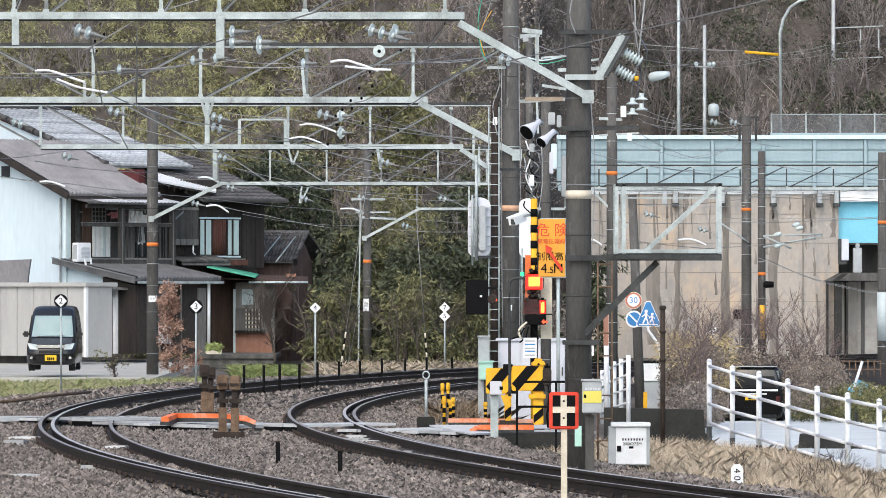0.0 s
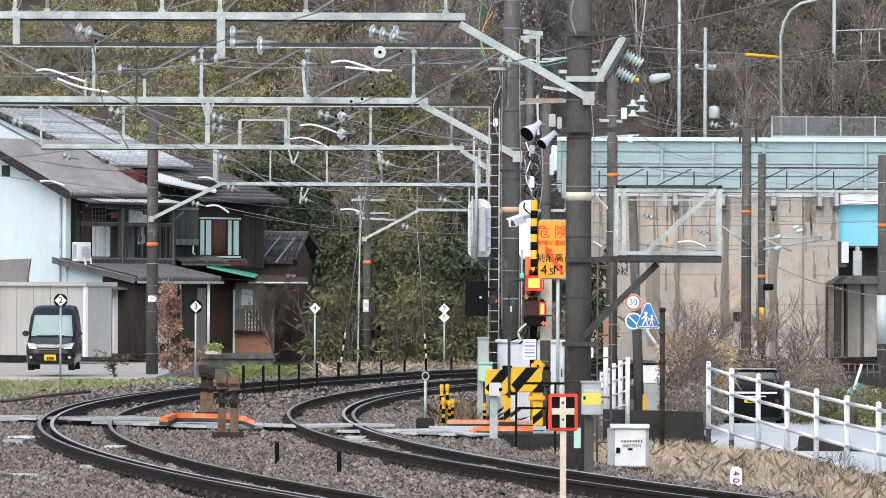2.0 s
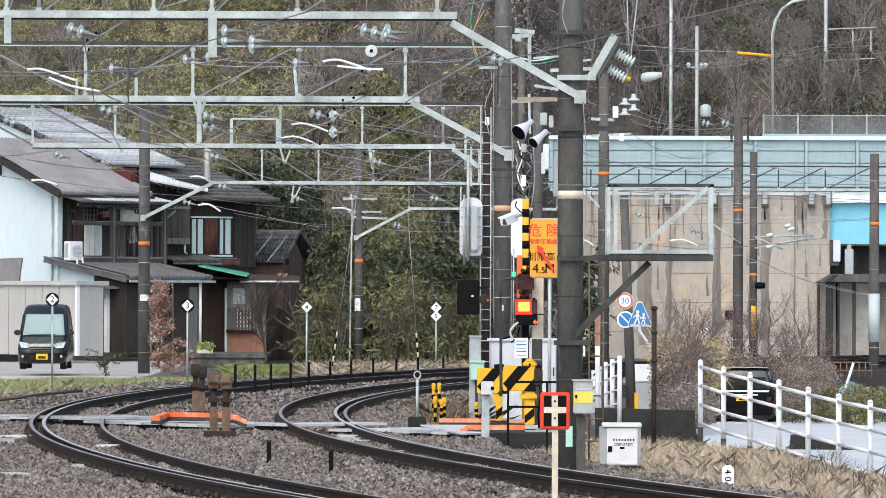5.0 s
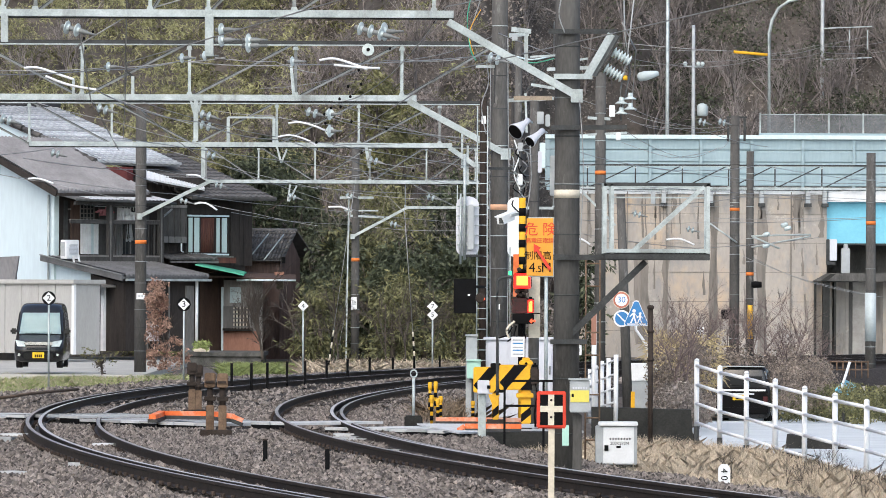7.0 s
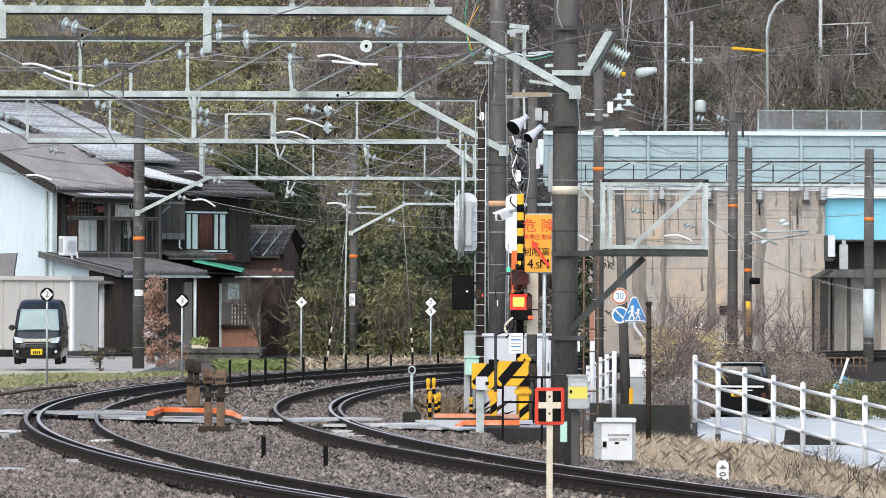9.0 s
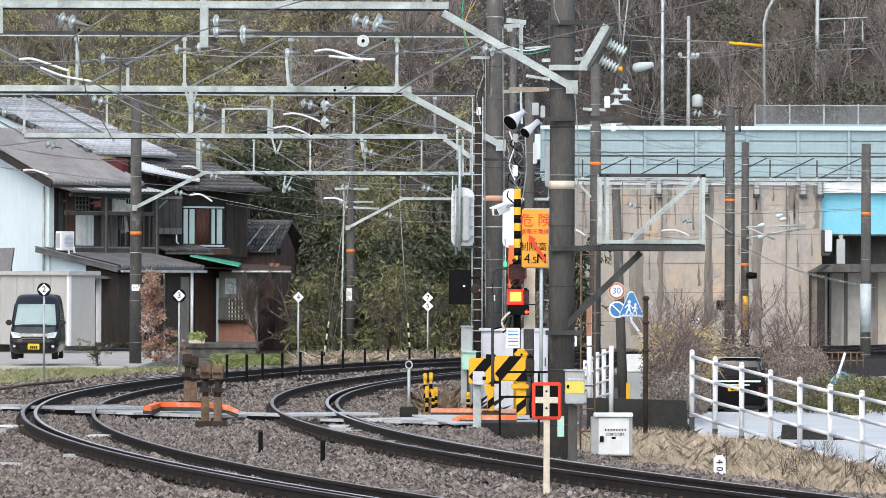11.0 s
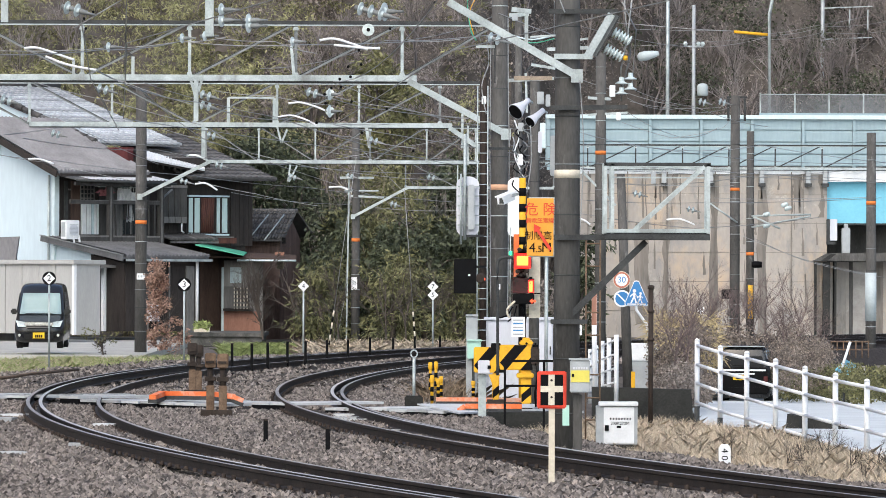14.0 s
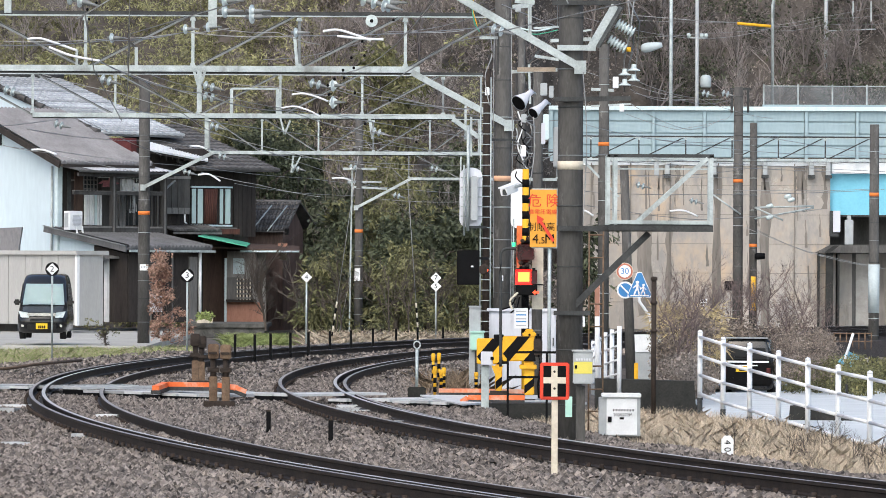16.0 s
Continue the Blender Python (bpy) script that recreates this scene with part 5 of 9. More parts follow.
sr = hp("sill_roof", roof_plane(B(), 4.762, 7.069, -0.75, 3.150, 0.0, 3.150 + 0.17, 0.04), TILE_DARK, "narrow tiled roof strip under the window")
for i in range(18):
    xq = 4.789 + i * (7.069 - 4.789) / 18
    hp("tile_end", tube(B(), [(xq, -0.78, 3.150 + 0.05), (xq, 0.0, 3.150 + 0.22)], 0.05, 6), TILE_DARK, parent=sr)
hp("sill_fascia", bar(B(), (4.762, -0.72, 3.091), (7.069, -0.72, 3.091), 0.05, 0.07), TIMBER_GREY)
hp("red_board", box(B(), 7.178, 8.305, -0.34, -0.26, 3.064, 3.265), BOARD_RED, "faded red-brown board")
hp("red_board_cap", box(B(), 7.288, 8.167, -0.36, -0.24, 3.265, 3.305), TIMBER_GREY)
hp("downpipe", tube(B(), [(6.076, -0.100, 5.335), (6.087, -0.100, 3.334)], 0.03, 8), GALV_DARK)
# glazed screen between the balcony and the wing
scr = hp("screen_frame", box(B(), 4.716, 5.878, -0.37, -0.33, 3.767, 3.987), TIMBER_GREY, "weathered screen with dark mesh panels")
hp("mesh_panel", box(B(), 4.716, 5.851, -0.345, -0.335, 3.987, 5.043), BALCONY, parent=scr)
hp("screen_head", box(B(), 4.716, 5.878, -0.39, -0.31, 5.004, 5.103), TIMBER_GREY, parent=scr)
for a_ in (5.013, 5.310, 5.607, 5.851):
    hp("screen_stile", box(B(), a_ - 0.02, a_ + 0.02, -0.37, -0.32, 3.767, 5.043), BALCONY, parent=scr)
hp("white_pipe", tube(B(), [(5.684, -0.300, 3.771), (5.685, -0.300, 3.491), (5.794, -0.300, 3.432)], 0.03, 8), WHITE)
hp("drain_elbow", tube(B(), [(4.942, -0.600, 4.938), (4.266, -0.900, 4.670), (4.122, -1.000, 4.430)], 0.035, 8), GALV_MID)
# balcony
BX0, BX1 = -0.584, 3.951
hp("balcony_floor", box(B(), 0.1, BX1 + 0.06, -1.15, 0, 3.086, 3.302), BALCONY, "weathered grey balcony beam")
hp("beam_edge", box(B(), 0.1, BX1 + 0.06, -1.17, -1.15, 3.243, 3.302), TIMBER_GREY)
hp("balcony_rail", box(B(), BX0 + 0.3, BX1 + 0.06, -1.14, -1.06, 4.392, 4.510), BALCONY)
hp("rail_cap", box(B(), BX0 + 0.3, BX1 + 0.06, -1.16, -1.05, 4.510, 4.530), TIMBER_GREY)
for lx in (1.560, BX1):
    hp("balcony_post", box(B(), lx - 0.09, lx + 0.09, -1.18, -1.02, 2.72, 5.1), BALCONY, "stout weathered post")
    hp("post_face", box(B(), lx - 0.045, lx + 0.01, -1.19, -1.18, 2.74, 5.05), TIMBER_GREY)
for lx in (1.850, 3.390, 3.657):
    hp("baluster", box(B(), lx - 0.02, lx + 0.02, -1.12, -1.08, 3.302, 4.402), BALCONY)
for i in range(15):
    xq = 1.718 + 0.12 + i * 0.155
    hp("screen_slat", box(B(), xq, xq + 0.012, -1.1, -1.09, 3.302, 4.402), GALV_DARK)
# wall behind the balcony: shutters, lattice window, dark panels
for i in range(7):
    xq = 1.148 + i * (1.965 - 1.148) / 7
    hp("shutter_board", box(B(), xq, xq + (1.965 - 1.148) / 7 - 0.025, -0.1, -0.04, 3.342, 4.407), WHITE if i != 4 else PALE_BLUE, "white shutter board")
hp("shutter_rail", box(B(), 1.148 - 0.04, 1.965, -0.11, -0.04, 4.397, 4.466), TIMBER_GREY)
hp("lattice_pane", box(B(), 1.121, 1.753, -0.05, -0.02, 4.485, 5.077), GLASS_DARK)
for i in range(5):
    xq = 1.121 + i * (1.753 - 1.121) / 4
    hp("muntin", box(B(), xq - 0.018, xq + 0.018, -0.075, -0.05, 4.485, 5.077), TIMBER_GREY)
for r_ in (5.077, 4.919, 4.761, 4.604):
    hp("muntin", box(B(), 1.121, 1.753, -0.078, -0.05, r_ - 0.018, r_ + 0.018), TIMBER_GREY)
hp("lace_valance", box(B(), 0.934, 1.697, -0.31, -0.29, 5.042, 5.101), CLOTH)
for a_, b_, tone in ((0.387, 0.544, GALV_DARK), (0.702, 1.095, TIMBER_BROWN), (1.991, 2.468, BALCONY), (2.653, 3.079, TIMBER_GREY), (3.907, 4.363, BALCONY)):
    hp("wall_panel", box(B(), a_, b_, -0.06, -0.01, 3.303, 5.195), tone)
hp("window_bar", box(B(), 0.387, 0.702, -0.05, -0.02, 4.867, 4.926), TIMBER_GREY)
hp("glass_door", box(B(), 3.079, 3.880, -0.05, -0.015, 3.355, 5.140), GLASS_DARK)
for a_ in (3.079, 3.479, 3.880):
    hp("door_stile", box(B(), a_ - 0.03, a_ + 0.03, -0.07, -0.05, 3.355, 5.140), TIMBER_GREY)
be = hp("balcony_eave", roof_plane(B(), -0.3, BX1 + 0.3, -1.45, 5.2, -0.1, 5.42, 0.04), SHEET_DARK, "grey corrugated balcony roof with pale edge")
for i in range(26):
    xq = -0.28 + i * (BX1 + 0.55) / 26
    hp("sheet_rib", bar(B(), (xq, -1.5, 5.235), (xq, -0.1, 5.455), 0.06, 0.03), CABINET if i > 3 else SHEET_DARK, parent=be)
hp("eave_beam", box(B(), -0.2, BX1 + 0.3, -1.3, -1.2, 5.03, 5.15), BALCONY)
hp("eave_gutter", tube(B(), [(-0.35, -1.52, 5.2), (BX1 + 0.35, -1.52, 5.12)], 0.045, 8), GALV_DARK)
hp("laundry_pole", tube(B(), [(0.979, -0.98, 4.996), (3.414, -0.98, 4.993)], 0.018, 6), GALV)


def garment(u, w, top, drop, tone, sleeves=False):
    """A cloth hung from the pole, with a folded and uneven lower edge."""
    bm = B()
    n = 9
    rows_ = []
    for j in range(4):
        t_ = j / 3
        rows_.append([bm.verts.new((u - w / 2 + w * k / n + 0.02 * math.sin(k * 1.9 + j), -0.98 + 0.035 * math.sin(k * 2.4 + j * 0.7), top - drop * t_ * (1 + 0.06 * math.sin(k * 1.3)))) for k in range(n + 1)])
    for p_, q_ in zip(rows_, rows_[1:]):
        for k in range(n):
            bm.faces.new((p_[k], p_[k + 1], q_[k + 1], q_[k]))
    if sleeves:
        for f_ in (-1, 1):
            slab(bm, [(u + f_ * w * 0.5, -1.0, top), (u + f_ * w * 0.95, -1.0, top - drop * 0.45), (u + f_ * w * 0.75, -1.0, top - drop * 0.6), (u + f_ * w * 0.45, -1.0, top - drop * 0.3)], 0.03)
    bmesh.ops.solidify(bm, geom=list(bm.faces), thickness=0.012)
    hp("laundry", bm, tone, "hanging laundry")


garment(1.452, 0.5, 4.894, 0.22, PINK, True)
garment(1.584, 0.24, 4.994, 0.3, PINK)
garment(2.112, 0.2, 4.961, 0.5, CLOTH)
garment(2.403, 0.34, 4.945, 0.45, CLOTH, True)
garment(2.748, 0.36, 4.811, 0.32, CLOTH, True)
garment(2.456, 0.26, 4.433, 0.55, BALCONY)
garment(2.589, 0.3, 4.415, 0.62, CABINET_GREY)
garment(2.988, 0.16, 4.735, 0.3, PINK)
for i in range(5):
    hp("peg_line", tube(B(), [(2.218 + i * 0.14, -0.98, 5.004), (2.218 + i * 0.14, -0.98, 4.847)], 0.01, 5), CLOTH)
hp("ladder_end", bar(bar(B(), (-0.349, -1.400, 3.016), (-0.402, -1.400, 3.288), 0.05, 0.05), (-0.089, -1.400, 3.017), (-0.142, -1.400, 3.290), 0.05, 0.05), WHITE)
hp("satellite_pod", lathe(B(), (2.982, -2.200, 2.800), (1, 0, -0.1), [(0, 0.06), (0.1, 0.1), (0.35, 0.11), (0.5, 0.05)], 12), CABINET)
ac = hp("air_conditioner", box(B(), -0.5, 0.12, -1.15, -0.85, 3.16, 3.82, 0.02), WHITE, "white air conditioner unit")
hp("fan_grille", lathe(B(), (-0.16, -1.165, 3.48), (0, 1, 0), [(0, 0.2), (0.02, 0.2)], 18), CABINET, parent=ac)
for i in range(9):
    hp("grille_bar", box(B(), -0.36, 0.04, -1.175, -1.165, 3.3 + i * 0.045, 3.312 + i * 0.045), CABINET_GREY, parent=ac)
hp("side_grille", box(B(), -0.507, -0.5, -1.1, -0.9, 3.25, 3.75), CABINET_GREY, parent=ac)
# lean-to
r4 = hp("lean_to_roof", roof_plane(B(), -0.35, 3.6, -3.95, zz(2.468), 0.0, zz(3.102), 0.07), SHEET_DARK, "dark grey corrugated lean-to roof")
tile_rows("roof_sheet", -0.3, 3.6, -4.0, zz(2.468) + 0.05, 0.0, zz(3.102) + 0.05, SHEET_DARK, r4, 1, 0.17, 0.04)
hp("barge_board", bar(B(), (-0.38, -3.95, zz(2.468) + 0.02), (-0.38, 0.3, zz(3.141) + 0.04), 0.06, 0.2), SHEET_DARK)
hp("barge_cap", bar(B(), (-0.40, -3.97, zz(2.468) + 0.13), (-0.40, 0.3, zz(3.141) + 0.15), 0.1, 0.03), GALV_MID)
hp("entrance_hood", roof_plane(B(), -0.75, 0.0, -3.2, 2.18, -1.75, 2.3, 0.08), TIMBER_GREY)
hp("hood_fascia", box(B(), -0.77, -0.72, -3.22, -1.73, 2.1, 2.26), BALCONY)
hp("lean_to_end", slab(B(), [(0.0, 0, 0), (0.0, -1.9, 0), (0.0, -1.9, zz(2.749)), (0.0, 0, zz(3.023))], 0.1, (1, 0, 0)), WHITE_WALL)
hp("lean_to_wall", box(B(), 0.02, 3.3, -3.65, -3.55, 0, zz(2.315)), TIMBER_DARK)
hp("lean_to_end_wall", slab(B(), [(-0.02, -1.9, 0), (-0.02, -3.6, 0), (-0.02, -3.6, zz(2.315)), (-0.02, -1.9, zz(2.622))], 0.08, (1, 0, 0)), TIMBER_DARK)
hp("entrance_post", box(B(), -0.14, -0.02, -2.7, -2.55, 0, zz(2.238)), WHITE, "white entrance post")
hp("entrance_glass", box(B(), -0.06, -0.03, -2.5, -2.0, 0.3, zz(2.142)), GLASS_DARK)
hp("end_post", tube(B(), [(3.22, -3.78, 0), (3.22, -3.78, zz(2.43))], 0.055, 10), WHITE, "white downpipe at the corner")
hp("lean_to_post", box(B(), 2.8, 3.15, -3.72, -3.6, 0, zz(2.238)), TIMBER_GREY)
for lx in (0.5, 1.0, 1.5, 2.0):
    hp("wall_batten", box(B(), lx, lx + 0.05, -3.69, -3.65, 0, zz(2.238)), TIMBER_GREY)
hp("gutter", bar(B(), (-0.3, -4.05, zz(2.43)), (3.65, -4.05, zz(2.43)), 0.1, 0.08), GALV)

hp("louvre_panel", box(B(), 0.75, 1.6, -3.7, -3.66, 0.6, 2.2), BALCONY)
for i in range(20):
    hp("louvre", box(B(), 0.78, 1.57, -3.72, -3.7, 0.64 + i * 0.078, 0.67 + i * 0.078), TIMBER_GREY)
hp("pale_door", box(B(), -0.1, -0.05, -2.35, -2.0, 0.1, 2.1), CREAM)
hp("outdoor_unit", box(B(), 0.9, 1.3, -3.98, -3.72, 0.35, 0.95, 0.02), CABINET)

# ---- beige garage ----
ga = thing("garage", (-11.962, 198.113, 0.123), "low beige metal garage with ribbed walls", "garage", rz=-42)
for i in range(9):
    part("wall_panel", box(B(), -0.81 * (i + 1), -0.81 * i - 0.02, 0, 0.06, -0.18, 2.15, 0.01), GARAGE, ga, local=True)
part("side_wall", box(B(), 0.0, 0.06, 0, 1.22, -0.2, 2.15), GARAGE, ga, local=True)
part("corner_trim", box(B(), -0.02, 0.08, -0.03, 0.09, -0.2, 2.18), WHITE, ga, "white corner trim", local=True)
part("roof", box(B(), -7.6, 0.15, -0.12, 1.42, 2.15, 2.30, 0.02), GARAGE, ga, local=True)
part("core", box(B(), -7.2, -0.02, 0.07, 1.28, 0, 2.14), GALV_DARK, ga, local=True)
ln = thing("lean_to_shed", (-14.692, 201.923, 2.43), "dark lean-to shed roof beside the pale wall", "shed")
part("roof", slab(B(), [(-16.231, 201.923, 3.122), (-14.038, 201.923, 3.218), (-14.154, 201.923, 2.43), (-16.231, 201.923, 2.372)], 0.6), ROOF_GREY, ln)
part("wall", box(B(), -16.231, -14.192, 201.923 + 0.05, 201.923 + 1.5, -0.35, 2.968), TIMBER_GREY, ln)

# ---- small wooden shed ----
sh = thing("wooden_shed", (-5.898, 214.286, -0.044), "brown timber shed with dark tiled gable roof", "shed")
part("front_wall", box(B(), -7.02, -5.469, 214.286, 214.286 + 0.12, -0.4, 3.221), SHED_BROWN, sh)
part("end_wall", slab(B(), [(-5.469, 214.286, -0.4), (-4.796, 214.286 + 2.4, -0.4), (-4.796, 214.286 + 2.4, 3.221), (-5.122, 214.286 + 1.2, 4.078), (-5.469, 214.286, 3.221)], 0.1), SHED_BROWN, sh, "brown boarded gable end")
for i in range(7):
    t = i / 7
    part("board", slab(B(), [(-5.469 + 0.66 * t, 214.286 + 2.4 * t - 0.03, -0.35), (-5.469 + 0.66 * (t + 0.12), 214.286 + 2.4 * (t + 0.12) - 0.03, -0.35), (-5.469 + 0.66 * (t + 0.12), 214.286 + 2.4 * (t + 0.12) - 0.03, 3.139), (-5.469 + 0.66 * t, 214.286 + 2.4 * t - 0.03, 3.139)], 0.02), SHED_BROWN, sh)
for i in range(8):
    t0, t1 = i / 8, (i + 1.2) / 8
    a = Vector((-7.143, 214.286 - 0.4, 3.098))
    b = Vector((-5.347, 214.286 - 0.4, 3.098))
    c = Vector((-4.878, 214.286 + 1.4, 4.221))
    d = Vector((-6.98, 214.286 + 1.4, 4.221))
    up = Vector((0, 0, 0.04))
    part("tile_course", slab(B(), [a.lerp(d, t0) + up, b.lerp(c, t0) + up, b.lerp(c, min(t1, 1)), a.lerp(d, min(t1, 1))], 0.05, (0, 0, 1)), TILE_DARK, sh)
for i in range(16):
    t = (i + 0.5) / 16
    p_, q_ = a.lerp(b, t) + Vector((0, -0.03, 0.1)), d.lerp(c, t) + Vector((0, 0, 0.07))
    for k_ in range(6):
        part("pan_tile", tube(B(), [p_.lerp(q_, k_ / 6) + Vector((0, 0, 0.03)), p_.lerp(q_, (k_ + 1.05) / 6)], 0.042, 6), TILE_DARK, sh)
part("far_slope", slab(B(), [(-4.878, 214.286 + 1.4, 4.221), (-4.286, 214.286 + 3.2, 3.302), (-6, 214.286 + 3.2, 3.302), (-6.98, 214.286 + 1.4, 4.221)], 0.06, (0, 0, 1)), TILE_DARK, sh)
part("ridge", tube(B(), [(-7.043, 215.606, 4.254), (-4.867, 215.606, 4.254)], 0.08, 8), TILE_DARK, sh)
part("snow_pole", tube(B(), [(-6.572, 212.982, 3.194), (-5.89, 214.724, 4.123)], 0.025, 6), GALV, sh)
part("snow_pole", tube(B(), [(-6.004, 212.982, 3.174), (-5.337, 214.724, 4.102)], 0.025, 6), GALV, sh)
part("gable_vent", box(B(), -5.386, -5.244, 213.415 + 0.1, 213.415 + 0.2, 3.054, 3.278), BLACK, sh)
part("poster", box(B(), -5.585, -5.242, 211.694, 211.694 + 0.02, 2.583, 2.745), TIN_RED, sh, "faded red poster")
part("meter", box(B(), -5.524, -5.262, 211.694 - 0.05, 211.694 + 0.05, 2.14, 2.382), CREAM, sh)

# low outbuilding between the house and the shed
ob_ = thing("outbuilding", (-6.78, 210, 0.04), "low dark outbuilding with rusty sheet skirt and green canopy", "shed")
part("dark_wall", box(B(), -8.44, -7.36, 210 + 0.8, 210 + 0.95, -0.4, 2.84), TIMBER_BROWN, ob_)
part("pale_post", box(B(), -7.42, -7.34, 210 - 0.1, 210, -0.4, 2.2), PALE_BLUE, ob_)
part("wall", box(B(), -7.34, -5.96, 210 + 0.02, 210 + 0.15, -0.4, 2.44), TIMBER_PALE, ob_)
part("rusty_skirt", box(B(), -7.38, -6.04, 210 - 0.04, 210 + 0.01, -0.35, 0.64), TIN_RED, ob_, "rusty pink sheet skirt")
part("window", box(B(), -7.12, -6.72, 210 - 0.02, 210 + 0.02, 1.64, 2.2), PALE_BLUE, ob_)
part("shelf", box(B(), -7.36, -6.28, 210 - 0.3, 210, 0.66, 0.74), TIMBER_DARK, ob_)
part("box_shelf", box(B(), -7.34, -6.96, 210 - 0.2, 210, 0.76, 1.52), TIMBER_GREY, ob_)
cl = part("checked_cloth", box(B(), -6.98, -6.42, 210 - 0.25, 210 - 0.22, 0.7, 1.48), CREAM, ob_, "checked cloth hung out to air")
for i in range(5):
    part("cloth_stripe", box(B(), -6.94 + i * 0.115, -6.94 + i * 0.115 + 0.06, 210 - 0.256, 210 - 0.25, 0.7, 1.48), TIMBER_DARK, cl)
    part("cloth_stripe", box(B(), -6.98, -6.42, 210 - 0.262, 210 - 0.256, 0.76 + i * 0.15, 0.76 + i * 0.15 + 0.06), TIMBER_GREY, cl)
part("green_canopy", slab(B(), [(-8.277, 207.921, 2.952), (-6.574, 207.921, 2.596), (-6.586, 212.121, 2.705), (-8.061, 212.121, 3.028)], 0.04, (0, 0, 1)), GREEN_SHEET, ob_, "green corrugated canopy")
part("canopy_pipe", tube(B(), [(-6.839, 208.748, 2.438), (-4.751, 208.748, 2.438)], 0.035, 8), PALE_BLUE, ob_)
part("canopy_roof", slab(B(), [(-8.31, 208.748, 2.558), (-4.751, 208.748, 2.438), (-4.848, 212.982, 2.606), (-8.479, 212.982, 2.768)], 0.05, (0, 0, 1)), TIMBER_BROWN, ob_)
bm = B()
box(bm, -8.308, -5.731, 201.923 - 1.2, 201.923 + 4.6, -0.5, -0.16, 0.02)
box(bm, -8.4, -5.65, 201.923 - 1.3, 201.923 + 4.6, -0.155, -0.012, 0.01)
solid("stone_terrace", bm, TERRACE, "grey concrete terrace edge before the outbuilding", "terrace", kind="structure")
pt = thing("flower_pot", (-7.788, 201.923, 0.007), "pale planter with green plants on the terrace", "planter")
part("pot", box(B(), -8.058, -7.519, 201.923 - 0.5, 201.923 - 0.2, -0.012, 0.18, 0.02), CREAM, pt)


# ---- parked kei van before the garage ----
VAN = [(0.17, 0.62, 0.14, 0.16), (0.22, 0.69, 0.04, 0.26), (0.36, 0.72, -0.02, 0.30), (0.52, 0.735, -0.03, 0.32), (0.66, 0.735, 0.0, 0.34), (0.75, 0.73, 0.10, 0.36), (0.86, 0.725, 0.36, 0.36), (0.95, 0.715, 0.58, 0.30)]


def van_stations(h):
    """Height, half width, front and corner radius of the van's outline, from sill to roof."""
    top = [(0.95 + (h - 1.2) * k / 3, 0.715 - 0.07 * k / 3, 0.58 + 0.54 * k / 3, 0.30 - 0.06 * k / 3) for k in (1, 2, 3)]
    return VAN + top + [(h - 0.12, 0.615, 1.27, 0.28), (h - 0.05, 0.575, 1.42, 0.34), (h - 0.015, 0.51, 1.62, 0.34), (h, 0.40, 1.85, 0.3)]


def front_line(hw, yf, r, x):
    """The front of the outline at a distance x from the middle."""
    d = abs(x) - (hw - r)
    return yf + 0.05 * (x / hw) ** 2 + (r - math.sqrt(max(0.0, r * r - d * d)) if d > 0 else 0.0)


def kei_van(ob, w, l, h, paint):
    """A small van with rounded corners, lofted from sill to roof; its nose points to -y."""
    bm = B()
    rings = []
    for z, hw, yf, r in van_stations(h):
        hw *= w / 1.47
        yb = l - (0.02 if z < 0.95 else 0.02 + 0.16 * ((z - 0.95) / (h - 0.95)) ** 2)
        pts = [(x, front_line(hw, yf, r, x), z) for x in hw * np.sin(np.linspace(-math.pi / 2, math.pi / 2, 17))]
        for a_ in np.linspace(0, math.pi / 2, 5):
            pts.append((hw - 0.14 + 0.14 * math.cos(a_), yb - 0.14 + 0.14 * math.sin(a_), z))
        for a_ in np.linspace(math.pi / 2, math.pi, 5):
            pts.append((-hw + 0.14 + 0.14 * math.cos(a_), yb - 0.14 + 0.14 * math.sin(a_), z))
        rings.append([bm.verts.new(p) for p in pts])
    n = len(rings[0])
    for p, q in zip(rings, rings[1:]):
        for i in range(n):
            bm.faces.new((p[i], p[(i + 1) % n], q[(i + 1) % n], q[i])).smooth = True
    bm.faces.new(rings[0][::-1])
    bm.faces.new(rings[-1]).smooth = True
    part("body", bm, paint, ob, "glossy black body", local=True)
    return ob


def van_skin(h, w, z0, z1, wide0, wide1, off, rows=5, cols=17):
    """A curved pane lying on the van's nose between two heights."""
    st = van_stations(h)
    zs = [q[0] for q in st]
    bm = B()
    grid = []
    for j in range(rows):
        z = z0 + (z1 - z0) * j / (rows - 1)
        hw, yf, r = (float(np.interp(z, zs, [q[k] for q in st])) for k in (1, 2, 3))
        hw *= w / 1.47
        wd = min(hw - 0.01, wide0 + (wide1 - wide0) * j / (rows - 1))
        grid.append([bm.verts.new((x, front_line(hw, yf, r, x) - off, z + off * 0.6)) for x in np.linspace(-wd, wd, cols)])
    for p, q in zip(grid, grid[1:]):
        for i in range(cols - 1):
            bm.faces.new((p[i], p[i + 1], q[i + 1], q[i])).smooth = True
    bmesh.ops.solidify(bm, geom=list(bm.faces), thickness=0.012)
    return bm


van = thing("kei_van", (-11.194, 169.355, -0.143), "black compact van with yellow plate parked in the yard", "van", "parked vans")
kei_van(van, 1.42, 3.395, 1.86, CAR_BLACK)


def vp(name, bm, m, label=""):
    return part(name, bm, m, van, label, local=True)


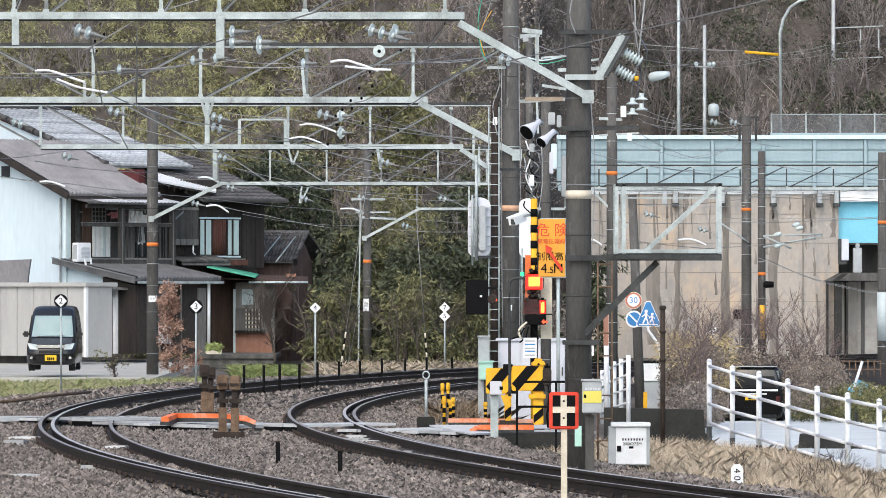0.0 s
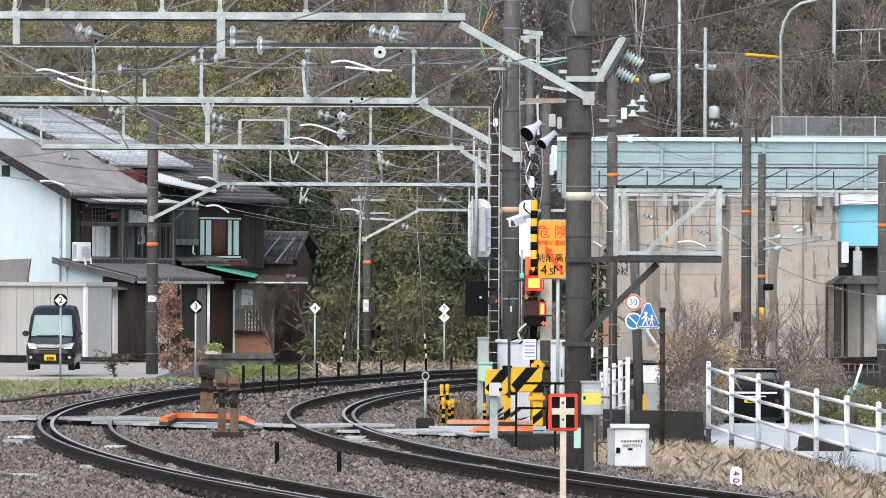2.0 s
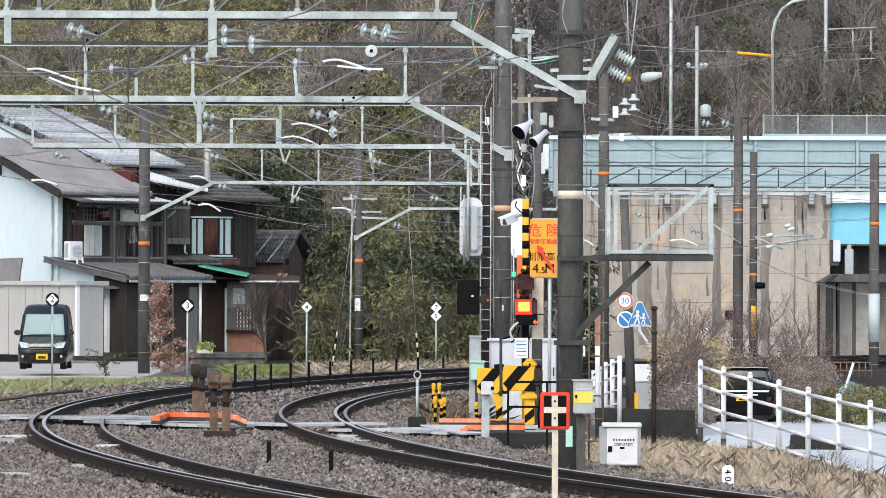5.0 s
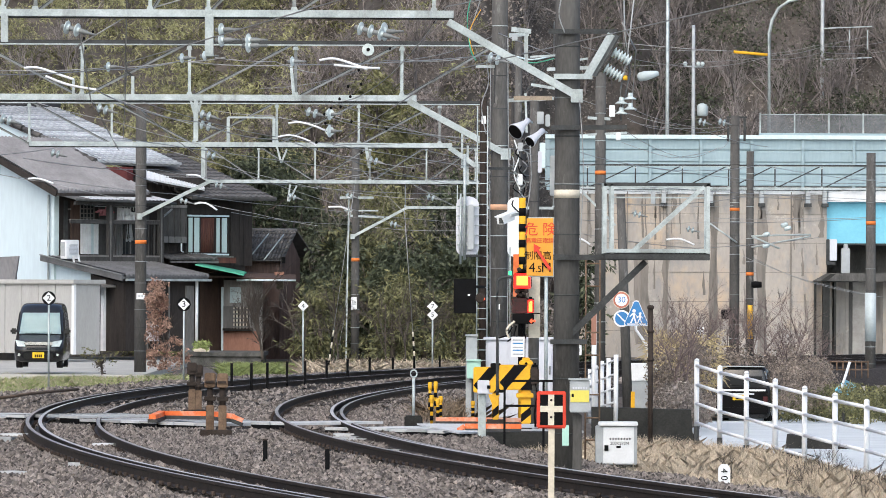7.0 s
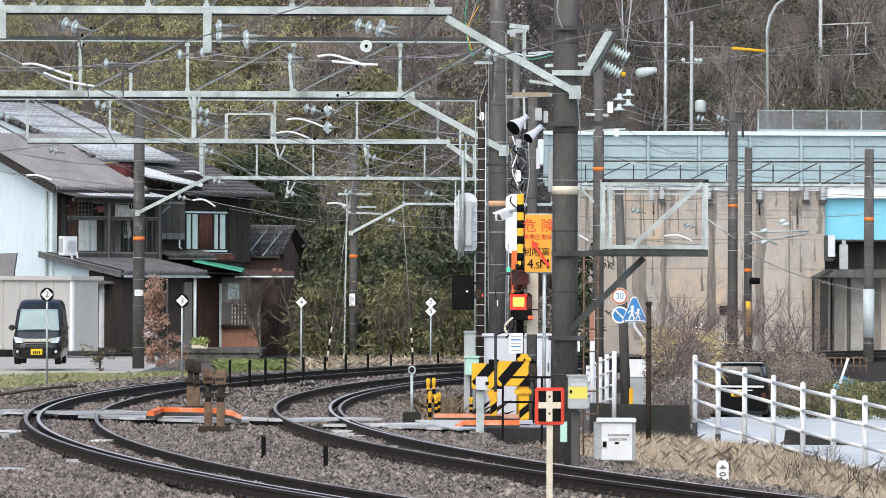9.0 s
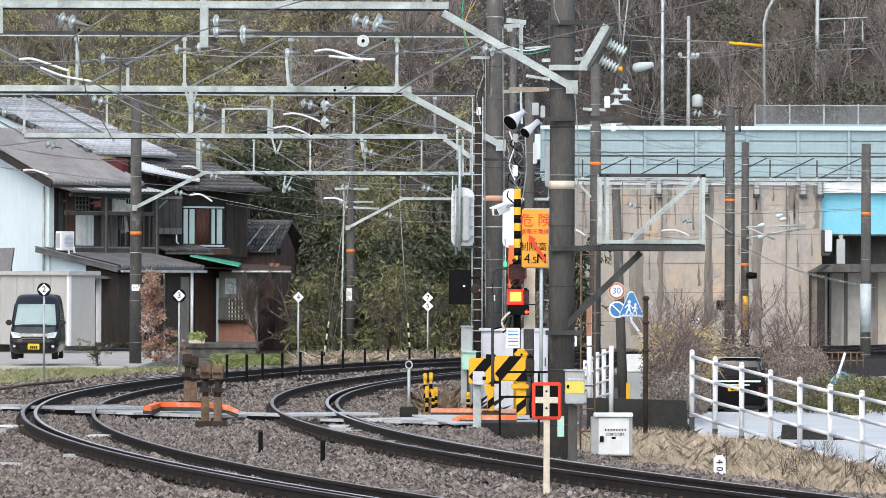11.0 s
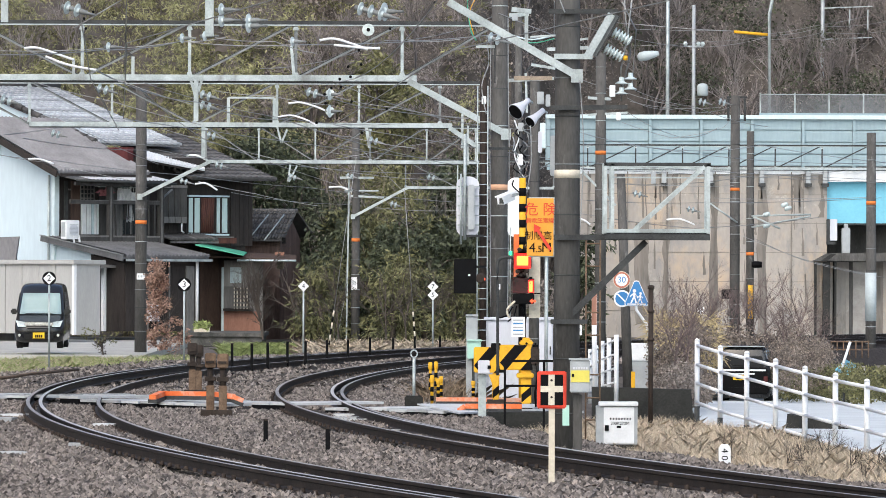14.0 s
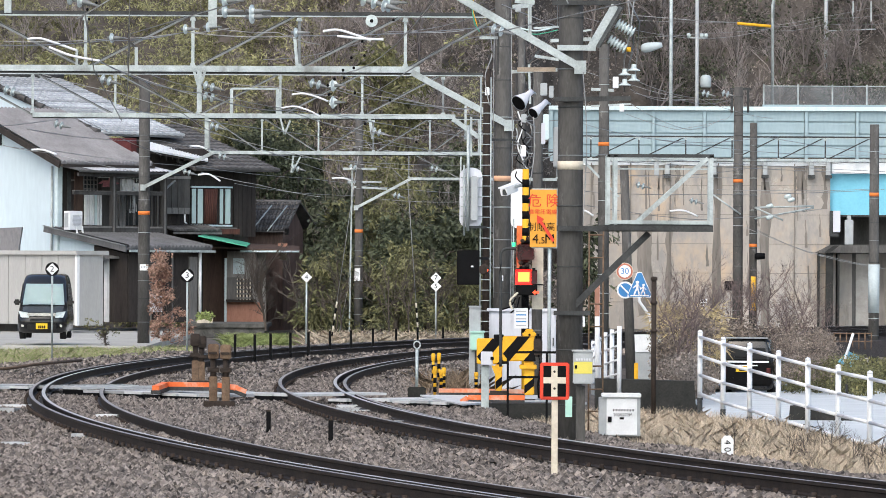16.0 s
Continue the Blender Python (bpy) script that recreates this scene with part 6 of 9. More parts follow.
vp("windscreen", van_skin(1.86, 1.42, 0.97, 1.57, 0.60, 0.53, 0.012), WINDSCREEN, "windscreen with sky reflection in its pale colour")
# Grey skin on the black body carries the bonnet's sky sheen as colour.
vp("bonnet", van_skin(1.86, 1.42, 0.745, 0.94, 0.58, 0.60, 0.010), mat("bonnet_sky_sheen", (0.16, 0.17, 0.175), (0.12, 0.13, 0.135), 0.2, 0.2, 2, 10, 0), "dark bonnet with the sky's sheen in its grey")
vp("grille", box(B(), -0.41, 0.41, -0.055, 0.03, 0.655, 0.745, 0.02), CHROME, "chrome grille bar")
for f in (-1, 1):
    vp("headlight", slab(B(), [(f * 0.37, -0.04, 0.615), (f * 0.60, 0.03, 0.62), (f * 0.67, 0.12, 0.80), (f * 0.40, -0.03, 0.755)], 0.12), PORCELAIN, "clear headlight")
    vp("fog_light", lathe(B(), (f * 0.55, -0.05, 0.38), (0, 1, 0), [(0, 0.04), (0.02, 0.045)], 12), CHROME)
    m_ = vp("mirror", box(B(), f * 0.66, f * 0.86, 0.75, 0.9, 0.97, 1.13, 0.04), CAR_BLACK, "black door mirror")
    for yy in (0.58, 2.85):
        wl = vp("wheel", lathe(B(), (f * 0.49, yy, 0.28), (f, 0, 0), [(0, 0.28), (0.17, 0.28), (0.18, 0.24)], 22), TYRE)
        part("rim", lathe(B(), (f * 0.665, yy, 0.28), (f, 0, 0), [(0, 0.18), (0.01, 0.15), (0.012, 0.02)], 18), CHROME, wl, local=True)
    vp("side_window", slab(B(), [(f * 0.69, 0.95, 1.05), (f * 0.69, 3.1, 1.05), (f * 0.635, 2.9, 1.58), (f * 0.635, 1.4, 1.58)], 0.012 * f, (1, 0, 0)), GLASS_DARK)
vp("lower_intake", box(B(), -0.42, 0.42, -0.045, -0.005, 0.25, 0.42, 0.01), TYRE)
for zz_ in (0.47, 0.52, 0.57):
    vp("intake_bar", box(B(), -0.34, 0.34, -0.05, 0.0, zz_, zz_ + 0.02, 0.004), TYRE)
pl = vp("number_plate", box(B(), -0.165, 0.165, -0.075, -0.045, 0.29, 0.455), PLATE_YELLOW, "yellow plate")
for i in range(4):
    part("plate_bar", box(B(), -0.10 + i * 0.055, -0.06 + i * 0.055, -0.079, -0.075, 0.31, 0.39), BLACK, pl, local=True)
vp("wiper", bar(B(), (-0.42, 0.575, 0.99), (0.35, 0.575, 1.0), 0.015, 0.015), BLACK)

# black car on the road beyond the fence, seen from behind
bc = thing("parked_van", (8.727, 159.091, -1.441), "black compact van seen from behind on the road", "van", "parked vans", rz=-8)
kei_van(bc, 1.475, 3.3, 1.57, CAR_BLACK)
bc.matrix_basis = pose(8.727, 159.091 + 3.3, -1.441, 0, 0, 174)


def bp(name, bm, m, label=""):
    return part(name, bm, m, bc, label, local=True)


bp("rear_window", slab(B(), [(-0.55, 3.285, 1.0), (0.55, 3.285, 1.0), (0.5, 3.26, 1.3), (-0.5, 3.26, 1.3)], 0.03), TINTED)
bp("chrome_strip", box(B(), -0.6, 0.6, 3.28, 3.32, 0.90, 0.95), WHITE)
bp("lamp_strip", box(B(), -0.3, 0.4, 3.29, 3.33, 0.81, 0.84), WHITE)
rp = bp("number_plate", box(B(), -0.05, 0.28, 3.3, 3.33, 0.66, 0.80), PLATE_YELLOW, "yellow plate")
part("plate_bar", box(B(), 0.0, 0.2, 3.33, 3.335, 0.68, 0.75), BLACK, rp, local=True)
bp("tailgate", box(B(), -0.64, 0.64, 3.27, 3.30, 0.45, 0.99, 0.01), BLACK)
bp("bumper", box(B(), -0.68, 0.68, 3.22, 3.36, 0.28, 0.5, 0.04), BLACK)
for f in (-1, 1):
    bp("tail_lamp", box(B(), f * 0.52, f * 0.66, 3.27, 3.31, 0.58, 0.78, 0.02), MAROON)
    bp("wheel", lathe(B(), (f * 0.54, 2.75, 0.28), (f, 0, 0), [(0, 0.28), (0.17, 0.28), (0.18, 0.24)], 20), TYRE)
    bp("wheel", lathe(B(), (f * 0.54, 0.6, 0.28), (f, 0, 0), [(0, 0.28), (0.17, 0.28), (0.18, 0.24)], 20), TYRE)
bp("roof_edge", box(B(), -0.56, 0.56, 3.0, 3.24, 1.545, 1.575, 0.01), CABINET_GREY, "pale roof edge")
bp("wiper_bar", bar(B(), (-0.2, 3.33, 1.02), (0.3, 3.33, 1.06), 0.015, 0.015), BLACK)
# Glints on the van's side and pillar, added as pale and chrome bars.
bp("side_glint", bar(B(), (-0.70, 3.1, 0.5), (-0.70, 3.1, 1.0), 0.04, 0.03), CABINET)
bp("pillar_glint", bar(B(), (-0.66, 3.2, 0.95), (-0.58, 3.15, 1.45), 0.05, 0.05), CHROME)


# ---- white road fence ----
fc = thing("road_fence", (5.0, 90, -0.3), "white painted tubular steel fence along the road", "fence")
posts = [(1255, 640, 755, 110), (1296, 652, 775, 113), (1343, 662, 788, 116), (1394, 675, 802, 118.5), (1446, 688, 818, 121), (1500, 700, 834, 124), (1556, 711, 850, 127), (1615, 724, 868, 130)]
tops = []
for px, py, pb_, s in posts:
    x, y = (px - 784) / s, 10500 / s
    zt, zb = 2.18 - (py - 513) / s, 2.18 - (pb_ - 513) / s
    tops.append(Vector((x, y, zt)))
    part("post", tube(B(), [(x, y, zb), (x, y, zt)], 0.04, 12), WHITE, fc)
    part("post_cap", lathe(B(), (x, y, zt), (0, 0, 1), [(0, 0.043), (0.03, 0.036), (0.045, 0.01)], 12), WHITE, fc)
    part("sleeve", tube(B(), [(x, y, zb - 0.45), (x, y, zb)], 0.043, 12), GALV_DARK, fc, "bare grey post sleeve")
for k in range(4):
    for a, b in zip(tops, tops[1:]):
        dz = Vector((0, -0.05, -0.07 - 0.305 * k))
        part("rail", tube(B(), [a + dz, b + dz], 0.027, 10), WHITE, fc)
        part("bolt", tube(B(), [a + dz + Vector((0, -0.05, 0)), a + dz + Vector((0, 0.02, 0))], 0.012, 6), BLACK, fc)
# continuation of the fence on the far side of the crossing
fc2 = thing("road_fence", (3.0, 102, -0.3), "white painted steel fence beside the crossing road", "fence")
p2 = [(1066, 655, 722, 96), (1076, 648, 722, 98), (1087, 640, 722, 100), (1099, 635, 722, 102), (1112, 629, 722, 104)]
tops = []
for px, py, pb_, s in p2:
    x, y = (px - 784) / s, 10500 / s
    tops.append(Vector((x, y, 2.18 - (py - 513) / s)))
    part("post", tube(B(), [(x, y, 2.18 - (pb_ - 513) / s - 0.3), (x, y, 2.18 - (py - 513) / s)], 0.04, 12), WHITE, fc2)
for k in range(4):
    part("rail", tube(B(), [t + Vector((0, -0.05, -0.08 - 0.24 * k)) for t in tops], 0.02, 8), WHITE, fc2)
part("tall_post", tube(B(), [(2.89, 105, -0.3), (2.89, 105, 1.73)], 0.045, 10), WHITE, fc2)
part("reflector_strip", box(B(), 2.826, 2.915, 104.478 - 0.05, 104.478, 1.195, 1.752), TIN_RED, fc2, "faded orange reflector strip")

# roadside block, small kiosk, poles and signs
bm = B()
slab(bm, [(5.397, 90.517, -0.398), (5.44, 90.517, -0.018), (6.974, 89.744, -0.324), (6.974, 89.744, -0.837)], 0.3, (0.3, 1, 0))
solid("concrete_block", bm, CONCRETE_DARK, "dark mossy concrete kerb wall in the road", "kerb", kind="structure")
kk = thing("utility_locker", (5.081, 141.892, -0.95), "white and grey roadside locker beyond the low wall", "locker")
part("body", box(B(), 4.622, 5.243, 141.892, 141.892 + 0.5, -0.95, -0.009, 0.01), CABINET_GREY, kk)
part("top", box(B(), 4.595, 5.27, 141.892 - 0.03, 141.892 + 0.52, -0.009, 0.41, 0.01), WHITE, kk)
part("glass_side", box(B(), 5.351, 5.486, 141.892, 141.892 + 0.4, -0.95, 0.396, 0.01), PALE_BLUE, kk)
dp = thing("leaning_pole", (4.68, 140, -0.95), "dark leaning utility pole beside the crossing road", "pole")
part("shaft", tube(B(), [(4.667, 140, -1.0), (4.467, 140, 4.42)], 0.12, 16, 0.10), CONCRETE_POLE, dp)
part("yellow_guard", box(B(), 4.689, 4.781, 139.073 - 0.16, 139.073 - 0.14, -0.95, -0.217), YELLOW, dp)
rp_ = thing("rusty_post", (3.473, 93.75, 0.287), "thin rusty iron post with clamps by the low wall", "post")
part("shaft", tube(B(), [(3.473, 93.75, -0.4), (3.473, 93.75, 1.93)], 0.04, 10), RUST_DARK, rp_)
for py in (548, 590, 640):
    part("clamp", tube(B(), [(3.473, 93.75, 6.76 - py / 112), (3.473, 93.75, 6.76 - py / 112 + 0.05)], 0.055, 10), RUST_DARK, rp_)
gp = thing("guard_mesh_frame", (2.273, 82.031, -0.062), "thin rusty ladder frame beside the meter box", "frame")
for px in (1058, 1083):
    part("upright", tube(B(), [((px - 784) / 128, 82.031, -0.4), ((px - 784) / 128, 82.031, 2.633)], 0.012, 6), RUST, gp)
for py in (468, 508, 590, 630, 700, 741, 780, 818):
    part("rung", tube(B(), [(2.141, 82.031, 6.188 - py / 128), (2.336, 82.031, 6.188 - py / 128)], 0.012, 6), RUST, gp)

rs = thing("road_signs", (4.753, 136.364, 0.531), "group of road signs: speed limit thirty, no parking and school crossing", "road sign")
part("sign_pole", tube(B(), [(5.039, 136.364, 0.531), (4.948, 136.364, 0.92), (4.714, 136.364, 1.245), (4.662, 136.364, 1.894)], 0.035, 10), WHITE, rs)
part("speed_rim", disc(B(), (4.36, 135.842, 1.934), 0.198, 0.012), CREAM, rs)
part("speed_disc", disc(B(), (4.36, 135.834, 1.934), 0.185, 0.02), mat("faded_sign_red", (0.52, 0.20, 0.14), (0.42, 0.15, 0.10), 0.6), rs, "red-ringed speed limit disc")
part("speed_face", disc(B(), (4.36, 135.834 - 0.006, 1.934), 0.143, 0.006), WHITE, rs)
text("30", 0.195, (4.36, 135.834 - 0.011, 1.934), SIGN_BLUE, rs)
part("parking_rim", disc(B(), (4.373, 135.834, 1.507), 0.195, 0.02), WHITE, rs)
part("parking_disc", disc(B(), (4.373, 135.834 - 0.006, 1.507), 0.156, 0.006), SIGN_BLUE, rs, "blue no parking disc")
part("parking_slash", bar(B(), (4.269, 135.834 - 0.009, 1.611), (4.476, 135.834 - 0.009, 1.404), 0.004, 0.035), WHITE, rs)
def sign_face(name, grow, off, material, label=""):
    """The five-sided board with rounded corners, grown or shrunk about its middle."""
    cx_, cz_ = 4.683, 1.55
    pts = []
    for ang, rad in ((98, 0.37), (90, 0.378), (82, 0.37), (-26, 0.30), (-31, 0.322), (-40, 0.326), (-140, 0.326), (-149, 0.322), (-154, 0.30)):
        pts.append((cx_ + grow * rad * math.cos(radians(ang)), 135.309 - off, cz_ + grow * rad * math.sin(radians(ang))))
    return part(name, slab(B(), pts, 0.008), material, rs, label)


sign_face("board_rim", 1.0, 0.0, WHITE)
sign_face("crossing_board", 0.93, 0.009, SIGN_BLUE, "blue five-sided crossing board")
part("board_stripe", box(B(), 4.47, 4.90, 135.309 - 0.015, 135.309 - 0.009, 1.372, 1.398), WHITE, rs)
for cx_, k_ in ((4.625, 1.0), (4.765, 0.78)):
    yq = 135.309 - 0.016
    bm = B()
    for pts in (((-0.02, 0.12), (0.03, 0.12), (0.035, 0.24), (-0.02, 0.24)), ((-0.03, 0.13), (0.01, 0.13), (-0.05, 0.0), (-0.085, 0.005)), ((0.0, 0.13), (0.03, 0.13), (0.075, 0.005), (0.035, 0.0)), ((-0.02, 0.235), (-0.01, 0.2), (-0.085, 0.14), (-0.1, 0.16)), ((0.02, 0.235), (0.03, 0.2), (0.095, 0.15), (0.08, 0.135))):
        slab(bm, [(cx_ + a * k_, yq, 1.405 + b * k_) for a, b in pts], 0.005)
    part("pictogram", bm, WHITE, rs)
    part("pictogram_head", disc(B(), (cx_ + 0.008, yq, 1.405 + 0.282 * k_), 0.04 * k_, 0.005, 14), WHITE, rs)


# ---- diamond marker posts ----
def diamond(px, py, base, s, marks, label):
    x, y = (px - 784) / s, 10500 / s
    z = 2.18 - (py - 513) / s
    t = thing("marker_post", (x, y, 2.18 - (base - 513) / s), label, "marker post", "diamond marker posts")
    part("post", tube(B(), [(x, y, 2.18 - (base - 513) / s - 0.2), (x, y, z - 0.05)], 0.025, 10), GALV, t)
    for i, mk in enumerate(marks):
        zc = z - i * 15.0 / s
        r = (12.0 if s > 68 else 9.0) / s
        rim = r * 1.08
        part("plate", disc(B(), (x, y - 0.03, zc), rim * 0.94, 0.012, 24) if s > 68 else slab(B(), [(x - rim, y - 0.03, zc), (x, y - 0.03, zc - rim), (x + rim, y - 0.03, zc), (x, y - 0.03, zc + rim)], 0.01), BLACK if s > 68 else WHITE, t)
        part("face", slab(B(), [(x - r * 0.88, y - 0.035, zc), (x, y - 0.035, zc - r * 0.88), (x + r * 0.88, y - 0.035, zc), (x, y - 0.035, zc + r * 0.88)], 0.004), WHITE, t)
        text(mk, 1.25 * r, (x, y - 0.038, zc), BLACK, t)
    return t


diamond(108, 533, 678, 72, ["2"], "thin grey post with diamond plate numbered two")
diamond(347, 543, 672, 70, ["3"], "thin grey post with diamond plate numbered three")
diamond(558, 545, 665, 64, ["4"], "thin pale post with diamond plate numbered four")
diamond(787, 545, 652, 60, ["7", "5"], "thin pale post with two diamond plates")


# ---- rusty point indicators between the tracks ----
def point_stand(px, base, top, s, label, head=True):
    x, y = (px - 784) / s, 10500 / s
    z0, z1 = 2.18 - (base - 513) / s, 2.18 - (top - 513) / s
    t = thing("rusty_signal_stand", (x, y, z0), label, "track device", "rusty track devices")
    hh = z1 - z0
    part("timber_post", box(B(), -0.062, 0.062, -0.06, 0.06, -0.1, hh * 0.45, 0.01), RUST, t, local=True)
    part("neck", tube(B(), [(0, 0, hh * 0.4), (0, 0, hh * 0.8)], 0.05, 10), RUST_DARK, t, local=True)
    part("joint", box(B(), -0.09, 0.09, -0.07, 0.07, hh * 0.52, hh * 0.6, 0.01), RUST_DARK, t, local=True)
    part("head", box(B(), -0.085, 0.085, -0.12, 0.1, hh * 0.75, hh, 0.015), RUST if head else RUST_DARK, t, local=True)
    part("window", box(B(), -0.07, 0.06, -0.15, -0.138, hh * 0.83, hh * 0.87), RUST_DARK, t, local=True)
    part("base", box(B(), -0.15, 0.15, -0.12, 0.12, -0.12, 0.03, 0.01), RUST_DARK, t, local=True)


point_stand(394, 768, 664, 113, "rusty iron point indicator on a timber post")
point_stand(416, 768, 665, 113.5, "rusty iron point indicator on a timber post")
point_stand(362, 732, 646, 100, "dark rusty point lantern on a timber post", False)
point_stand(373, 732, 650, 99, "dark rusty point lantern on a timber post", False)

rg = thing("ring_post", (-0.28, 98.131, -0.054), "pale post with a small ring head on a dark foot", "post")
part("post", tube(B(), [(-0.28, 98.131, -0.054), (-0.28, 98.131, 0.694)], 0.025, 10), GALV, rg)
bm = B()
tube(bm, [(-0.28 + 0.055 * math.cos(a), 98.131, 0.769 + 0.06 * math.sin(a)) for a in np.linspace(0, 2 * math.pi, 16)], 0.014, 6)
part("ring", bm, GALV, rg)
part("foot", box(B(), -0.43, -0.131, 98.131 - 0.1, 98.131 + 0.15, -0.25, 0.077, 0.02), CONCRETE_DARK, rg)

# short dark posts beside the outer track and in the ballast
for px, base, top, s in ((432, 695, 648, 80), (467, 695, 648, 79), (495, 692, 646, 78), (530, 690, 644, 76), (562, 686, 643, 75), (600, 684, 641, 73), (637, 680, 640, 71), (676, 676, 636, 69), (717, 672, 636, 67), (755, 670, 634, 65), (800, 668, 633, 63), (492, 812, 783, 131), (602, 832, 798, 138), (1088, 905, 880, 158)):
    x, y = (px - 784) / s, 10500 / s
    z0, z1 = 2.18 - (base - 513) / s, 2.18 - (top - 513) / s
    t = thing("trackside_post", (x, y, z0), "short dark square post standing in the ballast", "post", "short trackside posts")
    part("post", box(B(), -0.03, 0.03, -0.03, 0.03, -0.1, z1 - z0, 0.005), BLACK, t, local=True)
    part("post_top", box(B(), -0.036, 0.036, -0.036, 0.036, z1 - z0, z1 - z0 + 0.02), RUST_DARK, t, local=True)
# slanting striped guy guards
for (xa, ya), (xb, yb), s in (((600, 655), (612, 588), 60), ((757, 640), (752, 590), 60)):
    t = thing("guy_wire", ((xa - 784) / s, 10500 / s, 2.18 - (ya - 513) / s), "stay wire with cream and black striped guard", "stay wire", "stay wires")
    a, b = Vector(((xa - 784) / s, 10500 / s, 2.18 - (ya - 513) / s - 0.3)), Vector(((xb - 784) / s, 10500 / s, 2.18 - (yb - 513) / s))
    for i in range(8):
        part("guard_section", tube(B(), [a.lerp(b, i / 8), a.lerp(b, (i + 1) / 8)], 0.026, 8), CREAM if i % 2 else BLACK, t)
    part("wire", tube(B(), [b, b + (b - a) * 3.2], 0.012, 6), WIRE, t)

# small plates on the poles
for px, py, s, w, h in ((271, 529, 60, 15, 11), (648, 540, 52, 10, 22), (640, 352, 52, 12, 4), (1043, 621, 120, 15, 18), (903, 545, 92, 6, 10)):
    t = thing("pole_plate", ((px - 784) / s, 10500 / s - 0.2, 2.18 - (py - 513) / s), "small white plate strapped to the pole", "plate", "plates on the poles")
    part("plate", box(B(), -w / s / 2, w / s / 2, -0.02, 0.0, -h / s / 2, h / s / 2, 0.005), WHITE, t, local=True)
    for k in range(4):
        part("print_bar", box(B(), -w / s * 0.35 + k * w / s * 0.18, -w / s * 0.25 + k * w / s * 0.18, -0.024, -0.02, -h / s * 0.15, h / s * 0.2), CABINET_GREY, t, local=True)

pipe = B()
tube(pipe, [(-9.174, 114.13, -0.027), (-8.267, 116.667, 0.013), (-8.057, 119.318, 0.032), (-7.429, 125, 0.025)], 0.03, 8)
solid("signal_wire_pipe", pipe, RUST, "thin rusty pipe lying beside the outer track", "pipe")


# ---- noise barrier panels, bridge and far poles ----
XL = 4.467
bt = thing("sound_barrier", (12, 232.9, 6.247), "pale blue ribbed barrier panels between steel posts", "barrier")
k = 0
x = 4.578
while x < 22:
    part("panel_post", box(B(), x - 0.06, x + 0.06, 232.82, 232.99, 6.069, 8.113), BLUE_PANEL, bt)
    for j in range(4):
        z0 = 6.247 + j * 0.47
        part("panel", box(B(), x + 0.07, x + 1.93, 232.92, 232.995, z0 + 0.02, z0 + 0.45, 0.01), BLUE_PANEL, bt)
    x += 2.0
part("coping", box(B(), 4.467, 24, 232.75, 233.4, 8.091, 8.247), PALE_BLUE, bt, "pale coping")
bm = B()
box(bm, 12.867, 24, 233.0, 233.3, 8.158, 8.336)
solid("upper_parapet", bm, BLUE_PANEL, "pale blue raised parapet", "parapet", kind="structure")
bm = B()
box(bm, 4.467, 34, 233.45, 244, 6.913, 7.58)
solid("highway_deck", bm, CONCRETE, "concrete deck of the raised highway", "road", kind="structure")
wf = thing("mesh_fence", (15.133, 233, 8.247), "grey steel mesh fence on the parapet", "fence")
x = 12.911
MESH = mat("fence_mesh", (0.22, 0.23, 0.24), (0.16, 0.17, 0.18), 0.6, 0.3, 4, 30, 0)
while x < 20:
    part("post", box(B(), x - 0.03, x + 0.03, 233.1, 233.16, 8.247, 9.136), GALV, wf)
    bm = B()
    for i in range(34):
        bar(bm, (x + i * 0.04, 233.13, 8.27), (x + i * 0.04, 233.13, 9.09), 0.012, 0.012)
    for i in range(20):
        bar(bm, (x, 233.135, 8.29 + i * 0.04), (x + 1.35, 233.135, 8.29 + i * 0.04), 0.012, 0.012)
    part("mesh_panel", bm, MESH, wf)
    x += 1.35
for py in (203, 238):
    part("rail", tube(B(), [(12.911, 233.12, 13.58 - py / 45), (20, 233.12, 13.58 - py / 45)], 0.02 if py in (203, 238) else 0.01, 5), GALV if py == 203 else MESH, wf)
# water stains and scuppers on the wall
for px, w, top, bot in ((1286, 15, 345, 640), (1371, 17, 372, 645), (1158, 26, 430, 610), (1200, 10, 440, 600), (1434, 16, 342, 388), (1318, 8, 336, 470), (1215, 8, 336, 380), (1476, 8, 336, 420)):
    bm = B()
    n = 9
    pts = []
    rnd = random.Random(px)
    for i in range(n):
        pts.append((px - w / 2 + rnd.uniform(-3, 3), top + (bot - top) * i / (n - 1)))
    for i in reversed(range(n)):
        pts.append((px + w / 2 + rnd.uniform(-3, 3), top + (bot - top) * i / (n - 1)))
    slab(bm, [((a - 784) / 45.1, 10500 / 45.1 + 0.505, 2.18 - (b - 513) / 45.1) for a, b in pts], 0.02)
    solid("water_stain", bm, STAIN, "dark water stain running down the wall", "stain", kind="structure")
for px in (1195, 1368, 1450, 1480, 1278):
    t = thing("drain_pipe", ((px - 784) / 45, 233.2, 5.469), "short dark drain pipe under the barrier", "drain pipe", "drain pipes")
    part("pipe", box(B(), (px - 788) / 45, (px - 780) / 45, 233.0, 233.3, 5.447, 6.158, 0.02), CABINET_GREY, t)
    part("outlet", box(B(), (px - 790) / 45, (px - 778) / 45, 232.95, 233.3, 5.447, 5.58), GALV_DARK, t)
bm = B()
for i, px in enumerate((1060, 1130, 1200, 1285, 1350, 1420)):
    box(bm, (px - 784) / 45, (px - 784) / 45 + 0.04, 233.27, 233.35, -2, 6.024)
solid("wall_joints", bm, STAIN, "narrow vertical joints of the retaining wall", "wall joint", kind="structure")
rnd = random.Random(88)
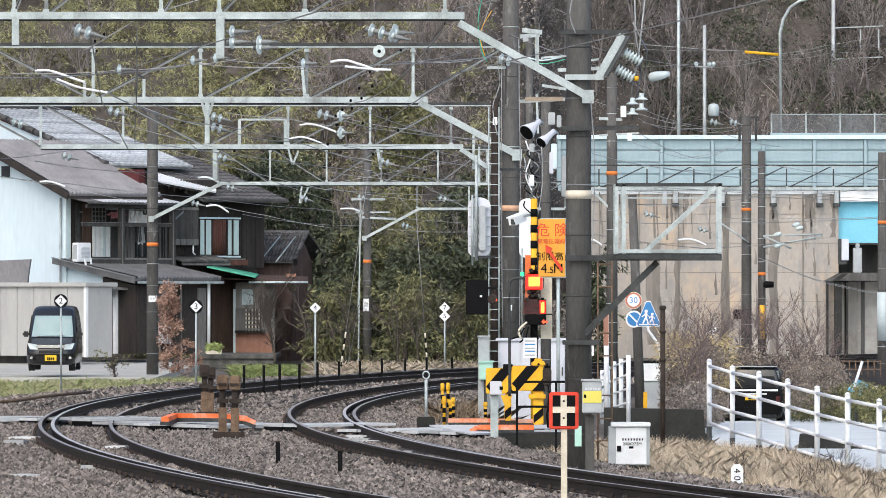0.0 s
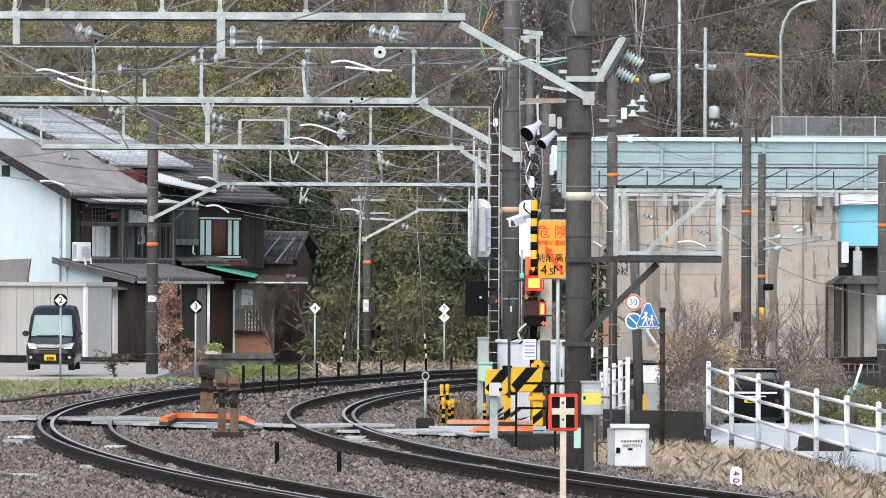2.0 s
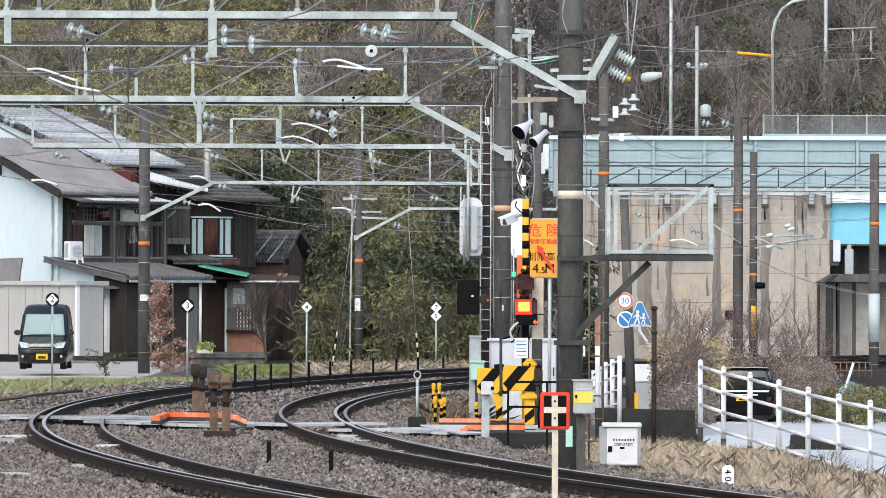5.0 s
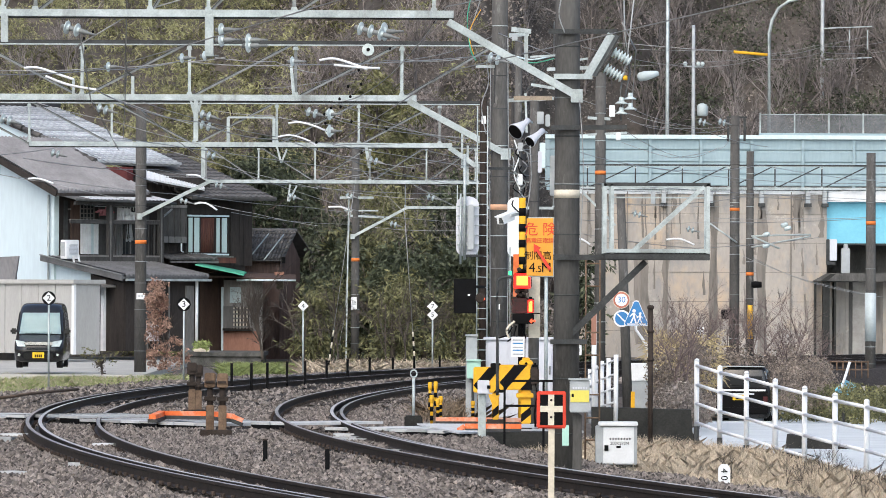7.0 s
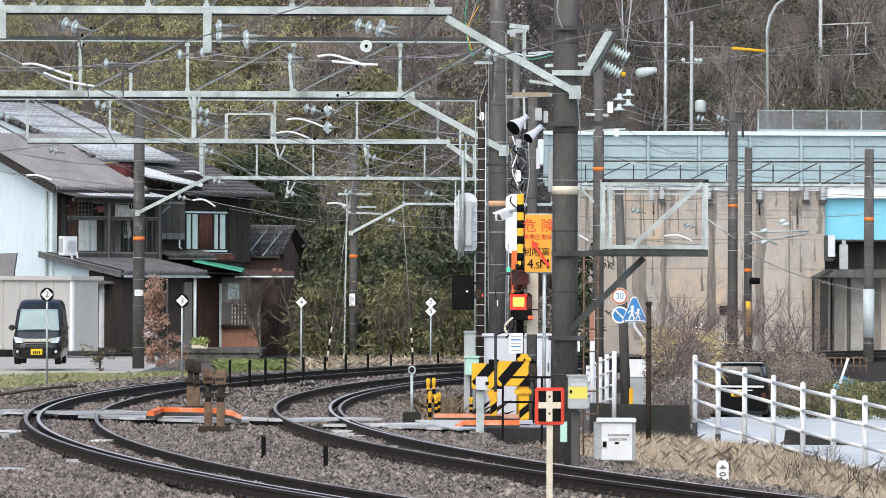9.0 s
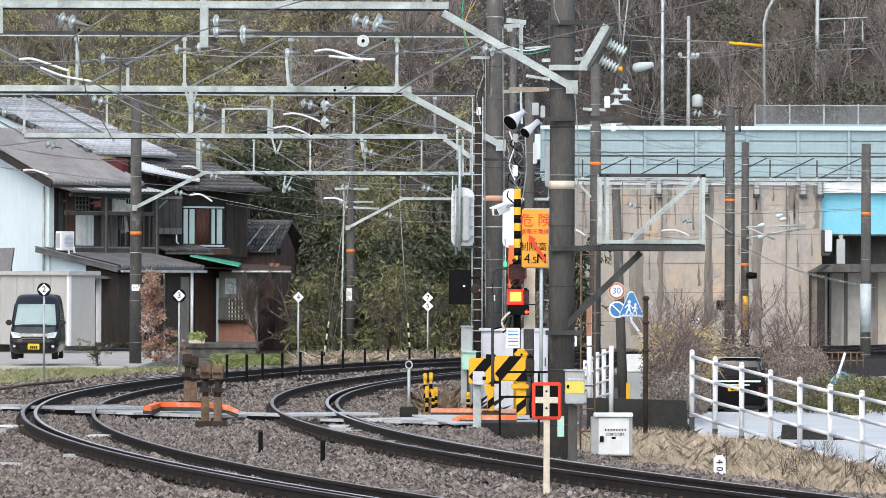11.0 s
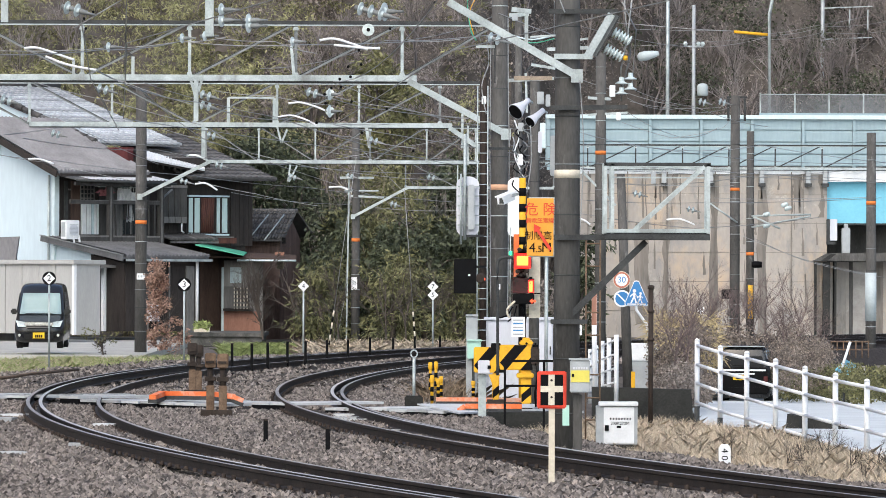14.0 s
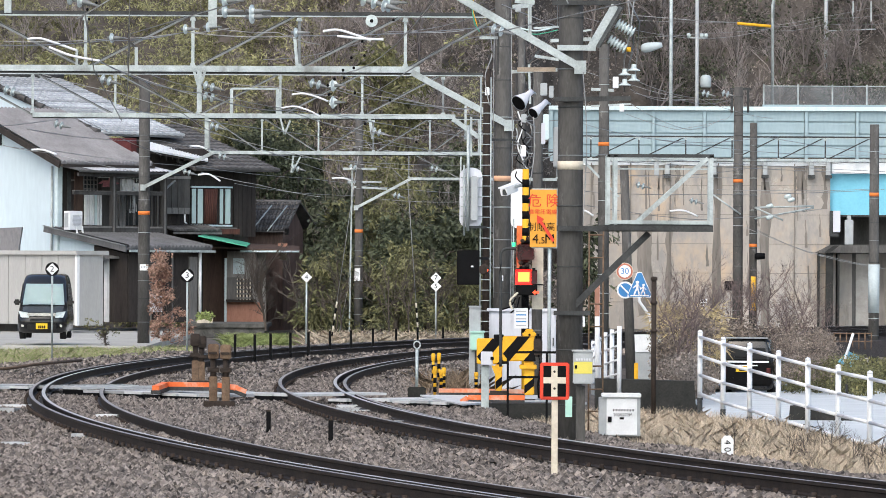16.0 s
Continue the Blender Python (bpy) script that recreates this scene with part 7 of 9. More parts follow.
for i in range(46):
    x = 5.467 + rnd.random() * 10.0
    w, ln_ = rnd.uniform(0.03, 0.12), rnd.uniform(0.3, 2.2)
    top = 5.913 if rnd.random() < 0.7 else rnd.uniform(1.5, 5.0)
    n = 6
    pts = [(x + rnd.uniform(-0.03, 0.03), 233.315, top - ln_ * k / n) for k in range(n)] + [(x + w * (0.25 + 0.75 * k / n) + rnd.uniform(-0.02, 0.02), 233.315, top - ln_ * k / n) for k in reversed(range(n))]
    solid("drip_stain", slab(B(), pts, 0.017), STAIN, "narrow dark drip stain on the wall", "stain", kind="structure")
bm = B()
box(bm, 5.133, 15.556, 233.28, 233.33, 5.936, 6.091)
solid("wall_cap", bm, WHITE, "white painted cap strip of the retaining wall", "wall cap", kind="structure")
bm = B()
for k in range(6):
    box(bm, 5.133, 15.556, 233.318, 233.34, -0.6 + k * 1.15, -0.585 + k * 1.15)
solid("formwork_lines", bm, STAIN, "faint level formwork lines of the wall", "wall joint", kind="structure")
# abutment and piers under the bridge
ab = thing("bridge_pier", (17.116, 236, -0.773), "grey concrete bridge pier with flared head and stained panels", "bridge pier")
part("flared_head", slab(B(), [(14.972, 232.816, 2.525), (15.547, 232.816, 2.838), (19.450, 232.816, 2.854), (19.451, 232.816, 2.521)], 2.0), CONCRETE_POLE, ab, "dark sloping pier head")
# Thin dark sheet paints the shade on the pier head's sloped end.
part("head_shade", slab(B(), [(15.266, 232.558, 2.526), (15.663, 232.558, 2.815), (15.884, 232.558, 2.816), (15.509, 232.558, 2.527)], 0.02), CONCRETE_DARK, ab)
for a, b, tone in ((1442, 1445.5, CONCRETE_DARK), (1457, 1469, CONCRETE_DARK), (1477, 1480.5, CONCRETE_DARK)):
    x0_, x1_ = (a + 21 - 784) / 45.1, (b + 21 - 784) / 45.1
    part("column", box(B(), x0_, x1_, 232.9, 234, -2.5, 2.5), tone, ab)
rnd = random.Random(404)
x = 15.75
while x < 20:
    w = rnd.uniform(0.12, 0.4)
    part("panel_strip", box(B(), x, x + w, 234.5 - rnd.uniform(0, 0.04), 235, -2.5, 2.5), rnd.choice((WALL_CONC, CONCRETE, STAIN, WALL_CONC, CONCRETE_POLE)), ab)
    x += w + 0.004
part("recess_wall", box(B(), 15.56, 34, 235.2, 235.6, 2.5, 4.024), CONCRETE_POLE, ab)
for a, b, r0_, r1_, tone in ((1462, 1468, 424, 466, GALV_DARK), (1468, 1481, 424, 462, CABINET), (1489, 1504, 440, 484, CABINET_GREY), (1493, 1500, 432, 440, CABINET_GREY), (1462, 1478, 464, 470, GALV_DARK)):
    x0_, x1_ = (a + 21 - 784) / 45, (b + 21 - 784) / 45
    part("bearing_box", box(B(), x0_, x1_, 233.2, 233.7, 2.18 - (r1_ - 514) / 45, 2.18 - (r0_ - 514) / 45, 0.02), tone, ab)
part("girder_top", box(B(), 15.6, 34, 233.2, 233.6, 5.647, 6.202), WHITE, ab, "white painted upper girder")
part("girder_flange", box(B(), 15.6, 34, 233.3, 234.7, 3.95, 4.02), GALV_DARK, ab)
of = thing("orange_handrail", (12.35, 175, -0.187), "rusty orange work handrail among shrubs", "railing")
for i in range(7):
    part("post", tube(B(), [((1492 + i * 11 - 784) / 60, 175, -0.403), ((1492 + i * 11 - 784) / 60, 175, 0.097)], 0.02, 6), RUST, of)
for py in (640, 654):
    part("rail", tube(B(), [(11.767, 175, 10.73 - py / 60), (12.933, 175, 10.73 - py / 60)], 0.02, 6), RUST, of)
bs = thing("small_blue_roof", (10.471, 150, -0.349), "small faded blue sheet roof with a white pole", "small roof")
part("roof_sheet", slab(B(), [(10.229, 150, -0.377), (10.471, 150, -0.12), (10.899, 152.174, -0.298), (10.725, 152.174, -0.53)], 0.05, (0, 0, 1)), GIRDER_BLUE, bs)
part("pole", tube(B(), [(10.371, 150, -0.349), (10.6, 150, 0.366)], 0.035, 8), WHITE, bs)
part("support", tube(B(), [(10.443, 150, -1.5), (10.443, 150, -0.32)], 0.03, 8), GALV_DARK, bs)

tg = thing("round_target", (8.218, 181.034, 0.675), "small white board with black wedges on a thin post", "marker board")
part("post", tube(B(), [(8.221, 181.034, -0.015), (8.217, 181.034, 0.916)], 0.03, 8), GALV_DARK, tg)
tc = Vector((8.217, 181.034, 0.916)) + Vector((0, -0.05, 0))
part("board", box(B(), tc.x - 0.11, tc.x + 0.11, tc.y, tc.y + 0.02, tc.z - 0.11, tc.z + 0.11), WHITE, tg)
for k in range(4):
    a0, a1 = radians(90 * k + 20), radians(90 * k + 65)
    part("wedge", slab(B(), [(tc.x, tc.y - 0.006, tc.z), (tc.x + 0.11 * math.cos(a0), tc.y - 0.006, tc.z + 0.11 * math.sin(a0)), (tc.x + 0.11 * math.cos(a1), tc.y - 0.006, tc.z + 0.11 * math.sin(a1))], 0.005), BLACK, tg)

# lamp posts and line poles on and above the highway
for px, s, top, r, tone, lab in ((1201, 43, -80, 0.085, GALV, "tall pale steel mast on the highway"), (1247, 42, 45, 0.09, CABINET_GREY, "grey line pole with boxes above the highway"), (1475, 40, -60, 0.10, CABINET_GREY, "grey line pole on the hillside"), (1183, 40, 70, 0.08, CONCRETE_POLE, "thin dark pole on the hillside"), (937, 60, 55, 0.13, CONCRETE_POLE, "dark concrete pole behind the signals")):
    x, y = (px - 784) / s, 10500 / s
    t = thing("line_pole", (x, y, 5.0 if s < 50 else -0.5), lab, "pole", "far line poles")
    part("shaft", tube(B(), [(x, y, 4.5 if s < 50 else -0.6), (x, y, 2.18 - (top - 513) / s)], r, 10, r * 0.8), tone, t)
    if px == 1247:
        part("transformer", lathe(B(), (x + 0.38, y, 9.49), (0, 0, 1), [(0, 0.2), (0.04, 0.23), (0.4, 0.23), (0.5, 0.17), (0.54, 0.05)], 16), PALE_WRAP, t, "pale grey transformer can")
        part("cross_bar", bar(B(), (x - 0.4, y, 11.585), (x + 0.4, y, 11.585), 0.06, 0.06), GALV, t)
        for k in (-0.35, 0.2, 0.38):
            part("insulator", lathe(B(), (x + k, y, 11.585), (0, 0, 1), [(0, 0.06), (0.12, 0.1), (0.2, 0.05)], 10), PORCELAIN, t)
        part("bracket", bar(B(), (x, y, 9.537), (x + 0.6, y, 9.537), 0.08, 0.06), GALV_DARK, t)
    if px == 1475:
        for zz_ in (105, 50):
            part("cross_bar", bar(B(), (x - 0.1, y, 15.005 - zz_ / 40), (x + 2.2, y, 15.005 - zz_ / 40 + 0.1), 0.06, 0.05), GALV, t)
        for k in (1.2, 2.0):
            part("hanger", bar(B(), (x + k, y, 13.705), (x + k, y, 12.805), 0.06, 0.06), GALV, t)
lp = thing("street_lamp", (13.86, 244.186, 8.529), "curved pale steel street lamp with yellow cable cover", "street lamp")
part("pole", tube(B(), [(13.884, 244.186, 8.296), (13.884, 244.186, 12.715), (14, 244.186, 13.296), (14.279, 244.186, 13.785), (14.674, 244.186, 14.064), (15.953, 244.186, 14.389)], 0.075, 12, 0.06), GALV, lp)
part("yellow_cover", tube(B(), [(12.419, 244.186, 11.971), (13.814, 244.186, 11.854)], 0.06, 8), YELLOW, lp, "yellow cable cover")
part("lamp_head", box(B(), 15.837, 16.651, 244.186 - 0.12, 244.186 + 0.12, 14.296, 14.482, 0.03), CABINET, lp)
part("cable", tube(B(), [(7.349, 244.186, 12.343), (10.837, 244.186, 12.064), (12.419, 244.186, 11.994)], 0.02, 6), WIRE, lp)

# shelters of line gear on the slim poles before the wall
gx_ = thing("line_gear", (10.5, 201.923, 5.699), "steel arms and white insulators reaching from the slim pole", "line gear")
for a, b in (((1350, 418), (1455, 415)), ((1350, 438), (1455, 418)), ((1350, 418), (1400, 440)), ((1275, 395), (1325, 430))):
    part("arm", tube(B(), [((a[0] - 784) / 52, 201.923 - 0.2, 2.18 - (a[1] - 513) / 52), ((b[0] - 784) / 52, 201.923 - 0.2, 2.18 - (b[1] - 513) / 52)], 0.035, 6), GALV, gx_)
for a in ((1370, 417), (1370, 437), (1402, 400), (1408, 406)):
    part("insulator", lathe(B(), ((a[0] - 784) / 52, 201.923 - 0.2, 2.18 - (a[1] - 513) / 52), (1, 0, 0.3), [(0, 0.04), (0.05, 0.08), (0.2, 0.08), (0.25, 0.04)], 10), PORCELAIN, gx_)
part("transformer_frame", bar(bar(bar(B(), (10.096, 201.923, 8.007), (10.096, 201.923, 7.238), 0.08, 0.08), (10.654, 201.923, 8.007), (10.654, 201.923, 7.238), 0.08, 0.08), (10.038, 201.923, 8.045), (10.731, 201.923, 8.045), 0.1, 0.06), GALV_DARK, gx_)
part("junction_box", box(B(), 9.865, 10.192, 201.923 - 0.5, 201.923 - 0.2, 1.18, 1.507, 0.02), BLACK, gx_)
part("reel", lathe(B(), (10.885, 201.923 - 0.3, 2.353), (1, 0, 0), [(0, 0.08), (0.1, 0.12), (0.35, 0.1)], 12), BLACK, gx_)
part("striped_guard", tube(B(), [(10.803, 200.765, 0.517), (10.803, 200.765, 1.664)], 0.09, 10), YELLOW, gx_)

# ---- insulators, drop brackets and pull-off arms on the portals ----
gear = thing("overhead_gear", (0, 100, 5), "white insulators and curved pull-off arms hung on the portals", "line gear")
for px, py, s, dx, n, r in ((130, 52, 136, 1, 2, 0.08), (648, 52, 136, 1, 3, 0.08), (690, 60, 136, 1, 1, 0.11), (402, 58, 136, 1, 1, 0.08), (402, 76, 136, 1, 1, 0.08), (450, 76, 136, 1, 1, 0.08), (450, 86, 136, 1, 1, 0.08), (190, 195, 90, 1, 2, 0.085), (372, 205, 90, 1, 2, 0.08), (372, 224, 90, 1, 2, 0.08), (560, 200, 90, 1, 2, 0.085), (597, 206, 90, 1, 1, 0.11), (597, 236, 90, 1, 1, 0.11), (110, 275, 68, 1, 2, 0.09), (385, 277, 68, 1, 2, 0.09), (672, 285, 68, 1, 2, 0.09), (530, 350, 60, 1, 2, 0.08), (400, 330, 60, 1, 2, 0.08), (338, 358, 60, 1, 2, 0.08), (775, 350, 60, 1, 2, 0.08), (20, 215, 90, 1, 2, 0.09), (205, 124, 100, 1, 1, 0.08), (335, 108, 100, 1, 1, 0.08), (375, 104, 100, 1, 1, 0.08), (530, 113, 100, 1, 1, 0.08), (880, 103, 100, 1, 2, 0.09), (710, 398, 52, 1, 2, 0.09), (632, 348, 52, 1, 2, 0.09), (1255, 215, 55, 1, 2, 0.1), (1290, 215, 55, 1, 2, 0.1), (1140, 378, 60, 1, 2, 0.09), (1235, 405, 55, 1, 2, 0.09)):
    p = ((px - 784) / s, 10500 / s - 0.15, 2.18 - (py - 513) / s)
    insulator(p, (0.9, -0.4, -0.25 * (1 if n > 1 else 0)), gear, n, r)
for px, py, r in ((671, 92, 0.08), (604, 205, 0.09), (604, 236, 0.09)):
    s = 136 if py < 100 else 90
    part("ring_boss", lathe(B(), ((px - 784) / s, 10500 / s - 0.215, 2.18 - (py - 513) / s), (0.15, 1, 0), [(0, r * 0.2), (0.02, r * 0.34)], 12), BLACK, gear)
    part("ring_insulator", lathe(B(), ((px - 784) / s, 10500 / s - 0.2, 2.18 - (py - 513) / s), (0.15, 1, 0), [(0, r * 0.35), (0.002, r * 0.36), (0.004, r), (0.025, r), (0.05, r * 0.4)], 18, False), PORCELAIN, gear)
for pts, s in ((((62, 126), (85, 125), (115, 134), (150, 146)), 100), (((585, 110), (610, 107), (640, 115), (670, 126)), 100), (((610, 118), (650, 122), (692, 124)), 100), (((530, 222), (550, 220), (575, 226), (595, 234)), 80), (((512, 246), (535, 243), (560, 250), (580, 260)), 75), (((100, 140), (140, 155), (190, 164)), 100), (((70, 322), (90, 322), (115, 330)), 62), (((365, 365), (385, 364), (405, 376)), 55), (((602, 370), (625, 370), (648, 380)), 52), (((350, 315), (370, 315), (395, 328)), 58), (((1200, 425), (1225, 424), (1250, 434)), 55), (((1035, 425), (1050, 425), (1065, 434)), 60)):
    part("pull_off_arm", tube(B(), bend([((a - 784) / s, 10500 / s, 2.18 - (b - 513) / s) for a, b in pts]), 0.022 if s > 70 else 0.03, 8), WHITE, gear, "white curved pull-off arm")
for a, b, s, w in (((390, 30), (390, 104), 136, 0.11), ((28, 30), (28, 80), 136, 0.09), ((367, 180), (367, 254), 90, 0.09), ((357, 180), (367, 215), 90, 0.05), ((377, 180), (367, 215), 90, 0.05), ((150, 178), (150, 145), 90, 0.05), ((255, 176), (255, 140), 90, 0.06), ((255, 140), (245, 132), 90, 0.04), ((535, 120), (540, 176), 90, 0.06), ((424, 258), (424, 212), 68, 0.08), ((424, 212), (505, 212), 68, 0.05), ((505, 212), (505, 258), 68, 0.08), ((380, 262), (380, 318), 68, 0.1), ((668, 262), (674, 300), 68, 0.08), ((510, 262), (518, 292), 68, 0.05), ((528, 268), (518, 292), 68, 0.05), ((534, 330), (530, 360), 60, 0.05), ((546, 332), (532, 360), 60, 0.05), ((838, 240), (838, 300), 68, 0.06), ((848, 260), (848, 330), 68, 0.06), ((862, 120), (895, 120), 100, 0.05), ((895, 105), (895, 185), 100, 0.03), ((950, 60), (950, 120), 100, 0.05), ((920, 65), (955, 62), 100, 0.07), ((918, 180), (1000, 176), 100, 0.06), ((940, 178), (1000, 100), 100, 0.03), ((640, 385), (700, 388), 52, 0.07), ((622, 353), (682, 353), 52, 0.08), ((630, 376), (690, 376), 52, 0.05), ((638, 350), (634, 650), 52, 0.05), ((1060, 240), (1130, 236), 62, 0.06), ((1040, 330), (1110, 400), 62, 0.06), ((1060, 210), (1100, 212), 62, 0.08), ((1040, 108), (1060, 105), 62, 0.06)):
    part("drop_bracket", bar(B(), ((a[0] - 784) / s, 10500 / s - 0.06, 2.18 - (a[1] - 513) / s), ((b[0] - 784) / s, 10500 / s - 0.06, 2.18 - (b[1] - 513) / s), w, w), GALV if w > 0.04 else GALV_DARK, gear)


for pts, s, r, tone in ((((918, 70), (919, 200), (921, 330), (919, 600)), 91, 0.012, WIRE), (((888, 100), (887, 300), (889, 580)), 91, 0.012, WIRE), (((852, 0), (846, 40), (852, 90), (862, 110)), 95, 0.012, GREEN_SHEET), (((870, 20), (850, 60), (858, 100)), 95, 0.008, YELLOW), (((880, 110), (884, 150), (872, 190), (880, 240)), 95, 0.012, WIRE), (((930, 250), (938, 280), (930, 310), (942, 340)), 103, 0.014, WHITE), (((945, 250), (936, 290), (948, 330), (944, 360)), 103, 0.012, BLACK), (((958, 260), (960, 320), (952, 380)), 104, 0.012, WIRE), (((924, 100), (960, 108), (1000, 100)), 100, 0.016, PALE_BLUE), (((924, 104), (960, 114), (1000, 106)), 100, 0.010, GREEN_SHEET), (((1012, 0), (1008, 30), (1018, 60)), 137, 0.01, WIRE), (((1045, 180), (1052, 300), (1046, 450)), 137, 0.008, WIRE), (((932, 570), (918, 585), (922, 600)), 108, 0.02, CREAM)):
    part("loose_cable", tube(B(), bend([((a - 784) / s, 10500 / s - 0.2, 2.18 - (b - 513) / s) for a, b in pts]), r, 6), tone, gear)
for x0, x1, y0, y1, s, tone in ((970, 982, 200, 222, 103, CABINET_GREY), (985, 993, 205, 226, 103, CABINET_GREY), (975, 985, 255, 300, 103, PALE_BLUE), (925, 935, 63, 75, 100, CABINET_GREY), (1110, 1118, 236, 250, 62, WHITE), (1098, 1108, 188, 208, 62, WHITE), (872, 880, 208, 222, 93, WHITE), (935, 945, 310, 330, 103, WHITE), (1172, 1180, 340, 362, 60, CABINET_GREY), (936, 946, 255, 270, 103, CABINET_GREY)):
    part("junction_box", box(B(), (x0 - 784) / s, (x1 - 784) / s, 10500 / s - 0.25, 10500 / s - 0.1, 2.18 - (y1 - 513) / s, 2.18 - (y0 - 513) / s, 0.01), tone, gear)


# ---- wires ----
def wire(pts, r, label, sag=0.0):
    bm = B()
    out = []
    for a, b in zip(pts, pts[1:]):
        for i in range(8):
            t = i / 8
            p = Vector(a).lerp(Vector(b), t)
            p.z -= sag * 4 * t * (1 - t)
            out.append(p)
    out.append(Vector(pts[-1]))
    tube(bm, out, r, 5)
    return solid("overhead_wire", bm, WIRE, label, "wire", "overhead wires")


for off, zc in ((0, 5.1), (-SPACING, 5.0)):
    for dz, sag, r in ((0, 0.02, 0.008), (0.85, 0.35, 0.008)):
        pts = []
        for y in (25, 77.2, 116.7, 154.4, 175, 202, 230):
            a = math.asin((y - CY) / (RAD + off))
            x, yy = arc(RAD + off, a)
            pts.append((x, yy, zc + dz + (1.9 if y < 50 else 0.0)))
        wire(pts, r, "thin dark contact line wire over the track", sag)
for pts, sag in (([(-7.033, 87.5, 5.33), (-5.562, 100, 5.847), (-4.44, 105, 6.19), (-2.44, 105, 6.13), (1.221, 110.526, 6.548)], 0.05), ([(-5.2, 87.5, 5.955), (-6.04, 105, 5.51), (-6.156, 116.667, 4.88)], 0.0), ([(-4.95, 87.5, 5.08), (-4.358, 110.526, 5.264), (-3.3, 131.25, 5.468), (0.767, 175, 5.23)], 0.1), ([(-5.411, 110.526, 5.475), (-5.387, 140, 5.22), (-1.527, 190.909, 4.416)], 0.05), ([(-2.044, 116.667, 5.547), (-1.05, 131.25, 5.693), (1.086, 150, 6.009)], 0.05), ([(-4.662, 77.206, 5.29), (-3.926, 77.206, 5.731), (-2.676, 77.206, 6.099)], 0.0), ([(-13.733, 175, 5.647), (-11.448, 181.034, 5.421), (-7.571, 187.5, 5.091), (-4.308, 201.923, 4.93), (0.72, 210, 4.54)], 0.05), ([(-6.808, 201.923, 4.738), (-2.88, 210, 4.44), (1.12, 210, 4.24)], 0.1), ([(5.581, 169.355, 6.664), (8.109, 190.909, 6.416), (9.731, 201.923, 7.007), (10.115, 201.923, 7.238)], 0.1), ([(5.581, 169.355, 7.067), (7.927, 190.909, 7.362), (10.115, 201.923, 7.699)], 0.15), ([(10.885, 201.923, 3.295), (13.32, 210, 2.48), (15.92, 210, 1.94)], 0.05), ([(5.581, 169.355, 7.39), (8.473, 190.909, 7.416), (11.462, 201.923, 7.045)], 0.1), ([(4.433, 175, 9.33), (9.32, 210, 10.04), (13.86, 244.186, 11.785)], 0.1), ([(13.884, 244.186, 11.831), (16.854, 256.098, 12.692), (20.4, 262.5, 13.255)], 0.1), ([(13.884, 244.186, 11.668), (16.854, 256.098, 12.448), (20.4, 262.5, 12.805)], 0.1), ([(1.289, 116.667, 7.213), (2.16, 105, 6.31), (1.964, 95.455, 6.48)], 0), ([(0.956, 116.667, 7.88), (0.733, 116.667, 7.213), (0.956, 116.667, 6.658)], 0), ([(3.968, 169.355, 4.728), (7.564, 190.909, 4.925), (10.5, 201.923, 5.315), (15.308, 201.923, 5.699)], 0.05), ([(4.267, 175, 4.23), (8.473, 190.909, 4.325), (15.308, 201.923, 4.642)], 0.05), ([(4.433, 175, 3.813), (8.473, 190.909, 3.507), (13.192, 201.923, 3.968)], 0.05), ([(-11.914, 150, 5.437), (-9.606, 159.091, 5.983), (-8.067, 175, 5.23)], 0.05), ([(-2.769, 201.923, 4.545), (-2.923, 201.923, 1.276), (-3.25, 201.923, -0.455)], 0.0), ([(-3.8, 131.25, 6.592), (-0.988, 123.529, 6.921), (1.344, 116.667, 7.213)], 0.15), ([(-10.647, 154.412, 5.533), (-7.806, 169.355, 5.535), (-4.552, 181.034, 5.335), (1.462, 201.923, 5.411)], 0.1)):
    wire(pts, 0.009, "thin dark feeder wire strung between the poles", sag)


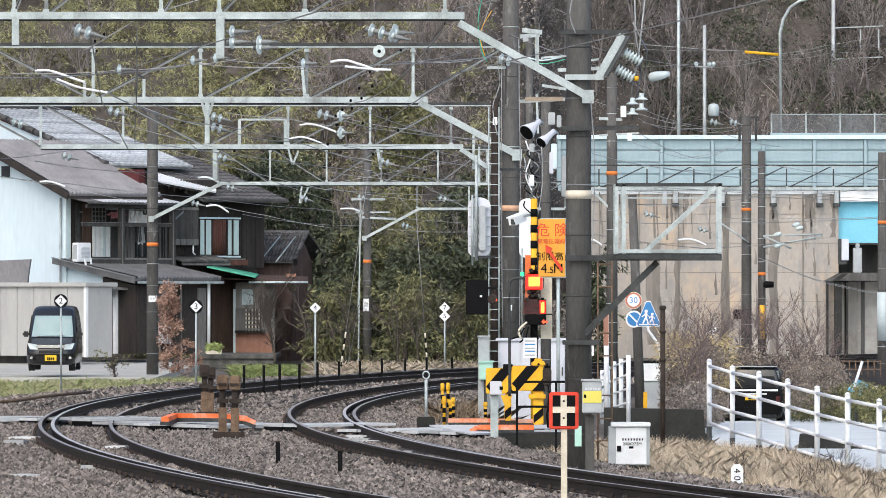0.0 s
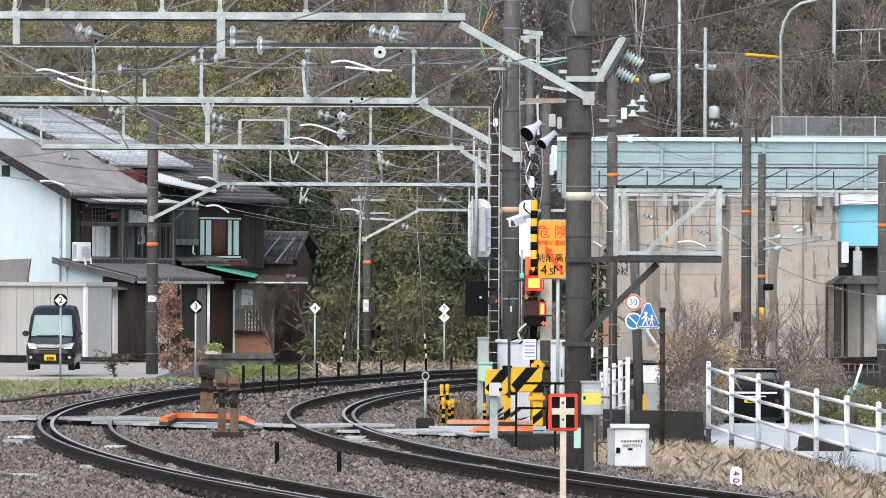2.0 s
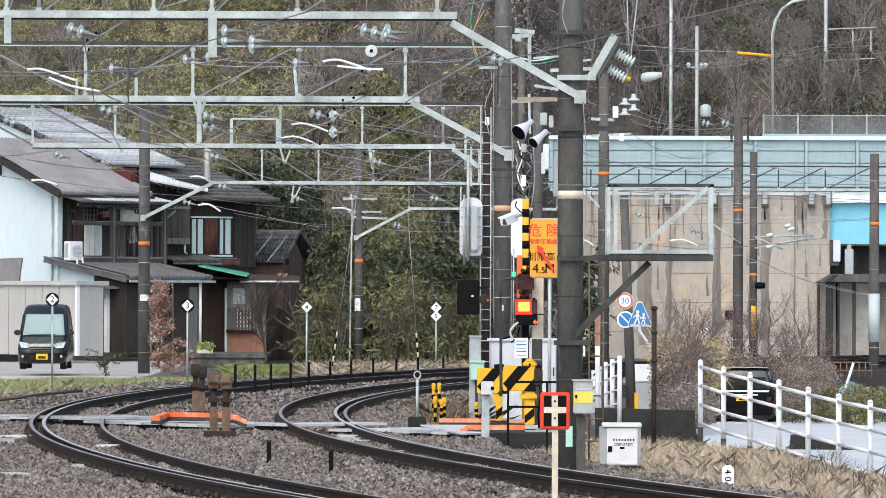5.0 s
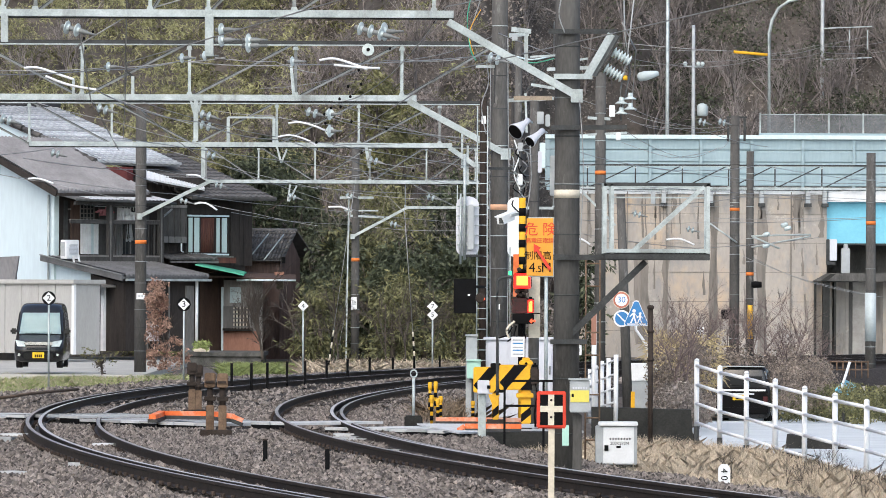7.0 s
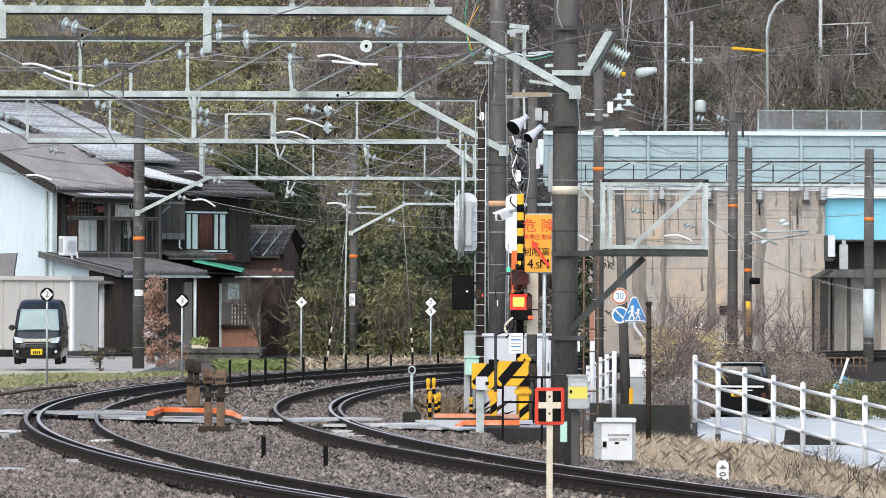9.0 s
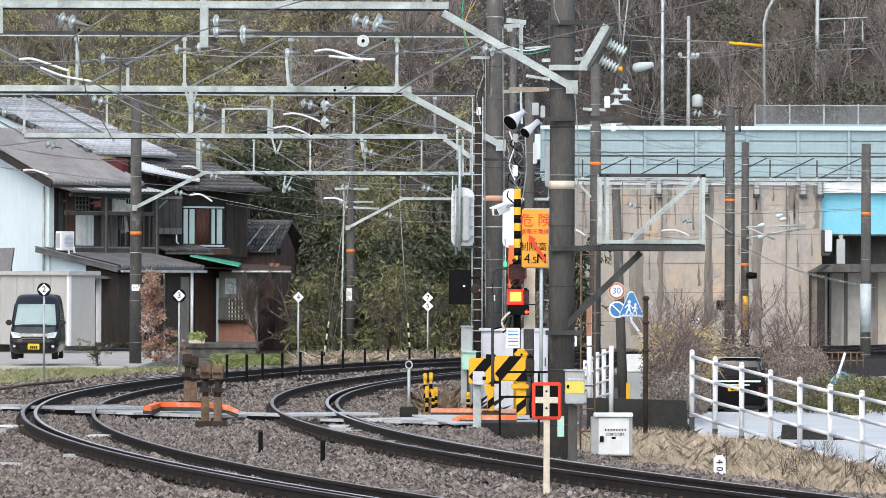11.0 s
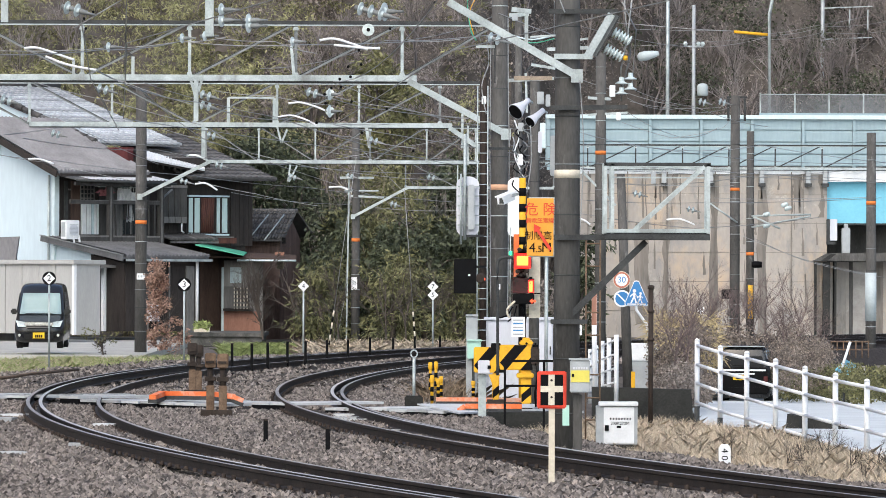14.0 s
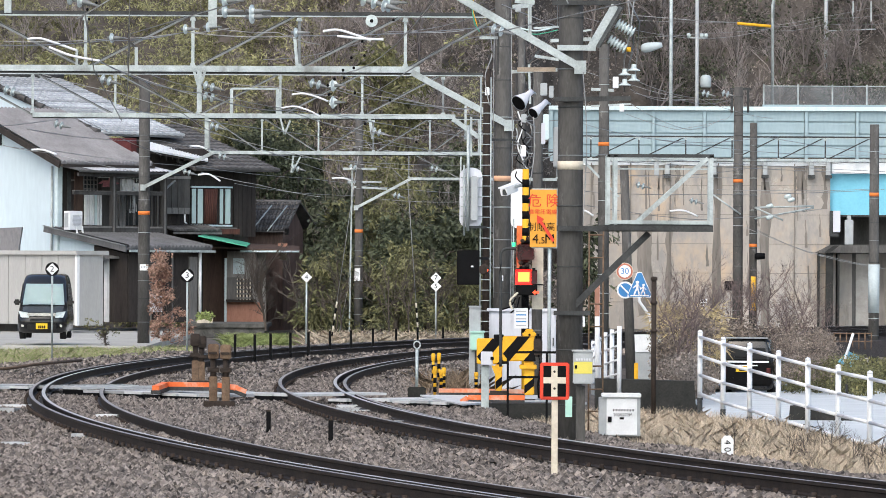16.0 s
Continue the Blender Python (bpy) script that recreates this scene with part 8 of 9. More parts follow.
for pts in ([(-8.046, 110.526, 6.206), (-6.025, 110.526, 6.268), (-4.709, 110.526, 6.389), (-3.836, 110.526, 6.477)], [(-7.438, 114.130, 6.178), (-6.458, 114.130, 5.965), (-5.892, 114.130, 5.739), (-4.608, 114.130, 5.321)], [(-2.012, 123.529, 5.745), (-0.752, 123.529, 5.526), (0.767, 123.529, 5.298)], [(-2.623, 140.000, 5.419), (-1.916, 140.000, 5.275), (-0.381, 140.000, 5.015)], [(-4.047, 110.526, 6.465), (-2.920, 110.526, 6.396), (-2.151, 110.526, 6.179)], [(-0.446, 110.526, 6.428), (0.533, 110.526, 6.453)], [(6.383, 190.909, 7.583), (7.511, 190.909, 7.388), (9.311, 190.909, 7.396)], [(4.415, 175.000, 7.760), (5.850, 175.000, 7.350), (7.268, 175.000, 6.989)], [(8.057, 238.636, 11.844), (12.080, 238.636, 11.793)], [(13.873, 244.186, 11.883), (15.709, 244.186, 12.216), (18.033, 244.186, 12.668)], [(8.060, 238.636, 11.162), (10.809, 238.636, 11.333), (13.558, 238.636, 11.549)], [(6.121, 190.909, 4.928), (7.940, 190.909, 4.881), (9.721, 190.909, 4.888)], [(9.255, 194.444, 4.528), (11.792, 194.444, 4.521), (14.310, 194.444, 4.568)], [(10.378, 198.113, 3.312), (12.438, 198.113, 2.529), (15.139, 198.113, 1.936)], [(6.113, 190.909, 6.910), (7.733, 190.909, 6.407), (9.168, 190.909, 6.686)], [(-12.315, 169.355, 5.382), (-11.008, 169.355, 5.178), (-8.441, 169.355, 4.640)], [(-8.028, 164.062, 6.220), (-6.464, 164.062, 5.742), (-3.148, 164.062, 4.928)], [(-7.516, 190.909, 4.961), (-5.696, 190.909, 4.569), (-3.658, 190.909, 4.178)], [(-9.361, 140.000, 6.537), (-7.519, 140.000, 6.091), (-5.437, 140.000, 5.553)], [(-3.510, 181.034, 5.798), (-2.130, 181.034, 5.597), (0.630, 181.034, 5.298)], [(-3.633, 187.500, 5.392), (-1.132, 187.500, 5.045), (0.654, 187.500, 5.017)], [(-2.922, 187.500, 6.109), (-2.207, 187.500, 5.933), (-0.772, 187.500, 4.511)], [(-4.800, 131.250, 6.094), (-3.550, 131.250, 5.987), (-2.174, 131.250, 5.780)], [(-3.392, 175.000, 5.311), (-1.060, 175.000, 5.754), (0.439, 175.000, 5.994)], ):
    wire(pts, 0.009, "thin weathered wire strung between the portals", 0.03)
for q in ((-6.518, 114.130, 7.095), (-6.691, 114.130, 6.964), (-6.658, 114.130, 6.779), (0.047, 114.130, 7.297), (-1.406, 114.130, 6.378), (-1.611, 114.130, 6.061), (-1.361, 114.130, 6.106), (-1.567, 114.130, 5.866), (-1.773, 114.130, 5.822), (-1.935, 114.130, 5.647), (-1.751, 114.130, 5.670), (-1.543, 114.130, 5.388), (-2.065, 114.130, 5.527), (-2.043, 114.130, 5.353), (-0.868, 114.130, 5.249), (-1.345, 114.130, 4.791), (-0.354, 114.130, 4.447), (-0.810, 114.130, 6.793), (-2.215, 114.130, 4.983), (-4.008, 114.130, 4.856), ):
    part("wire_clamp", lathe(B(), (q[0], q[1] - 0.1, q[2] - 0.035), (0, 0, 1), [(0, 0.012), (0.015, 0.026), (0.04, 0.026), (0.055, 0.012)], 8), BLACK, gear)
# fittings on the poles by the signals
fit_ = thing("pole_fittings", (1.4, 105, 5), "weathered plank, boxes and steel arms fixed among the poles", "pole fittings")
part("plank", bar(B(), (1.434, 103.960, 5.520), (2.108, 103.960, 5.523), 0.08, 0.075), mat("bare_weathered_plank", (0.36, 0.29, 0.22), (0.22, 0.175, 0.13), 0.9, 0, 5, 40, 0.3), fit_, "tan weathered plank")
part("grey_box", box(B(), (1.564, 78.358, 3.408)[0], (1.646, 78.358, 3.409)[0], 78.2, 78.4, (1.564, 78.358, 3.408)[2], (1.562, 78.358, 3.938)[2], 0.01), CABINET_GREY, fit_)
part("tall_case", box(B(), (1.812, 100.962, 4.156)[0], (1.879, 100.962, 4.156)[0], 101.0, 101.15, (1.812, 100.962, 4.156)[2], (1.810, 100.962, 4.521)[2], 0.01), CABINET, fit_, "white tall junction case")
for a, b, w in (((1.740, 103.960, 5.759), (2.186, 103.960, 5.691), 0.05), ((2.016, 103.960, 6.027), (2.729, 103.960, 6.060), 0.06), ((1.390, 103.960, 6.728), (1.736, 103.960, 6.689), 0.08), ((1.657, 103.960, 6.669), (1.660, 103.960, 6.075), 0.05), ((1.719, 103.960, 6.244), (2.184, 103.960, 6.275), 0.035), ((1.642, 103.960, 5.610), (1.665, 103.960, 4.917), 0.04)):
    part("arm", bar(B(), a, b, w, w), GALV, fit_)
for k in range(14):
    q = (1.439, 101.942, 4.669)
    g_ = random.Random(900 + k)
    c = Vector((q[0] + g_.uniform(-0.06, 0.2), q[1] - 0.2, q[2] - k * 0.075))
    part("cable_loop", tube(B(), bend([c, c + Vector((g_.uniform(-0.12, 0.1), -0.05, -0.09)), c + Vector((g_.uniform(-0.05, 0.15), 0, -0.2))], 4), 0.012, 6), (GALV_MID, BLACK, GALV_MID, CABINET_GREY)[k % 4], fit_)

# ---- vegetation ----
def leaf_mesh(name, centres, radii, count, size, material, label, category, seed, parent=None, squash=0.8, droop=0.0, kind="stuff"):
    """Many small leaves scattered in clumps."""
    rng = np.random.default_rng(seed)
    centres, radii = np.asarray(centres, float), np.asarray(radii, float)
    n = len(centres) * count
    c = np.repeat(centres, count, 0)
    r = np.repeat(radii, count)
    v = rng.normal(size=(n, 3))
    v /= np.linalg.norm(v, axis=1)[:, None]
    rad = r * rng.uniform(0.35, 1.0, n) ** 0.6
    p = c + v * rad[:, None] * np.array([1, 1, squash])
    a = rng.normal(size=(n, 3))
    a[:, 2] -= droop
    a /= np.linalg.norm(a, axis=1)[:, None]
    b = np.cross(a, rng.normal(size=(n, 3)))
    b /= np.linalg.norm(b, axis=1)[:, None] + 1e-6
    ln_ = size * rng.uniform(0.6, 1.4, n)[:, None]
    wd = ln_ * 0.32
    verts = np.stack([p - b * wd, p + a * ln_, p + a * ln_ * 0.15 + b * wd], 1).reshape(-1, 3)
    faces = np.arange(n * 3).reshape(-1, 3)
    return mesh_of(name, verts, faces, material, label, category, kind, parent)


def spray_mesh(name, centres, radii, sprays, leaves, size, material, label, category, seed, parent=None, kind="stuff", squash=0.9, slim=0.1):
    """Bamboo-like foliage: narrow leaves hanging in fans from the outside of each clump."""
    rng = np.random.default_rng(seed)
    centres, radii = np.asarray(centres, float), np.asarray(radii, float)
    m = len(centres) * sprays
    v = rng.normal(size=(m, 3))
    v[:, 2] = np.abs(v[:, 2]) * 0.9 - 0.25
    v /= np.linalg.norm(v, axis=1)[:, None]
    tip = np.repeat(centres, sprays, 0) + v * (np.repeat(radii, sprays) * rng.uniform(0.4, 1.05, m))[:, None] * np.array([1, 1, squash])
    fan = v * 0.55 + np.array([0, 0, -0.55]) + rng.normal(size=(m, 3)) * 0.25
    n = m * leaves
    p = np.repeat(tip, leaves, 0) + rng.normal(size=(n, 3)) * size * 0.35
    a = np.repeat(fan, leaves, 0) + rng.normal(size=(n, 3)) * 0.42
    a /= np.linalg.norm(a, axis=1)[:, None]
    b = np.cross(a, rng.normal(size=(n, 3)))
    b /= np.linalg.norm(b, axis=1)[:, None] + 1e-6
    ln_ = size * rng.uniform(0.55, 1.4, n)[:, None]
    wd = ln_ * slim
    verts = np.stack([p, p + a * ln_ * 0.4 + b * wd, p + a * ln_, p + a * ln_ * 0.4 - b * wd], 1).reshape(-1, 3)
    return mesh_of(name, verts, np.arange(n * 4).reshape(-1, 4), material, label, category, kind, parent)


def blades(name, pts, h, material, label, seed, kind="stuff", lean=0.35, w=0.012):
    rng = np.random.default_rng(seed)
    p = np.asarray(pts, float)
    n = len(p)
    hh = h * rng.uniform(0.4, 1.3, n)[:, None]
    d = rng.normal(size=(n, 3)) * lean
    d[:, 2] = 1
    side = np.stack([rng.normal(size=n), rng.normal(size=n), np.zeros(n)], 1)
    side /= np.linalg.norm(side, axis=1)[:, None]
    ww = w * rng.uniform(0.6, 1.6, n)[:, None]
    mid = p + d * hh * 0.55
    tip = p + d * hh + np.stack([d[:, 0] * 0.4, d[:, 1] * 0.4, -0.15 * np.ones(n)], 1) * hh
    verts = np.stack([p - side * ww, p + side * ww, mid + side * ww * 0.8, tip, mid - side * ww * 0.8], 1).reshape(-1, 3)
    faces = np.arange(n * 5).reshape(-1, 5)
    return mesh_of(name, verts, faces, material, label, "grass", kind)


def twig_tree(seed, height, spread=0.5, depth=4, kids=4, r0=0.09):
    """Segments of a bare tree: start, end, radii."""
    rng = random.Random(seed)
    segs = []

    def grow(p, d, ln_, r, lvl):
        q = p + d * ln_
        segs.append((p, q, r, r * 0.7, lvl))
        if lvl == 0:
            return
        for i in range(kids if lvl < depth else kids + 2):
            t = rng.uniform(0.35, 1.0)
            nd = (d + Vector((rng.gauss(0, spread), rng.gauss(0, spread), rng.gauss(0.15, spread * 0.7)))).normalized()
            grow(p.lerp(q, t), nd, ln_ * rng.uniform(0.5, 0.8), r * 0.58, lvl - 1)

    grow(Vector((0, 0, 0)), Vector((rng.gauss(0, 0.08), rng.gauss(0, 0.08), 1)).normalized(), height * 0.42, r0, depth)
    return segs


def seg_arrays(segs):
    P = np.array([s[0] for s in segs], float)
    Q = np.array([s[1] for s in segs], float)
    d = Q - P
    d /= np.linalg.norm(d, axis=1)[:, None] + 1e-9
    ref = np.where(np.abs(d[:, 2:3]) > 0.9, np.array([[1.0, 0, 0]]), np.array([[0, 0, 1.0]]))
    u = np.cross(d, ref)
    u /= np.linalg.norm(u, axis=1)[:, None]
    v = np.cross(d, u)
    ra, rb = np.array([s[2] for s in segs])[:, None], np.array([s[3] for s in segs])[:, None]
    ring = []
    for base, r in ((P, ra), (Q, rb)):
        for k in range(3):
            a = 2 * math.pi * k / 3
            ring.append(base + (u * math.cos(a) + v * math.sin(a)) * r)
    V = np.stack(ring, 1).reshape(-1, 3)
    o = (np.arange(len(segs)) * 6)[:, None]
    thick = o[np.array([s[4] for s in segs]) > 0]
    F = np.concatenate([o + np.array([[0, 1, 4, 3]]), thick + np.array([[1, 2, 5, 4]]), thick + np.array([[2, 0, 3, 5]])], 0)
    return V, F


def woods(name, spots, variants, material, label, seed, lo=0.7, hi=1.3):
    rng = random.Random(seed)
    arrs = [seg_arrays(v) for v in variants]
    VV, FF, off = [], [], 0
    for x, y, z in spots:
        V, F = rng.choice(arrs)
        a, k = rng.uniform(0, 6.28), rng.uniform(lo, hi)
        c, s_ = math.cos(a) * k, math.sin(a) * k
        W = np.stack([V[:, 0] * c - V[:, 1] * s_ + x, V[:, 0] * s_ + V[:, 1] * c + y, V[:, 2] * k + z], 1)
        VV.append(W)
        FF.append(F + off)
        off += len(W)
    return mesh_of(name, np.concatenate(VV), np.concatenate(FF), material, label, "woods", "stuff")


rng = np.random.default_rng(5)


def spots(n, x0, x1, y0, y1, lift=(0, 0), seed=0):
    g = np.random.default_rng(seed)
    x, y = g.uniform(x0, x1, n), g.uniform(y0, y1, n)
    return np.stack([x, y, land(x, y) + g.uniform(lift[0], lift[1], n)], 1)


# hillside: bamboo and shrubs to one side, bare woods to the other
c = spots(2300, -24, 3, 228, 284, (0.1, 2.2), 1)
c = c[rng.random(len(c)) < np.clip((-2.0 - c[:, 0]) / 3.5, 0.12, 1)]
spray_mesh("bamboo_thicket", c, rng.uniform(0.45, 1.05, len(c)), 24, 6, 0.195, LEAF_BAMBOO, "yellow-green bamboo thicket covering the hillside", "bamboo", 11)
c = spots(520, -24, 4, 224, 272, (0.2, 1.6), 2)
spray_mesh("hillside_shrubs", c, rng.uniform(0.5, 1.2, len(c)), 22, 7, 0.2, LEAF_OLIVE, "olive green shrubs on the hillside", "shrubs", 12, slim=0.14)
c = spots(900, -7, 5, 224, 282, (0.2, 2.0), 3)
leaf_mesh("withered_thicket", c, rng.uniform(0.5, 1.2, len(c)), 90, 0.12, LEAF_BROWN, "withered brown thicket on the hillside", "thicket", 13)
c = spots(900, 2, 25, 250, 300, (0.1, 2.0), 4)
leaf_mesh("withered_thicket", c, rng.uniform(0.5, 1.4, len(c)), 80, 0.11, LEAF_BROWN, "withered brown thicket behind the highway", "thicket", 14)
c = spots(150, 7, 20, 250, 280, (0.2, 2.4), 6)
leaf_mesh("evergreen_shrubs", c, rng.uniform(0.7, 1.5, len(c)), 200, 0.15, LEAF_DARK, "dark evergreen shrubs among bare trees", "shrubs", 15)
variants = [twig_tree(100 + i, 5.5, 0.42, 4, 4, 0.07) for i in range(5)]
sp = spots(240, -5, 24, 236, 298, (-0.4, 0), 7)
woods("bare_woods", sp, variants, TWIG, "bare brown winter trees on the hillside", 8)
low = [twig_tree(150 + i, 2.6, 0.75, 4, 4, 0.035) for i in range(4)]
sp = spots(180, 2, 24, 246, 298, (-0.2, 0.4), 27)
woods("bare_brush", sp, low, TWIG, "tangled bare brush under the winter trees", 28, 0.8, 1.3)
sp = spots(75, -9, 4, 227, 262, (-0.2, 0.3), 37)
woods("bare_brush", sp, low, TWIG, "tangled bare brush between bamboo and woods", 38, 0.8, 1.4)
sp = spots(70, -20, 2, 228, 282, (-0.2, 0), 9)
woods("bare_woods", sp, variants, TWIG, "bare brown winter trees above the bamboo", 10, 0.5, 0.9)


# grove beside the outer track, tree by tree
def tree(x, y, h, w, leafm, label, seed, clumps=34, leaf=0.2, lean=0.0):
    z = float(land(x, y)) - 0.1
    t = thing("tree", (x, y, z), label, "tree", "trees beside the line")
    g = random.Random(seed)
    bm = B()
    top = Vector((x + lean, y, z + h * 0.8))
    mid = Vector((x + lean * 0.3 + g.uniform(-0.2, 0.2), y, z + h * 0.4))
    tube(bm, [(x, y, z), mid, top], 0.13, 8, 0.04)
    for i in range(7):
        a = g.uniform(0, 6.28)
        s0 = Vector((x, y, z)).lerp(top, g.uniform(0.25, 0.8))
        tube(bm, [s0, s0 + Vector((math.cos(a) * w * 0.5, math.sin(a) * w * 0.4, h * 0.18)), s0 + Vector((math.cos(a) * w * 0.8, math.sin(a) * w * 0.7, h * 0.2))], 0.05, 5, 0.015)
    part("trunk", bm, BARK, t)
    gg = np.random.default_rng(seed)
    c = np.stack([gg.normal(0, w * 0.42, clumps) + lean * 0.6, gg.normal(0, w * 0.35, clumps), h * gg.uniform(0.12, 1.0, clumps)], 1)
    c[:, :2] *= (1.15 - 0.55 * (c[:, 2:3] / h))
    spray_mesh("crown", c, gg.uniform(0.25, 0.7, clumps), 11, 6, leaf * 1.02, leafm, "", "", seed + 1, parent=t, kind="", slim=0.12 if leafm is LEAF_OLIVE else 0.17)
    return t


gr = random.Random(17)
for i in range(46):
    px = 425 + 440 * ((i * 0.618) % 1.0)
    s = gr.uniform(45.5, 50.8) if px > 600 else gr.uniform(45.2, 47.5)
    far = (52 - s) / 6.5
    h = (gr.uniform(3.6, 5.4) + 3.2 * far) * (1.0 if px < 560 else (0.72 if px < 640 else 0.84))
    kind_ = LEAF_OLIVE if 655 < px < 745 or i % 9 == 0 else LEAF_DARK
    tree((px - 784) / s, 10500 / s, h, gr.uniform(1.0, 1.5), kind_, ("dark evergreen tree hung with creepers" if kind_ is LEAF_DARK else "olive-leaved tree with drooping bamboo sprays"), 300 + i * 7, 50, 0.2 if i % 2 else 0.27)
for i, (px, s, h, w) in enumerate(((590, 51, 3.0, 0.8), (605, 50.4, 2.2, 0.7), (715, 54, 2.6, 0.9), (1045, 60, 3.6, 0.8), (700, 50.2, 3.0, 0.8), (580, 52, 2.6, 0.7), (708, 50.8, 3.4, 0.8), (606, 51, 3.0, 0.6), (735, 52.6, 3.0, 0.8), (712, 50.5, 4.0, 0.6), (830, 54, 2.6, 0.8))):
    tree((px - 784) / s, 10500 / s, h, w, LEAF_OLIVE if i % 3 else LEAF_DARK, "low leafy tree at the edge of the grove", 900 + i * 5, 40, 0.2)
vs = [twig_tree(400 + i, 3.0, 0.5, 4, 3, 0.03) for i in range(3)]
woods("bare_woods", [((px - 784) / s, 10500 / s, float(land((px - 784) / s, 10500 / s))) for px, s in ((560, 53), (610, 54), (690, 54), (705, 55), (740, 55), (790, 55), (820, 54), (480, 49.5), (880, 53), (540, 52), (622, 53))], vs, BARK, "thin bare saplings and stems among the trees", 21)

vs = [twig_tree(440 + i, 6.0, 0.45, 4, 4, 0.04) for i in range(4)]
gr = random.Random(52)
woods("bare_woods", [((px - 784) / s, 10500 / s, float(land((px - 784) / s, 10500 / s))) for px, s in ((gr.uniform(590, 880), gr.uniform(46.5, 49.5)) for _ in range(22))], vs, TWIG, "brown bare brush above the grove", 53, 0.8, 1.25)
CULM = mat("bamboo_culms", (0.20, 0.175, 0.13), (0.11, 0.095, 0.07), 0.6, 0, 1, 10, 0, vary=0.4, island=True)
cs_ = []
gr = random.Random(61)
for i in range(46):
    px, s = gr.uniform(575, 735), gr.uniform(46.5, 50.5)
    x, y = (px - 784) / s, 10500 / s
    z = float(land(x, y))
    h, lx = gr.uniform(2.5, 7.5), gr.gauss(0, 0.7)
    p = [Vector((x + lx * t * t, y, z + 1.0 + h * t * (1 - 0.12 * t * abs(lx)))) for t in (0, 0.35, 0.7, 1.0)]
    for a, b in zip(p, p[1:]):
        cs_.append((a, b, 0.012, 0.009, 1))
V, F = seg_arrays(cs_)
mesh_of("bamboo_stems", V, F, CULM, "thin pale bamboo stems leaning among the trees", "bamboo")

# shrubs before the retaining wall
vs = [twig_tree(500 + i, 2.2, 0.55, 4, 4, 0.02) for i in range(4)]
woods("bare_shrubs", [((px - 784) / s, 10500 / s, 2.18 - (py - 513) / s) for px, py, s in ((1190, 690, 80), (1225, 690, 82), (1290, 660, 66), (1330, 665, 63), (1360, 668, 62), (1400, 672, 62), (1440, 675, 63), (1385, 690, 64), (1420, 700, 66), (1310, 650, 60), (1460, 690, 66), (1345, 645, 58), (1280, 640, 60), (1240, 650, 70), (1210, 730, 90), (1230, 720, 88), (1430, 665, 60), (1375, 650, 60))], vs, mat("purple_brown_twigs", (0.20, 0.155, 0.145), (0.12, 0.09, 0.085), 0.9, 0, 1, 8, 0, vary=0.4, island=True), "tangled bare purple-brown shrubs before the wall", 22, 0.8, 1.3)


def mound(n, box_, z0, z1, s0, s1, seed):
    """Clump centres between two scales, by column and height."""
    g = np.random.default_rng(seed)
    px, py, s = g.uniform(box_[0], box_[1], n), g.uniform(z0, z1, n), g.uniform(s0, s1, n)
    return np.stack([(px - 784) / s, 10500 / s, 2.18 - (py - 513) / s], 1)


WITHER = mat("withered_brush", (0.275, 0.228, 0.19), (0.125, 0.10, 0.085), 0.85, 0, 0.6, 4, 0, vary=0.5, island=True)
leaf_mesh("bank_shrubs", mound(110, (1185, 1272), 620, 735, 74, 88, 31), np.full(110, 0.3), 220, 0.06, WITHER, "brown withered shrubs on the bank", "shrubs", 41)
spray_mesh("bank_grass", mound(90, (1185, 1275), 612, 672, 70, 84, 32), np.full(90, 0.25), 14, 7, 0.26, GRASS_GOLD, "golden dry grasses on the bank", "grass", 42, slim=0.035)
leaf_mesh("bank_shrubs", mound(45, (1190, 1260), 690, 750, 84, 92, 33), np.full(45, 0.26), 200, 0.06, LEAF_BROWN, "withered brown undergrowth on the bank", "shrubs", 43)
leaf_mesh("bank_shrubs", mound(60, (1405, 1500), 690, 735, 64, 69, 34), np.full(60, 0.26), 150, 0.07, LEAF_OLIVE, "olive undergrowth beside the road", "shrubs", 44)
leaf_mesh("bank_shrubs", mound(90, (1400, 1500), 640, 722, 64, 70, 37), np.full(90, 0.28), 150, 0.055, WITHER, "brown withered undergrowth beside the road", "shrubs", 47)
leaf_mesh("bank_shrubs", mound(80, (1290, 1450), 620, 690, 58, 66, 35), np.full(80, 0.35), 110, 0.07, WITHER, "brown withered shrubs before the wall", "shrubs", 45)
leaf_mesh("bank_shrubs", mound(60, (1490, 1600), 690, 742, 64, 72, 36), np.full(60, 0.3), 150, 0.08, LEAF_OLIVE, "green undergrowth by the far road", "shrubs", 46)

# hedge, garden shrub and bare garden tree before the house
hd = thing("russet_hedge", (-7.565, 169.355, -0.159), "tall russet-leaved hedge beside the pole", "hedge")
g = np.random.default_rng(77)
c = np.stack([g.uniform(-0.6, 0.55, 60), g.uniform(-0.3, 0.3, 60), 2.45 * g.uniform(0.04, 1, 60) ** 1.3], 1)
c[:, 0] = np.where(c[:, 2] > 0.95, c[:, 0] * 0.4 - 0.22, c[:, 0] + 0.08)
leaf_mesh("leaves", c, np.full(60, 0.17) * g.uniform(0.6, 1.5, 60), 95, 0.068, LEAF_RUSSET, "", "", 78, parent=hd, kind="")
V, F = seg_arrays(twig_tree(79, 2.3, 0.3, 3, 4, 0.03))
mesh_of("stems", V, F, BARK, "", "", "", parent=hd)
gs = thing("garden_shrub", (-8.803, 159.091, -0.168), "low bare garden shrub with a few leaves", "shrub")
V, F = seg_arrays(twig_tree(81, 0.62, 0.95, 4, 4, 0.028) + twig_tree(86, 0.55, 1.0, 4, 4, 0.025))
mesh_of("stems", V, F, BARK, "", "", "", parent=gs)
